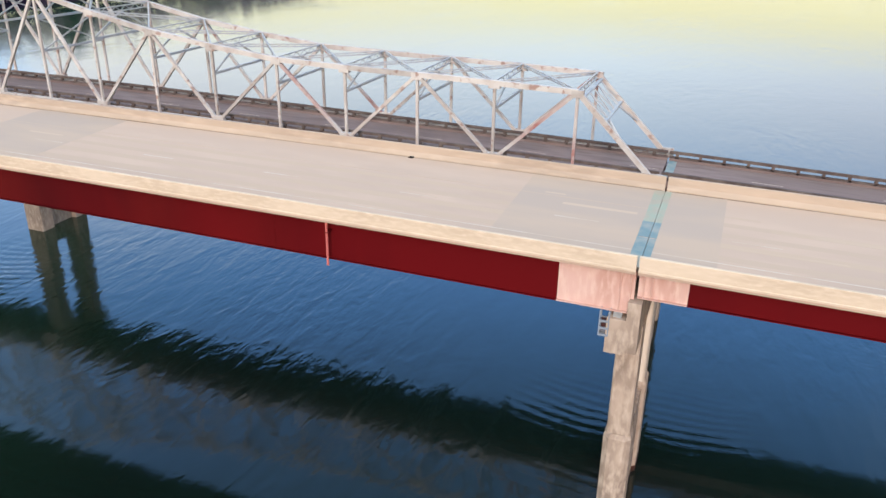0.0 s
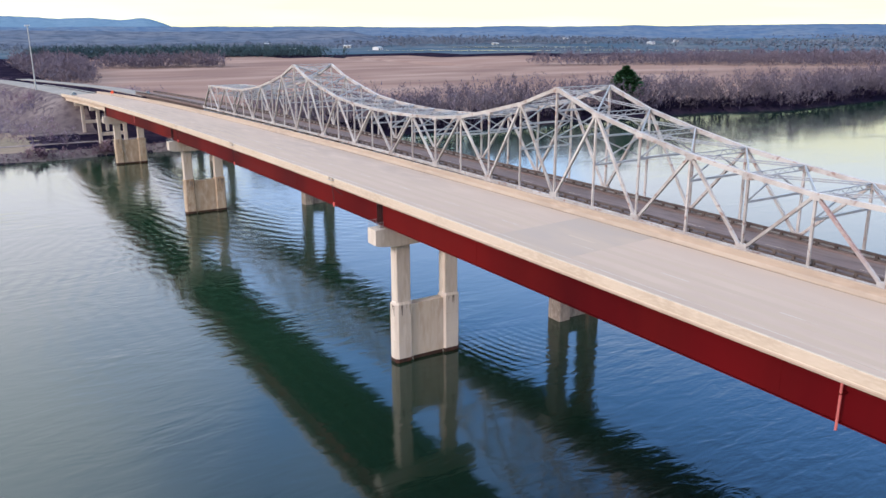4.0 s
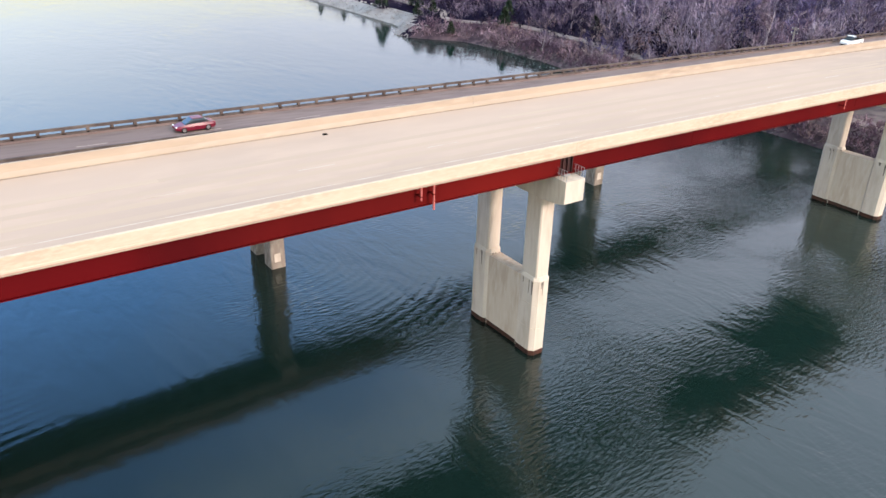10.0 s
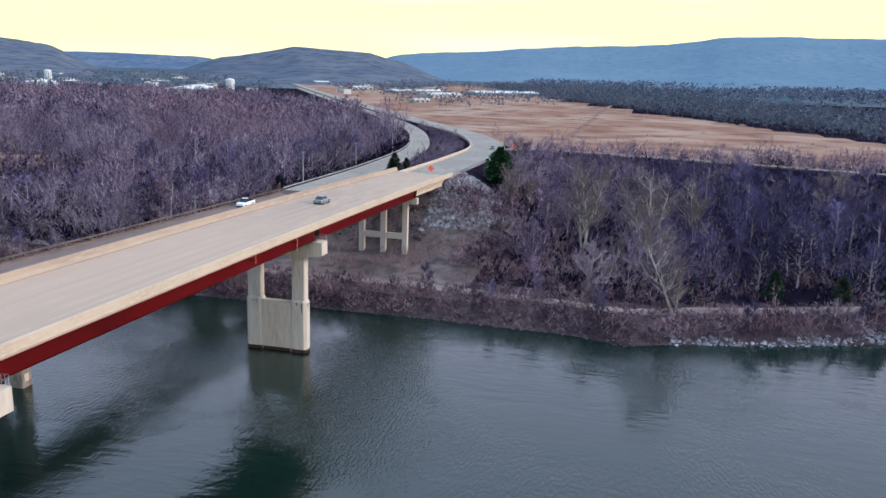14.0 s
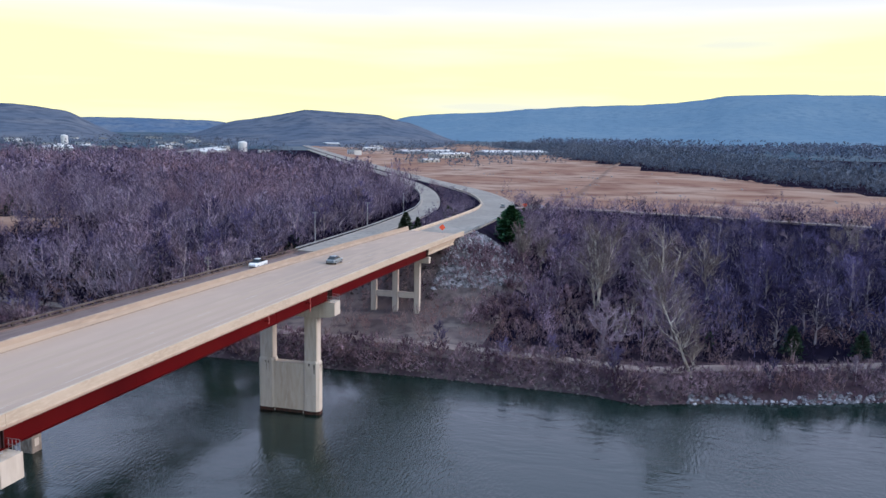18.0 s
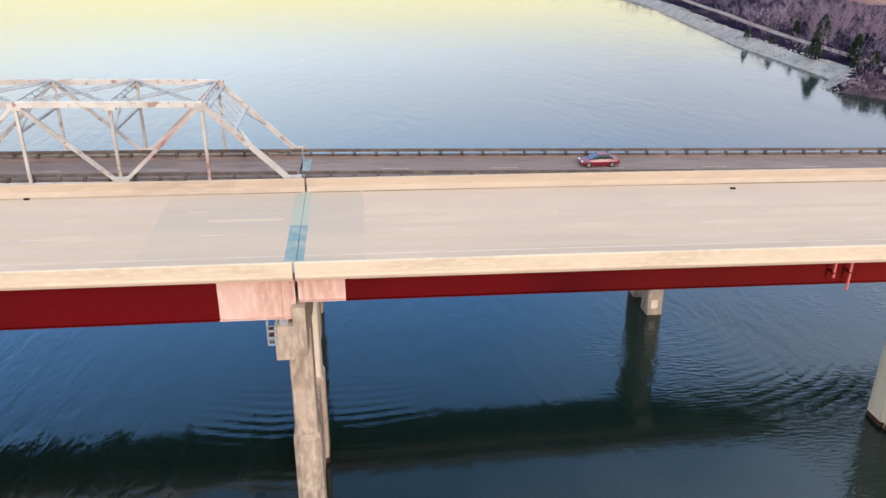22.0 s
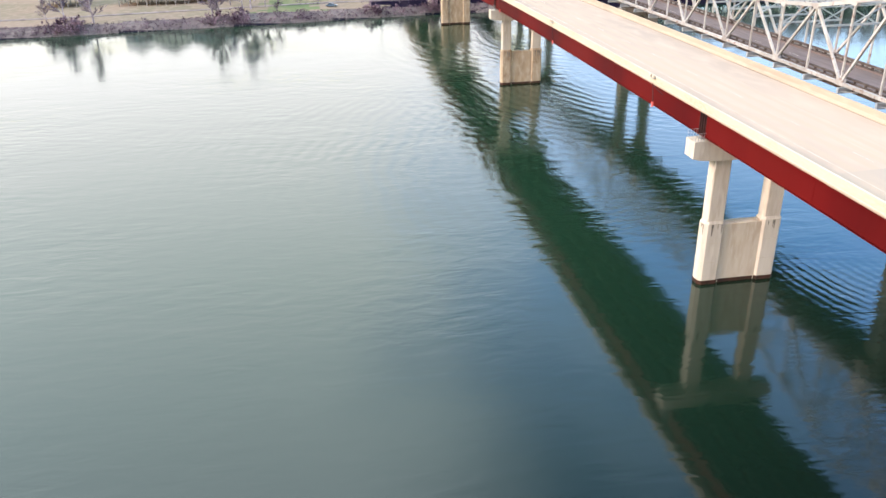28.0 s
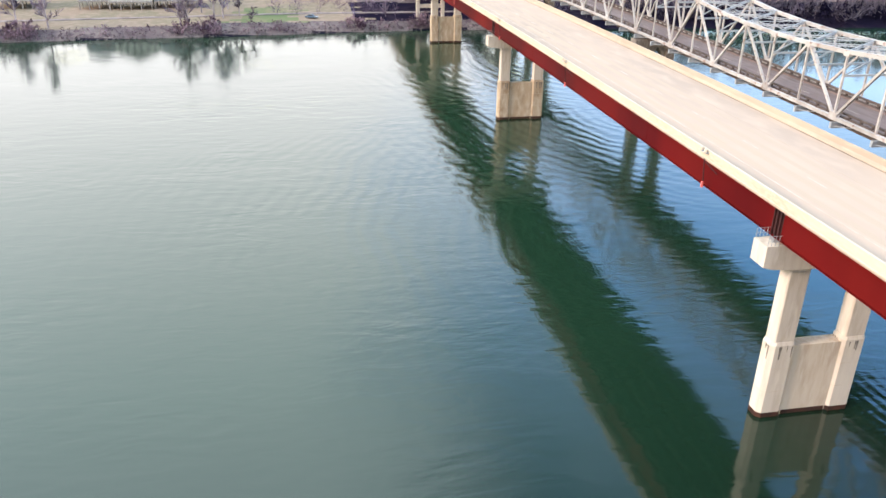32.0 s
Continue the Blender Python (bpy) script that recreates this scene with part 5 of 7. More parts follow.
for px, wd in ((-320, 0.9), (-279.4, 1.2), (-192.4, 1.4), (-88, 1.4), (-2, 1.2), (38.6, 0.85), (93, 0.85), (147, 0.85)):
    old_pier(px, zo(px) - (1.45 if -280 < px < 0 else 2.1), wd, max(hz(px, 36) - 3, -3.0) if hz(px, 36) > 0 else -3.0, (35.2, 39.9) if px > 0 else (33.4, 39.6))


# ---- trees ----
def bare_tree(seed, H, spread=0.5, lean=0.0, thick=0.02, twigs=10):
    """Trunk with limbs, and a crown of twigs, of one leafless tree."""
    rng = random.Random(seed)
    tr, cr = MB(), MB()

    def twig(p, d, L, w):
        s = d.orthogonal().normalized()
        s = (s * math.cos(k := rng.uniform(0, 6.3)) + d.cross(s) * math.sin(k)) * w
        cr.add([tuple(p - s), tuple(p + s), tuple(p + d * L)], [(0, 1, 2)])

    def bend(d, a):
        return (d + Vector((rng.uniform(-a, a), rng.uniform(-a, a), rng.uniform(-a * 0.3, a * 0.9)))).normalized()

    def grow(p, d, L, r, lv):
        segs = (5, 3, 1)[lv]
        for k in range(segs):
            r1 = r * (1 - 0.75 * (k + 1) / segs) if lv else r * (1 - 0.8 * (k + 1) / segs)
            r0 = r * (1 - 0.75 * k / segs) if lv else r * (1 - 0.8 * k / segs)
            q = p + d * (L / segs)
            tr.tube(p, q, r0, r1, (6, 4, 3)[lv], cap=False)
            if lv == 0 and k >= 1:
                for _ in range(3):
                    dd = Vector((rng.uniform(-1, 1), rng.uniform(-1, 1), rng.uniform(0.45, 1.1)))
                    dd.x *= spread * 2
                    dd.y *= spread * 2
                    grow(p + (q - p) * rng.random(), dd.normalized(), L * rng.uniform(0.28, 0.42) * (1.15 - 0.13 * k), r0 * 0.5, 1)
            if lv == 1:
                for _ in range(3):
                    grow(p + (q - p) * rng.random(), bend(d, 0.75), L * rng.uniform(0.4, 0.6), r0 * 0.55, 2)
            if lv == 2:
                for _ in range(twigs):
                    twig(p + (q - p) * rng.random(), bend(d, 0.8), L * rng.uniform(0.45, 0.9), 0.016 + 0.0022 * H)
            p, d = q, bend(d, 0.14 if lv == 0 else 0.3)
        for _ in range(4 if lv == 2 else 2):
            twig(p, bend(d, 0.5), L * 0.5, 0.016 + 0.002 * H)
    grow(Vector((0, 0, -0.3)), Vector((lean, 0.3 * lean, 1)).normalized(), H * 0.8, thick * H, 0)
    return tr, cr


def conifer(seed, H, R, m, pine=False, n=900):
    """Trunk, and a crown of needle sprays in layers."""
    rng = random.Random(seed)
    tr, cr = MB(), MB()
    tr.tube((0, 0, -0.3), (0, 0, H * 0.95), 0.03 * H * 0.6, 0.02, 6)
    for k in range(n):
        f = rng.random() ** 0.8
        z = H * (0.12 + 0.88 * f)
        env = R * ((1 - f) ** 0.75 if not pine else math.sin(min(1, (f * 0.95 + 0.12)) * math.pi) ** 0.55) * (0.82 + 0.18 * math.sin(k * 1.7))
        a, rr = rng.uniform(0, 6.283), env * rng.uniform(0.45, 1.0)
        p = Vector((rr * math.cos(a), rr * math.sin(a), z))
        d = Vector((math.cos(a), math.sin(a), rng.uniform(-0.3, 0.7))).normalized()
        s = Vector((-math.sin(a), math.cos(a), rng.uniform(-0.6, 0.6))) * 0.055 * H * rng.uniform(0.5, 1)
        e = p + d * 0.075 * H * rng.uniform(0.6, 1.3)
        cr.add([tuple(p - s), tuple(p + s), tuple(e + s * 0.3), tuple(e - s * 0.3)], [(0, 1, 2, 3)])
    return tr, cr


def tree_proto(name, label, tr, cr, bark, leaf, cat="tree", group="bare trees of the bank"):
    t = thing(name, label, cat, group)
    part("trunk", tr, bark, t)
    part("crown", cr, leaf, t)
    return t


PROTO = []
for sd, H in ((11, 10), (12, 12), (13, 9), (14, 13), (15, 11), (16, 8)):
    tr, cr = bare_tree(sd, H, 0.45 + 0.1 * (sd % 3))
    t = tree_proto("bare_tree", "leafless brown winter tree on the river bank", tr, cr, M_BARK, M_TWIG if sd % 2 else M_TWIGP)
    PROTO.append((t, H))


def ok_tree(x, y):
    """Clear of roads, bridges, ponds and water."""
    X, Y = np.array([x]), np.array([y])
    if x - bank_r(y) < 3 and bank_l(y) - x < 3:
        return False
    for P, hw in ((ROAD_R, 11), (ROAD_O, 8), (ROAD_S, 6), (ROAD_L, 14), (ROAD_LO, 9)):
        if near_line(P, X, Y)[0][0] < hw:
            return False
    if -5 < y < 46 and -400 < x < 207:
        return False
    return hz(x, y) > 0.4


rng = random.Random(5)
first = set()


def put_tree(x, y, h, k=None):
    t, H = PROTO[k if k is not None else rng.randrange(len(PROTO))]
    m = pose(x, y, hz(x, y) - 0.1, 0, 0, rng.uniform(0, 360)) @ Matrix.Scale(h / H, 4)
    if t.name not in first:
        first.add(t.name)
        t.matrix_basis = m
    else:
        c = copy_thing(t, Matrix.Identity(4))
        c.matrix_basis = m


# near wood south of the road, scrubby
n = 0
while n < 120:
    x, y = rng.uniform(158, 300), rng.uniform(-150, -8)
    if x > 345 - 0.1 * abs(y) or not ok_tree(x, y) or x - bank_r(y) < 15:
        continue
    if (y > -24 and x < 206 and rng.random() < 0.75) or (x < 232 and y > -24):
        continue
    if (172 < x < 200 and -44 < y < -29) or (x < 166 and -66 < y < -48):
        continue
    # the dusk side favours trees whose twig colour holds the shade
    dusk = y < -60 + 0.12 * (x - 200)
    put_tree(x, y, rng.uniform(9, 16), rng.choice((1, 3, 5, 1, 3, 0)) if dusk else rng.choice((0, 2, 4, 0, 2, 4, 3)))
    n += 1
n = 0
while n < 30:
    x, y = rng.uniform(140, 165), rng.uniform(-110, 120)
    if not ok_tree(x, y) or not 3.5 < x - bank_r(y) < 12 or -8 < y < 46:
        continue
    put_tree(x, y, rng.uniform(4, 7))
    n += 1
n = 0
while n < 60:
    x, y = rng.uniform(150, 300), rng.uniform(50, 130)
    if not ok_tree(x, y) or x - bank_r(y) < 20:
        continue
    put_tree(x, y, rng.uniform(13, 20) if y < 100 else rng.uniform(8, 12))
    n += 1

# tall pale sycamores, several stems from one foot
def sycamore(sd, h, leans, spread=0.34):
    tr, cr = MB(), MB()
    for k, (lx, f) in enumerate(leans):
        a, b = bare_tree(sd + 7 * k, h * f, spread, lx, 0.017, 5)
        off = 0.35 * k
        for src, dst in ((a, tr), (b, cr)):
            dst.add([(v[0] + off, v[1] + 0.2 * k, v[2]) for v in src.v], src.f)
    return tr, cr


for sd, x, y, h, spread, leans in ((31, 193.5, -36.5, 19, 0.3, ((0.02, 1.0), (-0.05, 0.96), (0.14, 0.9))), (33, 149.5, -56, 17, 0.42, ((0.4, 1.0), (-0.1, 0.5))), (34, 187, -51, 20.5, 0.55, ((0.05, 1.0), (-0.22, 0.85), (0.2, 0.8))),
                                   (35, 215, -15, 11.5, 0.25, ((0.05, 1.0), (-0.1, 0.8), (0.15, 0.85), (-0.02, 0.9))), (36, 252, -100, 14, 0.3, ((0.0, 1.0), (0.15, 0.9))), (37, 167, -42.5, 9, 0.5, ((-0.35, 1.0), (0.1, 0.8))),
                                   (38, 268, -108, 14, 0.3, ((0.05, 1.0), (-0.12, 0.9))), (39, 221, -19, 10, 0.25, ((0.08, 1.0), (-0.06, 0.9))), (40, 206, -62, 16, 0.5, ((0.1, 1.0), (-0.15, 0.8)))):
    tr, cr = sycamore(sd, h * 1.2, leans, spread)
    t = tree_proto("sycamore_tree", "tall pale-barked leafless sycamore on the bank", tr, cr, M_SYC, M_TWIGS, group="sycamores of the bank")
    t.location = (x, y, hz(x, y) - 0.3)
    t.rotation_euler = (0, 0, radians(80))

# evergreens
tr, cr = conifer(41, 12, 4.2, M_PINE, True, 2600)
pine = tree_proto("pine_tree", "full green pine beside the bridge end", tr, cr, M_BARK, M_PINE, group="evergreens")
pine.location = (230, -8.5, hz(230, -8.5) - 0.3)
tr, cr = conifer(42, 8, 3.3, M_CEDAR)
cedar = tree_proto("cedar_tree", "dark green cedar among bare trees", tr, cr, M_BARK, M_CEDAR, group="evergreens")
cedar.location = (234, 24.5, hz(234, 24.5))
for x, y, s in ((238, 26.5, 0.9), (240, 22.5, 0.65), (300, 27, 0.7), (306, 29.5, 0.8), (312, 28, 0.5), (352, -4, 0.5), (316, 1, 0.3), (166, -75, 0.85), (169, -88, 0.75), (164, -94, 0.8), (168, -60, 0.45), (146, 160, 0.7), (141, 182, 0.9), (150, 175, 1.0), (139, 140, 0.5), (152, 132, 0.8),
                (168, 112, 0.7), (190, 120, 0.8), (142, 210, 0.4), (140, 224, 0.45), (206, 49, 0.7), (212, 50, 0.6), (157, 206, 1.1), (142, 162, 0.6), (159, 139, 0.8), (155, 219, 0.7), (300, 232, 1.15), (304, 246, 1.3), (299, 258, 1.1), (308, 268, 1.35), (316, 255, 1.2), (312, 284, 1.3), (322, 292, 1.2), (336, 312, 1.4), (352, 326, 1.3), (368, 331, 1.2), (404, 334, 1.4), (330, 240, 1.1), (303, 216, 0.9), (299, 410, 1.1)):
    c = copy_thing(cedar, Matrix.Identity(4))
    c.matrix_basis = pose(x, y, hz(x, y) - 0.2, 0, 0, x * 37) @ Matrix.Scale(s, 4)


c = copy_thing(pine, Matrix.Identity(4))   # broad evergreen over the west riverside wood
c.matrix_basis = pose(-316, 271, hz(-316, 271) - 0.3, 0, 0, 40) @ Matrix.Diagonal((2.2, 2.2, 1.95, 1))
tagged(c, "broad dark green pine over the riverside wood", "tree", "evergreens")


def tri_mesh(name, V, material):
    """A mesh of loose triangles, V: (n, 3, 3)."""
    n = len(V)
    me = bpy.data.meshes.new(name)
    me.vertices.add(n * 3)
    me.vertices.foreach_set("co", V.astype(np.float32).ravel())
    me.loops.add(n * 3)
    me.loops.foreach_set("vertex_index", np.arange(n * 3, dtype=np.int32))
    me.polygons.add(n)
    me.polygons.foreach_set("loop_start", np.arange(0, n * 3, 3, dtype=np.int32))
    me.polygons.foreach_set("loop_total", np.full(n, 3, dtype=np.int32))
    me.materials.append(material)
    me.update()
    return me


def woods(name, pts, K, wid, material, label, seed, low=0.15, spread=0.3, cat="woods", twig=0.085):
    """Many leafless trees as one mesh: a stem, boughs that bend up into a rounded crown, short twigs along the boughs. pts: rows of x, y, z, h."""
    rg = np.random.RandomState(seed)
    p = np.asarray(pts, float)
    N, B = len(p), 6 if cat != "woods" else 11
    h = p[:, 3][:, None]
    wide = spread * rg.uniform(0.75, 1.3, (N, 1)) * h
    mid = 0.62 if low > 0.2 else 0.5
    az = np.arange(B) * 2.4 + rg.uniform(0, 6.283, (N, 1)) + rg.uniform(-0.5, 0.5, (N, B))
    up = rg.uniform(-0.45, 1.0, (N, B)) if low < 0.2 else rg.uniform(-0.25, 1.0, (N, B))
    flat = np.sqrt(np.clip(1 - up ** 2, 0.06, 1)) * rg.uniform(0.75, 1.1, (N, B))
    tip = np.stack([p[:, 0, None] + np.cos(az) * flat * wide, p[:, 1, None] + np.sin(az) * flat * wide,
                    p[:, 2, None] + np.maximum(mid + up * np.where(up > 0, 1 - mid, mid - low * 0.6) * rg.uniform(0.8, 1.06, (N, B)), 0.08) * h], -1)
    stem = np.stack([p[:, 0, None] + 0 * az, p[:, 1, None] + 0 * az, np.maximum(p[:, 2, None] + low * 0.5 * h, tip[..., 2] - rg.uniform(0.3, 0.55, (N, B)) * h)], -1)
    knee = (stem + tip) / 2 + np.stack([np.cos(az) * 0.12 * wide, np.sin(az) * 0.12 * wide, 0 * az - 0.04 * h], -1)

    def along(pick, f):
        a, b, c = (q[np.arange(N)[:, None], pick] for q in (stem, knee, tip))
        f = f[..., None]
        return a * (1 - f) ** 2 + 2 * b * f * (1 - f) + c * f * f, (b - a) * (1 - f) + (c - b) * f

    def blade(base, end, w):
        ang = rg.uniform(0, 6.283, base.shape[:-1])
        v = np.stack([np.cos(ang), np.sin(ang), 0.5 * np.sin(3 * ang)], -1) * w[..., None]
        return np.stack([base - v, base + v, end], -2).reshape(-1, 3, 3)

    pick, f = rg.randint(0, B, (N, K)), rg.uniform(0.3, 1.05, (N, K))
    base, way = along(pick, f)
    base = base + rg.normal(size=base.shape) * 0.042 * h[..., None]
    way = way / (np.linalg.norm(way, axis=-1, keepdims=True) + 1e-6) * 0.6 + rg.normal(size=base.shape) * 0.62 + [0, 0, 0.25]
    way /= np.linalg.norm(way, axis=-1, keepdims=True)
    T = blade(base, base + way * (rg.uniform(0.6, 1.35, (N, K)) * twig * h)[..., None], wid * rg.uniform(0.6, 1.4, (N, K)) * (h / 12))
    thick = 0.006 * h + 0 * az
    tall = p[:, :3] + np.stack([rg.uniform(-0.05, 0.05, N) * p[:, 3], rg.uniform(-0.05, 0.05, N) * p[:, 3], 0.85 * p[:, 3]], -1)
    limbs = [blade(p[:, :3] - [0, 0, 0.5], tall, 0.01 * p[:, 3]), blade(stem, knee, thick), blade(knee, tip, thick * 0.8)]
    me = tri_mesh(name, np.concatenate([T] + limbs), material)
    me.materials.append(M_STEM)
    ix = np.zeros(len(me.polygons), np.int32)
    pale = rg.rand(N) < 0.42
    if cat == "woods" and wid < 0.3:
        ix[len(T) + N:] = np.concatenate([np.repeat(pale, B), np.repeat(pale, B)])
    me.polygons.foreach_set("material_index", ix)
    return tagged(new(name, me), label, cat, kind="stuff")


def scatter(n, x0, x1, y0, y1, h0, h1, seed, keep, gap=0):
    rg = np.random.RandomState(seed)
    if gap:                              # one tree to each cell of a loose grid
        x, y = np.meshgrid(np.arange(x0, x1, gap), np.arange(y0, y1, gap))
        x, y = [(c + rg.uniform(-0.42, 0.42, c.shape) * gap).ravel() for c in (x, y)]
        n = len(x)
    else:
        x, y = rg.uniform(x0, x1, n * 4), rg.uniform(y0, y1, n * 4)
    z = height(x, y)
    k = (z > 0.25) & keep(x, y)
    for P, hw in ((ROAD_R, 10), (ROAD_O, 7.5), (ROAD_S, 5), (ROAD_L, 14), (ROAD_LO, 9)):
        k &= near_line(P, x, y)[0] > hw
    k &= ~((y > -3) & (y < 44) & (x > -400) & (x < 207) & (np.maximum(h0, h1) > 4.7))
    x, y, z = x[k][:n], y[k][:n], z[k][:n]
    return np.stack([x, y, z, rg.uniform(h0, h1, len(x))], 1)


sroad = lambda x: np.interp(x, [192, 315, 364, 415, 515, 624, 741, 1296, 2200], [36, 42, 53, 69, 112, 168, 232, 534, 1010])
road_y = lambda x: np.interp(x, [207, 310, 400, 450, 515, 624, 741, 1296, 2400], [8, 11, 35, 57, 91, 150, 214, 516, 1100])
clearing = lambda x, y: (x > 226) & (x < 296) & (y > 184) & (y < 256)
low_wood = lambda x, y: (y > 92 + 0.2 * (x - 140)) & (x < 250)


def lowered(p):
    """Tall crowns by the road, thinner young wood towards the river and the marsh."""
    k = low_wood(p[:, 0], p[:, 1])
    p[k, 3] = 5.5 + (p[k, 3] - 15) * 0.5
    p[:, 3] *= 0.9 + 0.24 * wob(p[:, 0], p[:, 1], 19, 2.0)
    return p


woods("near_woods", lowered(scatter(0, 140, 430, 46, 275, 15, 24, 1, lambda x, y: (x - bank_r(y) > 14) & (y > sroad(x) + 10) & ~clearing(x, y), 8.6)), 400, 0.068, M_TWIGF, "dense leafless grey-brown wood behind the road", 1, low=0.18, spread=0.36, twig=0.1)
# low brush added as the dark of the shaded gaps under the crowns
woods("near_undergrowth", scatter(0, 140, 420, 44, 190, 2.5, 5.5, 21, lambda x, y: (x - bank_r(y) > 12) & (y > sroad(x) + 8) & ~clearing(x, y), 5.2), 44, 0.6, M_UNDERSHADE, "undergrowth under the wood's edge, coloured dark for the shade there", 21, low=0.0, spread=0.75, cat="undergrowth", twig=0.3)
def thin_edge(p):
    """Younger, lower trees towards the highway and the town."""
    p[:, 3] *= np.clip(1.0 - (p[:, 0] - 480) / 700, 0.55, 1.0)
    return p


woods("far_woods", thin_edge(scatter(0, 250, 1000, 150, 900, 16, 25, 2, lambda x, y: (y > sroad(x) + 14) & (x + y * 0.45 > 430) & ~((x < 560) & (y > 300 + 0.15 * x)) & (y > sroad(x) + np.clip((x - 560) * 0.3, 0, 70)), 13)), 125, 0.26, M_TWIGF, "wide leafless wood stretching to the town", 2, low=0.15, spread=0.36, twig=0.12)
woods("red_saplings", scatter(0, 222, 310, 172, 275, 4, 8, 22, lambda x, y: ~((x > 238) & (x < 290) & (y > 192) & (y < 250)), 6.5), 80, 0.12, M_SAPL, "reddish saplings round the marsh clearing", 22, low=0.1, spread=0.4, twig=0.12)
# where the scrub changes to the shade-coloured twigs
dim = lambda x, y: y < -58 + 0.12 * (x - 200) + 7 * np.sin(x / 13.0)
open_bank = lambda x, y: (x - bank_r(y) > 14.5) & ~((x < 234) & (y > -22)) & ~((x > 160) & (x < 192) & (y > -45) & (y < -30))
for who, mt, tone, label in (("bank_scrub", M_TWIGR, 0, "tangled russet leafless scrub on the bank"), ("shaded_scrub", M_TWIGP, 1, "purple leafless thicket on the bank, shade put into its colour")):
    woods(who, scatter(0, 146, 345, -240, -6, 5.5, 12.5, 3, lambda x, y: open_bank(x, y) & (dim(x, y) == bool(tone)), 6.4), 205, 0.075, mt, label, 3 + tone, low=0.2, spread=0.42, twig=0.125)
# same added brush on the bank, shade in its colour
woods("bank_undergrowth", scatter(0, 146, 345, -200, -6, 2, 4.5, 23, lambda x, y: (x - bank_r(y) > 13.5) & ~((x < 210) & (y > -16)), 5.0), 44, 0.6, M_UNDERSHADE, "undergrowth on the bank, coloured dark for the shade under the trees", 23, low=0.0, spread=0.75, cat="undergrowth", twig=0.3)
woods("river_scrub", scatter(0, 120, 185, -170, 150, 1.0, 3.3, 4, lambda x, y: (x - bank_r(y) > 0.4) & (x - bank_r(y) < 9.0), 1.55), 56, 0.42, M_BRUSH, "purple-brown brush along the waterline", 4, low=0.0, spread=0.6, cat="brush", twig=0.3)
woods("slope_brush", scatter(520, 168, 340, -30, -4, 1.5, 4.5, 14, lambda x, y: (x > 165) & (np.sin(x / 6.0) + np.sin(y / 3.1) > -0.4)), 80, 0.36, M_BRUSH, "red-brown brush on the embankment", 14, low=0.0, spread=0.55, cat="brush", twig=0.25)
woods("terrace_brush", scatter(520, 150, 215, -60, 4, 1.0, 3.2, 18, lambda x, y: (x - bank_r(y) > 14) & (x < 210) & ((y < -18) | (x > 178))), 70, 0.42, M_BRUSH, "low red-brown brush on the bank terrace", 18, low=0.0, spread=0.6, cat="brush", twig=0.28)
woods("bank_saplings", scatter(0, 132, 215, -150, 130, 2.4, 4.69, 34, lambda x, y: (x - bank_r(y) > 1) & (x - bank_r(y) < 46) & (np.abs(x - bank_r(y) - 11.5) > 2.4) & (np.sin(x / 3.7 + y / 5.1) + np.sin(y / 2.9 - x / 7.0) > -0.35), 2.7), 46, 0.16, M_SAPL, "thin tan and reddish saplings on the bank", 34, low=0.0, spread=0.3, cat="saplings", twig=0.2)
woods("median_brush", scatter(320, 240, 480, 18, 110, 3, 7, 15, lambda x, y: (y > road_y(x) + 8) & (y < sroad(x) - 6)), 110, 0.12, M_TWIGF, "leafless bushes in the road median", 15, low=0.0, spread=0.45, twig=0.13)
woods("levee_woods", scatter(0, 330, 470, -300, 40, 5, 9.5, 5, lambda x, y: (y < road_y(x) - 10) & (x < 400 + 0.2 * np.abs(y)), 6.5), 80, 0.15, M_TWIGF, "pale leafless saplings behind the levee road", 5, low=0.1, spread=0.4, twig=0.12)
woods("marsh_woods", scatter(0, 60, 420, 130, 640, 3.5, 7.5, 6, lambda x, y: (x - bank_r(y) > np.where(y > 150, 9, 22)) & ~((y < 275) & (x > 218)) & (np.abs(x - bank_r(y) - 17) > 2.5) & ~((x > 232) & (y > 295) & (y < 640)), 7.0), 70, 0.14, M_TWIGF, "low leafless wood round the marsh ponds", 6, low=0.05, spread=0.45, twig=0.13)
# field edge and valley woods carry the haze tint in their twig colour
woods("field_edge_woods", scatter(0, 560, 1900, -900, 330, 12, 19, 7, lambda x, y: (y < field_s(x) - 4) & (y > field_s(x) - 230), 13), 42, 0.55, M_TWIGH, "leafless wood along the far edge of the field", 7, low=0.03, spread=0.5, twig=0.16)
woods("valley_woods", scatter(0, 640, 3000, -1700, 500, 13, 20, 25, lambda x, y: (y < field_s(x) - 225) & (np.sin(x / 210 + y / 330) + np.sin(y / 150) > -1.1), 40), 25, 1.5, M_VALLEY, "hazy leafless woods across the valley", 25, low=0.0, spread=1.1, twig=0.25)
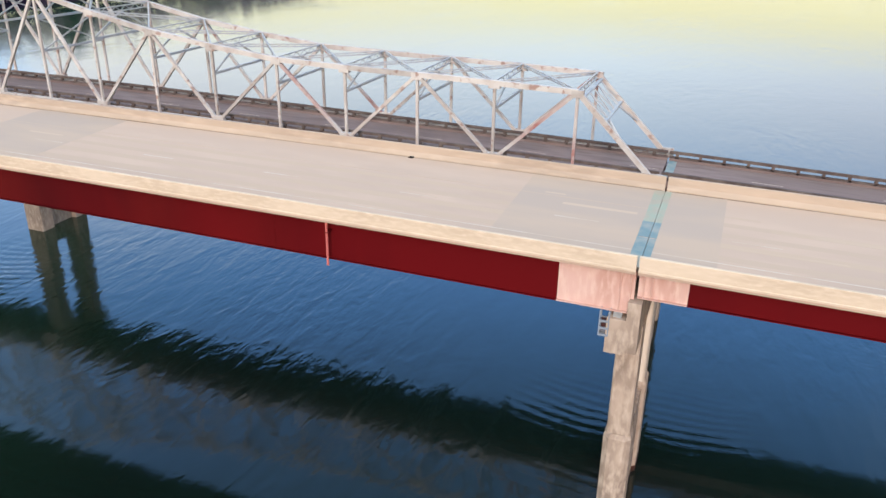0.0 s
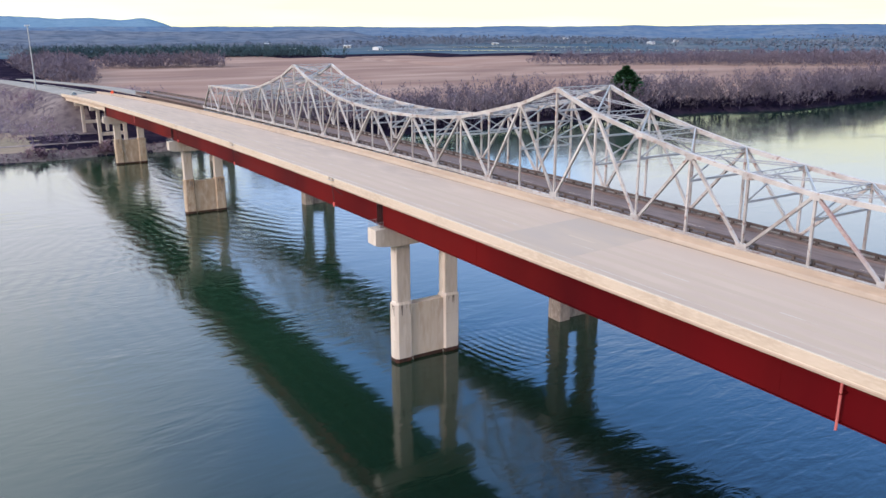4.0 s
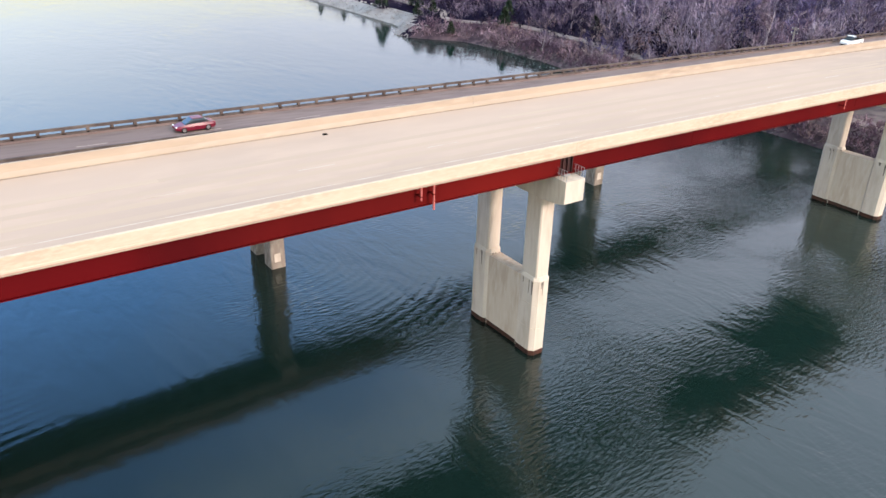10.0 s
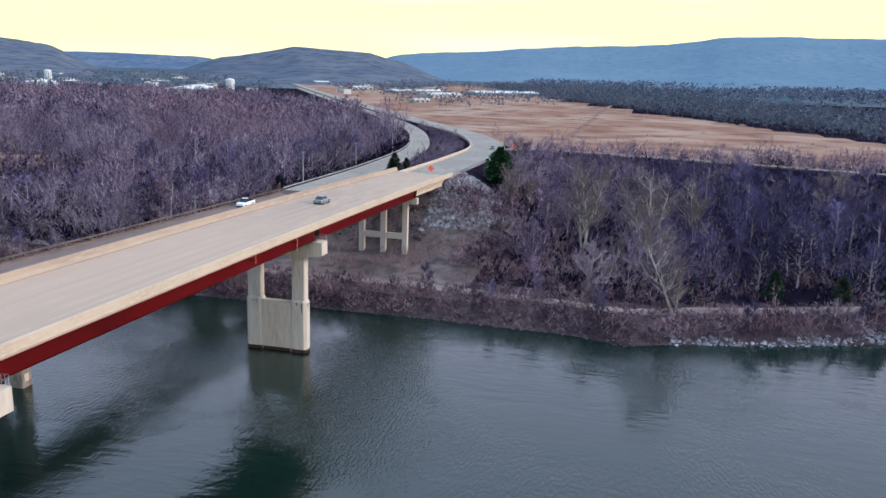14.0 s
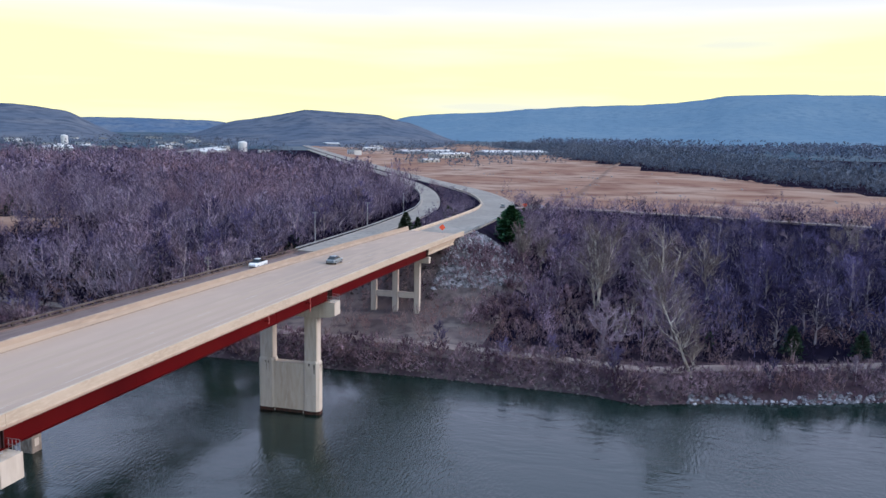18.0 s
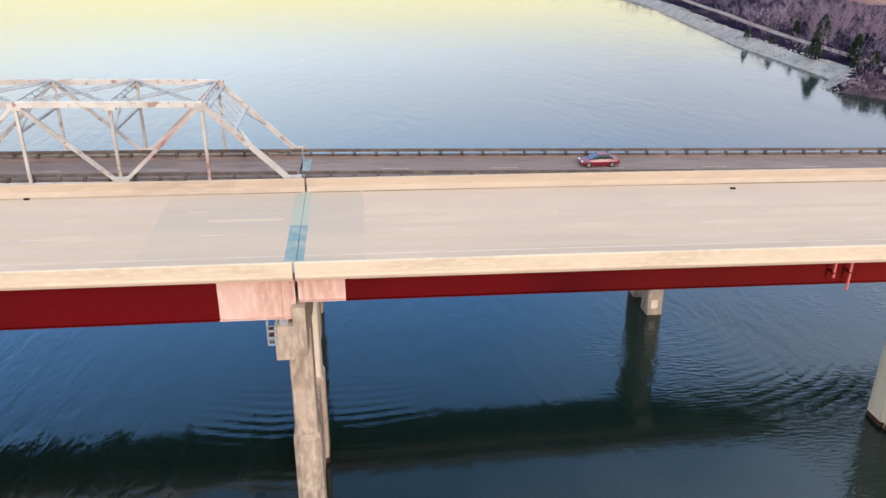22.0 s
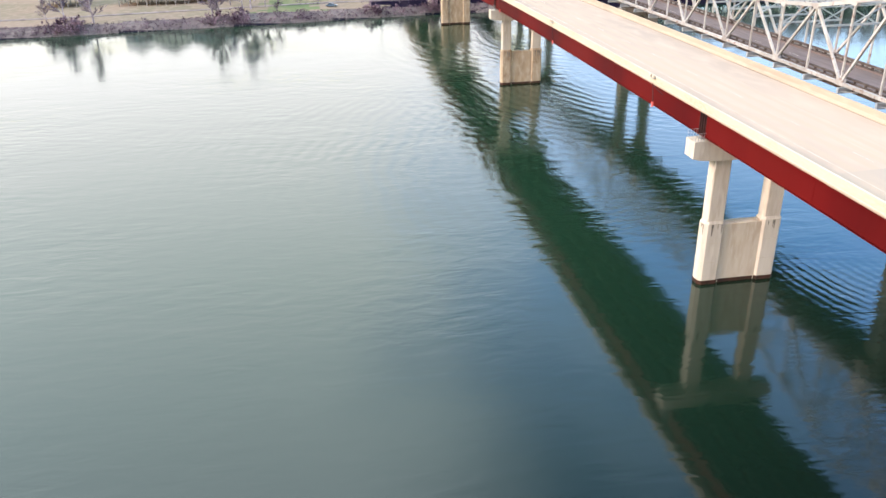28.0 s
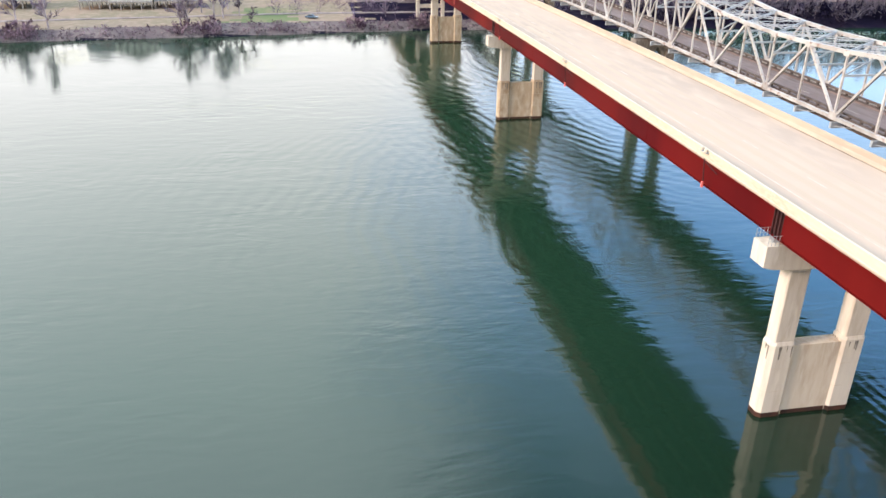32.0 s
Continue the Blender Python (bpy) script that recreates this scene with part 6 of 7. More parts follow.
for px_w, py_w, rx_w, ry_w, yaw_w in ((-1330, 870, 150, 14, 52), (-1500, 1080, 190, 20, 50), (-1420, 760, 80, 9, 55), (-1180, 1120, 110, 12, 48), (-1010, 1240, 90, 10, 40)):
    mb = MB()
    zp = max(hz(px_w + dx, py_w + dy) for dx in (-90, 0, 90) for dy in (-90, 0, 90)) + 0.25
    ca, sa = math.cos(radians(yaw_w)), math.sin(radians(yaw_w))
    ringp = []
    for k in range(40):
        a = k / 40 * 2 * math.pi
        q = 1 + 0.18 * math.sin(3 * a + px_w) + 0.1 * math.sin(7 * a)
        u, v = rx_w * q * math.cos(a), ry_w * q * math.sin(a)
        ringp.append((px_w + u * ca - v * sa, py_w + u * sa + v * ca, zp))
    mb.add(ringp, [tuple(range(40))])
    tagged(part("water_pond", mb, M_WATER), "shallow flooded strip in the far fields", "pond", kind="structure")


def west_tufts(p):
    """Brush in clumps: tall thickets, low grass between them."""
    p[:, 3] *= 0.6 + 1.5 * np.clip(np.sin(p[:, 1] / 6.1 + 1.0) * np.sin(p[:, 1] / 15.7 + 0.4) + 0.25 * np.sin(p[:, 1] / 1.9), 0, 1)
    return p


woods("town_woods", scatter(0, 900, 2300, 60, 1500, 9, 15, 8, lambda x, y: (np.abs(y - road_y(x)) > 60) & (np.sin(x / 90) + np.sin(y / 70 + x / 200) > -0.6), 32), 26, 0.9, M_TWIGH, "scattered trees between the town buildings", 8, low=0.0, spread=0.8, twig=0.2)
woods("west_river_woods", scatter(0, -420, -230, 70, 900, 14, 21, 9, lambda x, y: (bank_l(y) - x > 2) & (bank_l(y) - x < 32), 6.6), 300, 0.12, M_TWIGW, "leafless riverside wood on the west bank", 9, low=0.1, spread=0.42, twig=0.085)
# shade-coloured brush added below the west riverside wood
woods("west_undergrowth", scatter(0, -420, -230, 70, 900, 4, 8, 24, lambda x, y: (bank_l(y) - x > -0.5) & (bank_l(y) - x < 14), 5), 34, 0.8, M_UNDERSHADE, "undergrowth along the west bank, coloured dark for the shade there", 24, low=0.0, spread=0.7, cat="undergrowth", twig=0.3)
woods("west_scrub", west_tufts(scatter(0, -400, -290, -260, 60, 0.8, 2.0, 10, lambda x, y: (bank_l(y) - x > 0.3) & (bank_l(y) - x < 7), 1.6)), 54, 0.75, M_BRUSH, "brown brush along the west waterline", 10, low=0.0, spread=0.6, cat="brush", twig=0.3)
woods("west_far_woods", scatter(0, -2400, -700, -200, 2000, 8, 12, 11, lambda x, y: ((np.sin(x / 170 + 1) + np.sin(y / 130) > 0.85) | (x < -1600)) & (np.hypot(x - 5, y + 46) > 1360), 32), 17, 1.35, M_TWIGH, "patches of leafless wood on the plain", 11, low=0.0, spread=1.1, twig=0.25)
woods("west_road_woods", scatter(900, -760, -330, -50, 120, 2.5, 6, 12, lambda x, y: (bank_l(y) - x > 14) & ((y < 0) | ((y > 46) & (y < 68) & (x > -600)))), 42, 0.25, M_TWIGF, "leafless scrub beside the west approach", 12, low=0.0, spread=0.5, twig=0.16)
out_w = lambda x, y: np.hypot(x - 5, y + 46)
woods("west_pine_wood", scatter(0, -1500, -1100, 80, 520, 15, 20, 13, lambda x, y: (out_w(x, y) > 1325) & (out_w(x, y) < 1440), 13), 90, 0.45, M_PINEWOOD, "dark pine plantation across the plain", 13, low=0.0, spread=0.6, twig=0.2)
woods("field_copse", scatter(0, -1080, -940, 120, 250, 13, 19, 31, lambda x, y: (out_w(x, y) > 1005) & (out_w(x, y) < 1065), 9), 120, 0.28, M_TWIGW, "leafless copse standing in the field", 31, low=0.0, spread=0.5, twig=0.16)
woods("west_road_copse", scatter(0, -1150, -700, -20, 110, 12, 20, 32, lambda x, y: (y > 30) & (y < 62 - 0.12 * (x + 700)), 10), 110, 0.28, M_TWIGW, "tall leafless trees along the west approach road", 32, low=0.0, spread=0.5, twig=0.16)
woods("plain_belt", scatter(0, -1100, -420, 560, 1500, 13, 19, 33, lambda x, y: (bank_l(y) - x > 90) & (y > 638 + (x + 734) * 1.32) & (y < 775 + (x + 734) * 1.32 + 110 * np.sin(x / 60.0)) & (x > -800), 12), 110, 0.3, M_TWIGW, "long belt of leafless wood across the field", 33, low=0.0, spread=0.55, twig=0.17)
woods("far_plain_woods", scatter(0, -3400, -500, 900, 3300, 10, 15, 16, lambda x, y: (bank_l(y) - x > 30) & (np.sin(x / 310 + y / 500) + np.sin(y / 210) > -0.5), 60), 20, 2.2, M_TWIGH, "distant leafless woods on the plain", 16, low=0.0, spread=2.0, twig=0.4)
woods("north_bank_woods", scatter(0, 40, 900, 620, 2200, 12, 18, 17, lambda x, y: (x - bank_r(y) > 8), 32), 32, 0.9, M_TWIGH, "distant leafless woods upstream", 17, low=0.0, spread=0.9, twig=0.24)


# ---- riprap ----
def rocks(name, pts, material, label, seed):
    """Angular stones, one mesh of loose pieces. pts: x, y, z, size."""
    rg = random.Random(seed)
    mb = MB()
    for x, y, z, s in pts:
        vs = []
        for i in range(6):
            a = i * 1.047 + rg.uniform(-0.3, 0.3)
            r = s * rg.uniform(0.6, 1.1)
            vs.append((x + r * math.cos(a), y + r * math.sin(a), z + s * rg.uniform(-0.3, 0.15)))
        for i in range(3):
            a = i * 2.094 + rg.uniform(-0.5, 0.5)
            r = s * rg.uniform(0.25, 0.6)
            vs.append((x + r * math.cos(a), y + r * math.sin(a), z + s * rg.uniform(0.35, 0.75)))
        mb.add(vs, [(0, 1, 6), (1, 2, 6), (2, 7, 6), (2, 3, 7), (3, 4, 7), (4, 8, 7), (4, 5, 8), (5, 0, 8), (0, 6, 8), (6, 7, 8)])
    return tagged(part(name, mb, material), label, "stones", kind="stuff")


def rock_pts(n, x0, x1, y0, y1, s0, s1, seed, keep):
    rg = np.random.RandomState(seed)
    x, y = rg.uniform(x0, x1, n * 14), rg.uniform(y0, y1, n * 14)
    k = keep(x, y)
    x, y = x[k][:n], y[k][:n]
    return np.stack([x, y, height(x, y), rg.uniform(s0, s1, len(x))], 1).tolist()


rocks("slope_riprap", rock_pts(2600, 176, 222, -22, 2, 0.3, 0.9, 1, lambda x, y: (near_line(ROAD_R[:2], x, y)[0] > 8) & (near_line(ROAD_R[:2], x, y)[0] < 25)), M_ROCK, "grey broken stone on the abutment slope", 1)
rocks("bridge_end_riprap", rock_pts(700, 176, 206, 0, 30, 0.25, 0.7, 5, lambda x, y: x > 178), M_ROCKD, "dark broken stone under the bridge end", 5)
rocks("bank_riprap", rock_pts(650, 138, 175, -130, -55, 0.2, 0.65, 2, lambda x, y: (x - bank_r(y) > -0.5) & (x - bank_r(y) < 3.5) & (x - bank_r(y) < 1.0 + 2.2 * np.abs(np.sin(y / 11.0) * np.sin(y / 4.3 + 1)))), M_ROCK, "pale stones at the waterline", 2)
rocks("dark_bank_stones", rock_pts(1500, 132, 150, -60, 130, 0.2, 0.5, 3, lambda x, y: (x - bank_r(y) > -0.6) & (x - bank_r(y) < 4)), M_ROCKD, "dark stones at the waterline", 3)
rocks("levee_riprap", rock_pts(5200, 60, 300, 148, 620, 0.3, 0.55, 4, lambda x, y: (x - bank_r(y) > -0.6) & (x - bank_r(y) < 6.5)), M_ROCKL, "pale grey stone facing on the upstream bank", 4)
rocks("west_bank_stones", rock_pts(1200, -325, -296, -260, 60, 0.2, 0.55, 6, lambda x, y: (bank_l(y) - x > -0.6) & (bank_l(y) - x < 3)), M_ROCKD, "dark stones along the west waterline", 6)


# ---- vehicles ----
def car(name, x, y, z, yaw, paint, label, L=4.5, w=1.8, h=1.42, kind="sedan"):
    """A car: shaped body, glasshouse, wheels, lamps; x is its middle, yaw its heading."""
    t = thing(name, label, "car" if kind != "pickup" else "pickup", "vehicles")
    t.matrix_basis = pose(x, y, z, 0, 0, yaw)
    a, b = L / 2, w / 2

    def loft(rows, nm, m, lab=""):
        mb = MB()
        n = len(rows[0])
        for r in rows:
            mb.v.extend(r)
        for k in range(len(rows) - 1):
            for i in range(n):
                j = (i + 1) % n
                mb.f.append((k * n + i, k * n + j, (k + 1) * n + j, (k + 1) * n + i))
        mb.f += [tuple(range(n)), tuple((len(rows) - 1) * n + i for i in range(n))]
        mb.mi = [0] * len(mb.f)
        me = mb.mesh(nm, m)
        fixnormals(me)
        return part(nm, me, None, t, lab)

    def ring(x, hw, z0, z1, in_=0.12):
        return [(x, -hw, z0), (x, hw, z0), (x, hw, z0 + (z1 - z0) * 0.6), (x, hw - in_, z1), (x, -hw + in_, z1), (x, -hw, z0 + (z1 - z0) * 0.6)]
    if kind == "pickup":
        loft([ring(-a, b * 0.96, 0.45, 1.05, 0.05), ring(-a + 0.1, b, 0.32, 1.08, 0.05), ring(0.9, b, 0.3, 1.08, 0.1), ring(a - 0.3, b * 0.97, 0.32, 1.0), ring(a, b * 0.85, 0.45, 0.85)], "body", paint)
        loft([ring(-0.35, b * 0.9, 1.06, 1.1, 0.1), ring(-0.2, b * 0.85, 1.08, 1.75, 0.16), ring(0.7, b * 0.85, 1.08, 1.78, 0.16), ring(1.45, b * 0.9, 1.02, 1.1, 0.1)], "cab", M_GLASS, "dark tinted cab glass")
        mb = MB()
        mb.box(-0.2, 0.75, -b * 0.7, b * 0.7, 1.77, 1.82)
        part("roof", mb, paint, t)
        mb = MB()
        mb.box(-a + 0.12, -0.45, -b * 0.82, b * 0.82, 1.085, 1.10)
        part("bed", mb, M_BLACK, t)
    else:
        zb = h * 0.62
        loft([ring(-a, b * 0.86, 0.4, zb - 0.12), ring(-a + 0.25, b * 0.97, 0.28, zb), ring(-0.9, b, 0.24, zb + 0.03), ring(0.8, b, 0.24, zb + 0.01), ring(a - 0.5, b * 0.95, 0.26, zb - 0.12), ring(a, b * 0.8, 0.4, zb - 0.25)], "body", paint)
        loft([ring(-a + 0.55, b * 0.8, zb - 0.04, zb + 0.02), ring(-0.95, b * 0.76, zb, h - 0.04, 0.14), ring(0.25, b * 0.76, zb, h - 0.02, 0.14), ring(1.15, b * 0.82, zb - 0.04, zb + 0.02)], "glasshouse", M_GLASS, "dark tinted windows")
        mb = MB()
        mb.hexa([(-0.95, -b * 0.62, h - 0.05), (0.3, -b * 0.62, h - 0.03), (0.3, b * 0.62, h - 0.03), (-0.95, b * 0.62, h - 0.05), (-0.9, -b * 0.58, h), (0.2, -b * 0.58, h + 0.01), (0.2, b * 0.58, h + 0.01), (-0.9, b * 0.58, h)])
        part("roof", mb, paint, t)
    for wx in (-a * 0.6, a * 0.62):
        for s in (-1, 1):
            mb = MB()
            mb.tube((wx, s * (b - 0.2), 0.32), (wx, s * (b + 0.015), 0.32), 0.32, 0.32, 14)
            wh = part("wheel", mb, M_TIRE, t)
            mb = MB()
            mb.tube((wx, s * (b + 0.012), 0.32), (wx, s * (b + 0.03), 0.32), 0.2, 0.19, 10)
            part("rim", mb, M_RIM, wh)
    for s in (-1, 1):
        mb = MB()
        mb.box(a - 0.16, a - 0.02, s * b * 0.62 - 0.16, s * b * 0.62 + 0.16, h * 0.42, h * 0.5)
        part("headlight", mb, M_HEAD, t)
        mb = MB()
        mb.box(-a - 0.0, -a + 0.1, s * b * 0.64 - 0.15, s * b * 0.64 + 0.15, h * 0.45, h * 0.54)
        part("tail_light", mb, M_LAMP, t)
    return t


car("red_car", 31.3, 37.6, zo(31.3) + 0.01, 180, M_CARRED, "dark red hatchback on the old bridge approach", L=4.4)
car("silver_car", 140.0, 9.0, zdeck(140.0, 9.0) + 0.01, 0, M_CARGREY, "silver-grey sedan on the new bridge")
car("white_pickup", 165.0, 37.8, zo(165) + 0.01, 180, M_CARWHITE, "white pickup truck on the old bridge approach", L=5.6, w=1.95, kind="pickup")
car("dark_car", -392.0, 4.6, zdeck(-392, 4.6) + 0.01, 0, M_CARBLUE, "dark sedan at the west bridge end")
car("dark_car", -384.0, 34.8, zo(-384) + 0.01, 180, M_CARGREY, "grey car on the west approach road")
car("blue_car", -325.4, -35.3, hz(-325.4, -35.3) + 0.02, 70, M_CARBLUE, "blue car parked on the west bank lawn")
car("dark_car", 316, 9.5, 15.7, 8, M_CARGREY, "distant dark car on the curving road")

# ---- navigation lights and pipes on the parapet ----
for x in (-99.7, -146.0, -189.0):
    t = thing("navigation_light", "white channel marker light bracketed to the parapet", "marker light", "bridge lights")
    for dx in (-0.55, 0.35):
        mb = MB()
        mb.tube((x + dx, -0.28, zt(x) - 0.22), (x + dx, -0.28, zt(x) + 0.08), 0.2, 0.17, 10)
        mb.tube((x + dx, -0.28, zt(x) + 0.08), (x + dx, -0.28, zt(x) + 0.2), 0.17, 0.06, 10)
        part("lamp", mb, M_BARR, t)
    mb = MB()
    mb.box(x - 0.85, x + 0.65, -0.42, 0.06, zt(x) - 0.3, zt(x) - 0.22)
    part("bracket", mb, M_STEEL, t)
    mb = MB()
    mb.tube((x - 0.1, -0.05, zt(x) - 1.0), (x - 0.1, 0.2, zt(x) - 3.6), 0.06, 0.06, 6)
    part("conduit", mb, M_DARK, t)
    mb = MB()
    mb.beam((x - 0.1, 0.1, zt(x) - 1.4), (x + 1.2, 0.9, zt(x) - 2.4), 0.07, 0.07)
    part("brace", mb, M_DARK, t)
    mb = MB()
    mb.box(x - 0.24, x + 0.04, 0.05, 0.25, zt(x) - 4.25, zt(x) - 3.6)
    part("red_lamp_box", mb, M_REDMK, t, "small red lamp hanging on a chain")

# ---- road signs ----
def sign(x, y, z, s=1.2):
    t = thing("road_work_sign", "orange diamond road-work sign on a stand", "road sign", "road-work signs")
    mb = MB()
    mb.tube((x, y, z), (x, y, z + 1.3), 0.04, 0.04, 6)
    part("stand", mb, M_STEEL, t)
    mb = MB()
    r = s * 0.72
    mb.add([(x, y, z + 1.0), (x, y - r, z + 1.0 + r), (x, y, z + 1.0 + 2 * r), (x, y + r, z + 1.0 + r)] + [(x + 0.03, y, z + 1.0), (x + 0.03, y - r, z + 1.0 + r), (x + 0.03, y, z + 1.0 + 2 * r), (x + 0.03, y + r, z + 1.0 + r)],
           [(0, 1, 2, 3), (7, 6, 5, 4), (0, 4, 5, 1), (1, 5, 6, 2), (2, 6, 7, 3), (3, 7, 4, 0)])
    part("panel", mb, M_ORANGE, t)


sign(203, 4.9, zdeck(203, 4.9))
sign(322.5, 1.5, hz(322.5, 1.5), 1.5)
sign(-349, 13.5, zdeck(-349, 13.5), 1.1)
for x, y in ((330, 0.5), (334, -3)):
    mb = MB()
    mb.box(x - 0.05, x + 0.05, y - 1.2, y + 1.2, 0.3 + hz(x, y), 1.5 + hz(x, y))
    mb.box(x - 0.06, x + 0.06, y - 0.06, y + 0.06, hz(x, y) - 0.2, 0.3 + hz(x, y))
    tagged(part("roadside_board", mb, M_WHITEB), "small white roadside board by the side road", "sign")

# ---- poles ----
def pole(x, y, top, label, arms=1, mat_=None, r=0.14):
    t = thing("utility_pole", label, "utility pole", "poles along the old road")
    mb = MB()
    mb.tube((x, y, hz(x, y) - 0.5), (x, y, top), r * 1.25, r * 0.8, 8)
    part("pole", mb, mat_ or M_WOODPOLE, t)
    for k in range(arms):
        mb = MB()
        mb.beam((x, y - 0.75, top - 0.4 - 0.9 * k), (x, y + 0.75, top - 0.4 - 0.9 * k), 0.12, 0.14)
        arm = part("crossarm", mb, mat_ or M_WOODPOLE, t)
        for dy in (-0.68, 0.0, 0.68):
            mb = MB()
            mb.tube((x, y + dy, top - 0.34 - 0.9 * k), (x, y + dy, top - 0.1 - 0.9 * k), 0.06, 0.04, 6)
            part("insulator", mb, M_WHITEB, arm)


pole(156, 45, 17.6, "grey utility pole with crossarms behind the old bridge", 2)
pole(210.6, 44, 22.5, "pale utility pole beside the old road", 1, M_STEEL)
pole(254.8, 44.5, 21.5, "pale utility pole beside the old road", 1, M_STEEL)
pole(314, 50.5, 20.3, "pale utility pole beside the old road", 0, M_STEEL)
pole(362, 64, 22.0, "pale street-lamp pole on the road bend", 0, M_STEEL, 0.12)
pole(372, 68, 21.5, "pale street-lamp pole on the road bend", 0, M_STEEL, 0.12)
mast = thing("light_mast", "tall slim high-mast light beside the west approach", "light mast")
mb = MB()
mb.tube((-495, -1.5, hz(-495, -1.5) - 0.5), (-495, -1.5, 49), 0.42, 0.2, 10)
part("pole", mb, M_STEEL, mast)
mb = MB()
mb.tube((-495, -1.5, 48.6), (-495, -1.5, 48.9), 1.1, 1.1, 12)
part("lamp_ring", mb, M_STEEL, mast)
for k in range(6):
    a = k * 1.047
    mb = MB()
    mb.tube((-495 + 1.2 * math.cos(a), -1.5 + 1.2 * math.sin(a), 48.3), (-495 + 1.2 * math.cos(a), -1.5 + 1.2 * math.sin(a), 48.9), 0.4, 0.2, 8)
    part("lamp", mb, M_WHITEB, mast)


# ---- houses on the west bank ----
def house(x, y0, y1, wall, label, floor=6.6, eave=12.2, depth=11):
    """A two-storey block on stilts, its front towards the river (+X)."""
    t = thing("riverside_house", label, "house", "houses on stilts")
    zg = hz(x, (y0 + y1) / 2)
    mb = MB()
    mb.box(x - depth, x, y0, y1, floor, eave)
    part("wall", mb, wall, t)
    mb = MB()
    ym = (y0 + y1) / 2
    mb.add([(x + 0.6, y0 - 0.5, eave), (x + 0.6, y1 + 0.5, eave), (x - depth - 0.6, y1 + 0.5, eave), (x - depth - 0.6, y0 - 0.5, eave), (x + 0.6, ym, eave + 3.4), (x - depth - 0.6, ym, eave + 3.4)],
           [(0, 1, 4), (1, 2, 5, 4), (2, 3, 5), (3, 0, 4, 5), (3, 2, 1, 0)])
    part("roof", mb, M_ROOF, t)
    mb = MB()
    mb.box(x - depth - 0.1, x + 1.8, y0 - 0.1, y1 + 0.1, floor - 0.35, floor)
    part("floor_deck", mb, M_WOODPOLE, t)
    n = max(3, int((y1 - y0) / 2.6))
    for k in range(n):
        for dx in (1.4, -3.5, -depth + 0.3):
            mb = MB()
            yy = y0 + 0.3 + (y1 - y0 - 0.6) * k / (n - 1)
            mb.box(x + dx - 0.16, x + dx + 0.16, yy - 0.16, yy + 0.16, zg - 1.0, floor - 0.3)
            part("stilt", mb, M_WOODPOLE, t)
    nw = max(2, int((y1 - y0) / 2.2))
    for row in (0, 1):
        for k in range(nw):
            yy = y0 + (y1 - y0) * (k + 0.5) / nw
            z0 = floor + 0.8 + row * 2.8
            mb = MB()
            mb.box(x - 0.02, x + 0.05, yy - 0.62, yy + 0.62, z0 - 0.1, z0 + 1.6)
            wf = part("window", mb, M_WHITEB, t, "white framed window")
            for s in (-0.28, 0.28):
                mb = MB()
                mb.box(x + 0.04, x + 0.065, yy + s - 0.24, yy + s + 0.24, z0, z0 + 1.5)
                part("pane", mb, M_GLASS, wf)
    for k in range(int((y1 - y0) / 1.6) + 1):
        mb = MB()
        yy = min(y0 + k * 1.6, y1)
        mb.box(x + 1.7, x + 1.78, yy - 0.04, yy + 0.04, floor, floor + 1.0)
        part("rail_post", mb, M_WHITEB, t)
    mb = MB()
    mb.box(x + 1.68, x + 1.8, y0, y1, floor + 1.0, floor + 1.08)
    part("handrail", mb, M_WHITEB, t)


house(-349, -119.5, -108.5, M_WALLG, "grey-sided house on timber stilts by the river")
house(-346, -108.2, -93, M_WALL, "cream-sided house on timber stilts by the river")
house(-348, -92.5, -77, M_WALLG, "blue-grey sided house on timber stilts by the river")
house(-352, -150, -136, M_WALL, "pale cream house on timber stilts further downstream")
rng = random.Random(77)
for x, y, h in ((-314, -122, 17), (-322, -134, 14), (-312, -79.5, 12), (-313.5, -77, 15), (-326, -69.5, 16), (-327, -66.5, 18), (-330, -61, 13), (-316, -56, 7), (-338, -75, 14), (-345, -66, 15), (-326, -20, 6), (-330, -8, 6), (-321, -140, 9), (-360, -50, 10), (-365, -30, 9)):
    put_tree(x, y, h)

# ---- town and far buildings ----
def block(x, y, lx, ly, h, m, yaw, label, cat="building", roof=None):
    t = thing("far_building", label, cat, "far buildings")
    t.matrix_basis = pose(x, y, hz(x, y) - 0.3, 0, 0, yaw)
    mb = MB()
    mb.box(-lx / 2, lx / 2, -ly / 2, ly / 2, 0, h)
    part("wall", mb, m, t)
    mb = MB()
    mb.add([(-lx / 2 - 0.4, -ly / 2 - 0.4, h), (lx / 2 + 0.4, -ly / 2 - 0.4, h), (lx / 2 + 0.4, ly / 2 + 0.4, h), (-lx / 2 - 0.4, ly / 2 + 0.4, h), (-lx / 2 - 0.4, 0, h + ly * 0.09), (lx / 2 + 0.4, 0, h + ly * 0.09)],
           [(0, 1, 5, 4), (2, 3, 4, 5), (1, 2, 5), (3, 0, 4), (3, 2, 1, 0)])
    part("roof", mb, roof or M_WHITEB, t)
    n = max(2, int(lx / 9))
    for k in range(n):
        xx = -lx / 2 + lx * (k + 0.5) / n
        for s in (-1, 1):
            mb = MB()
            mb.box(xx - 1.6, xx + 1.6, s * ly / 2 - 0.12, s * ly / 2 + 0.12, 0.4, h * 0.62)
            part("bay_door", mb, M_GLASS, t)
    return t


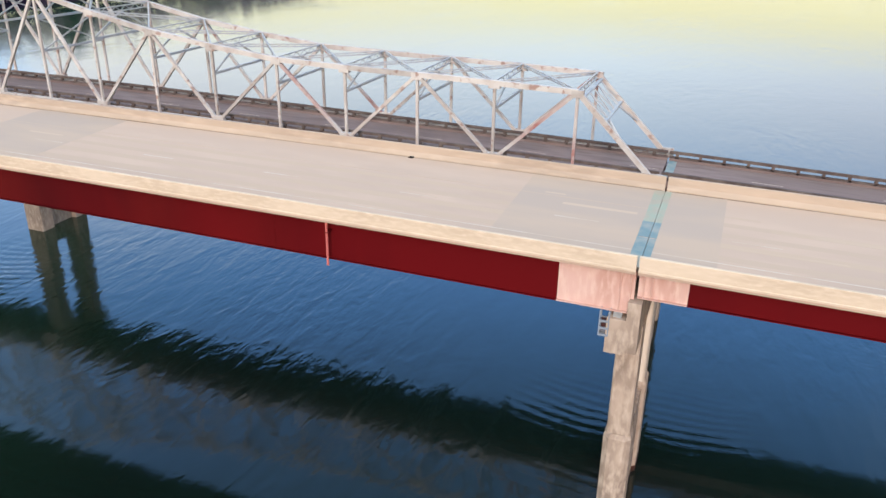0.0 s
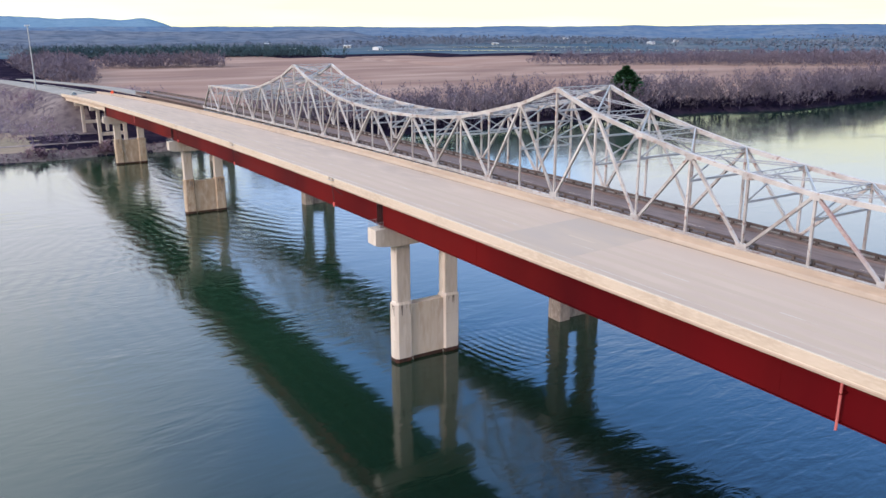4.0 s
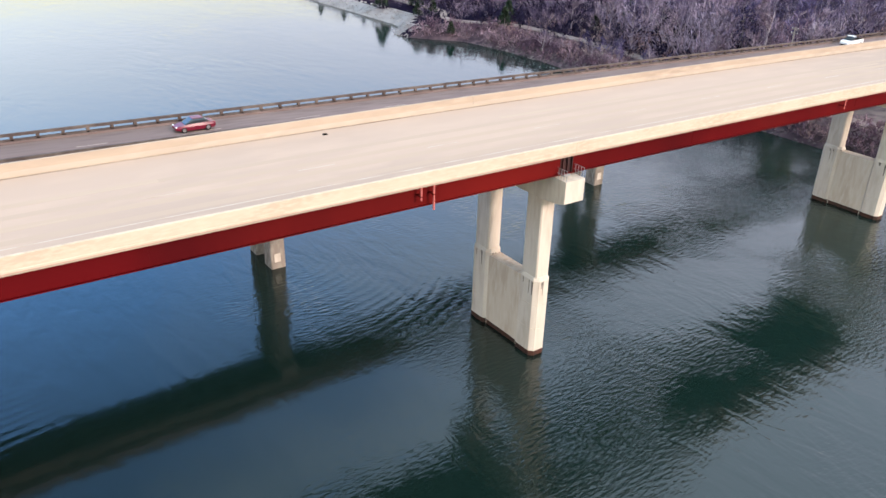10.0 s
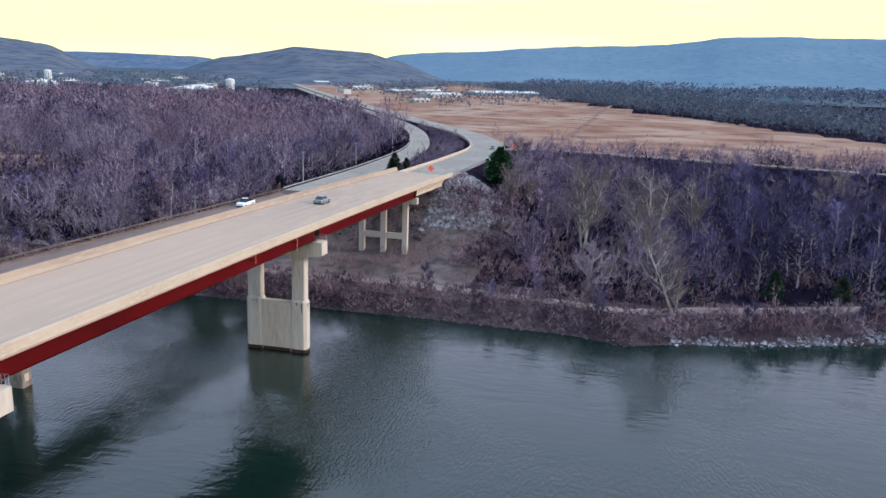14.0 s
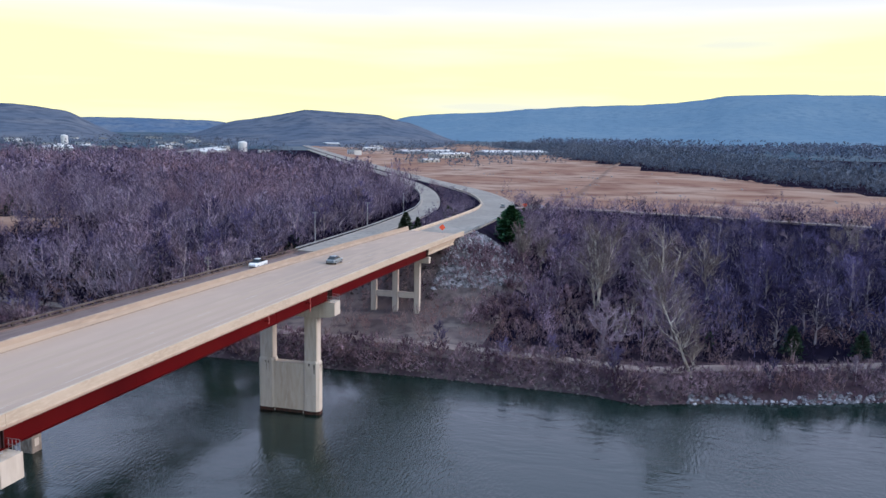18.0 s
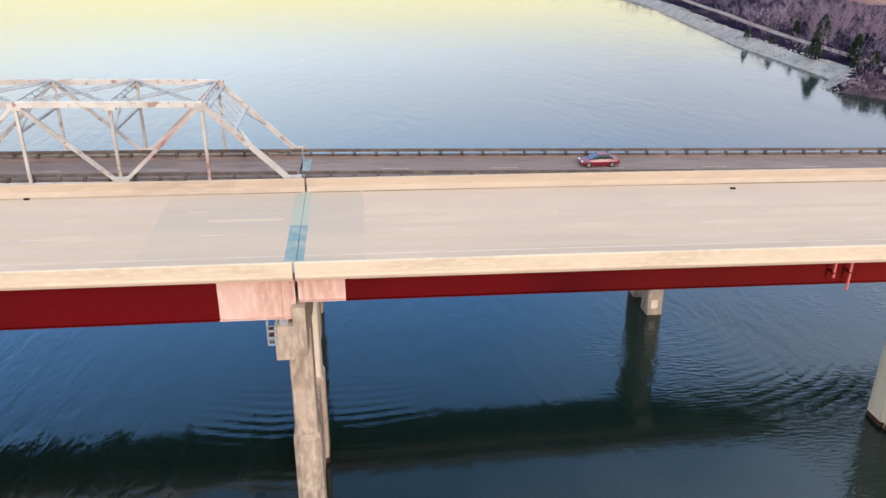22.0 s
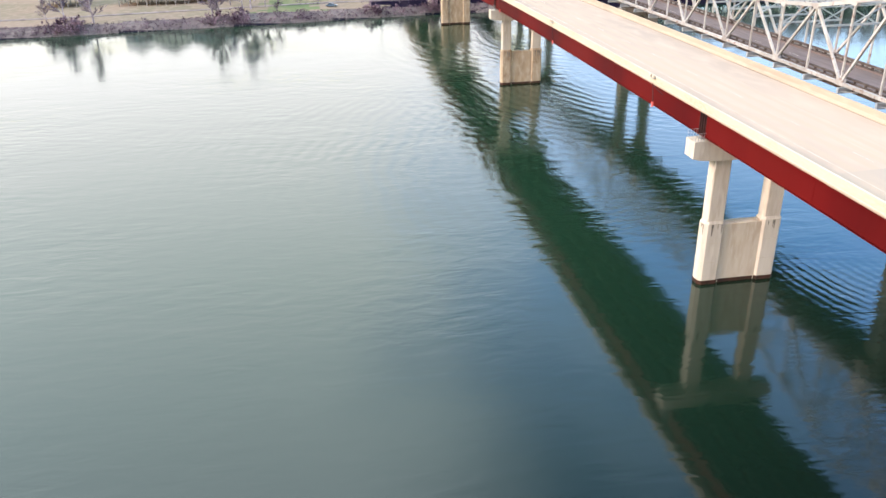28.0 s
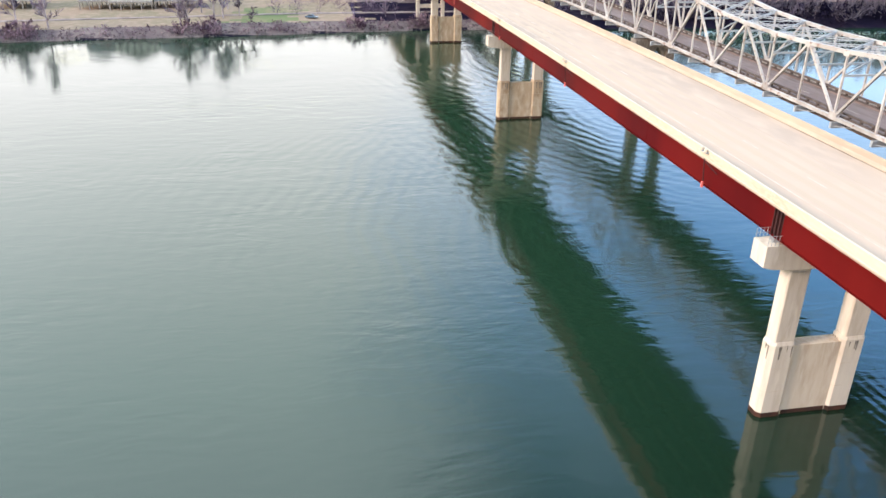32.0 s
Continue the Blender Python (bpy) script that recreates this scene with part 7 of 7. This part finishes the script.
block(1390, 190, 140, 36, 5, M_WALLG, -40, "long white warehouse with loading bays")
block(1340, 335, 110, 30, 4.5, M_WALLG, -35, "long grey warehouse by the highway")
block(1180, 250, 70, 22, 6, M_WALL, -30, "low tan commercial building")
block(1010, 235, 30, 12, 4, M_WALL, -25, "low white roadside building")
block(1000, 560, 150, 40, 7, M_WALL, 20, "long cream school building beyond the wood")
block(950, 760, 140, 40, 8, M_WHITEB, 40, "long white building beyond the wood")
rt = random.Random(9)
for k in range(46):
    a, r = rt.uniform(18, 46), rt.uniform(1250, 2300)
    x, y = r * math.cos(radians(a)), r * math.sin(radians(a)) - 46
    if abs(y - float(road_y(x))) < 22:
        continue
    block(x, y, rt.uniform(14, 40), rt.uniform(10, 20), rt.uniform(4, 8), rt.choice([M_WHITEB, M_WALL, M_WALLG]), rt.uniform(0, 180), "small pale town building among trees", roof=rt.choice([M_WHITEB, M_ROOF, M_ROOF]))
for k in range(12):
    x, y = rt.uniform(-2300, -1500), rt.uniform(500, 1900)
    block(x, y, rt.uniform(14, 40), rt.uniform(8, 16), rt.uniform(4, 7), rt.choice([M_WHITEB, M_WALL]), rt.uniform(0, 180), "far pale farm building on the plain")
for x, y, zt_, r in ((1182, 600, 24, 7), (1197, 956, 28, 6)):
    t = thing("water_tank", "white cylindrical water tank above the trees", "water tank", "water tanks")
    mb = MB()
    mb.tube((x, y, hz(x, y) - 0.5), (x, y, zt_ - 3), r, r, 24)
    part("shell", mb, M_WHITEB, t)
    mb = MB()
    mb.tube((x, y, zt_ - 3), (x, y, zt_ - 1), r, r * 0.75, 24)
    mb.tube((x, y, zt_ - 1), (x, y, zt_), r * 0.75, r * 0.15, 24)
    part("dome", mb, M_WHITEB, t)
# rubble and pale scrapes on the cleared field
rocks("field_rubble", rock_pts(90, 520, 900, -160, 160, 0.5, 1.5, 21, lambda x, y: (y < road_y(x) - 25) & (np.sin(x / 23) * np.cos(y / 17) > 0.55)), M_ROCKL, "heaps of pale rubble on the cleared field", 21)
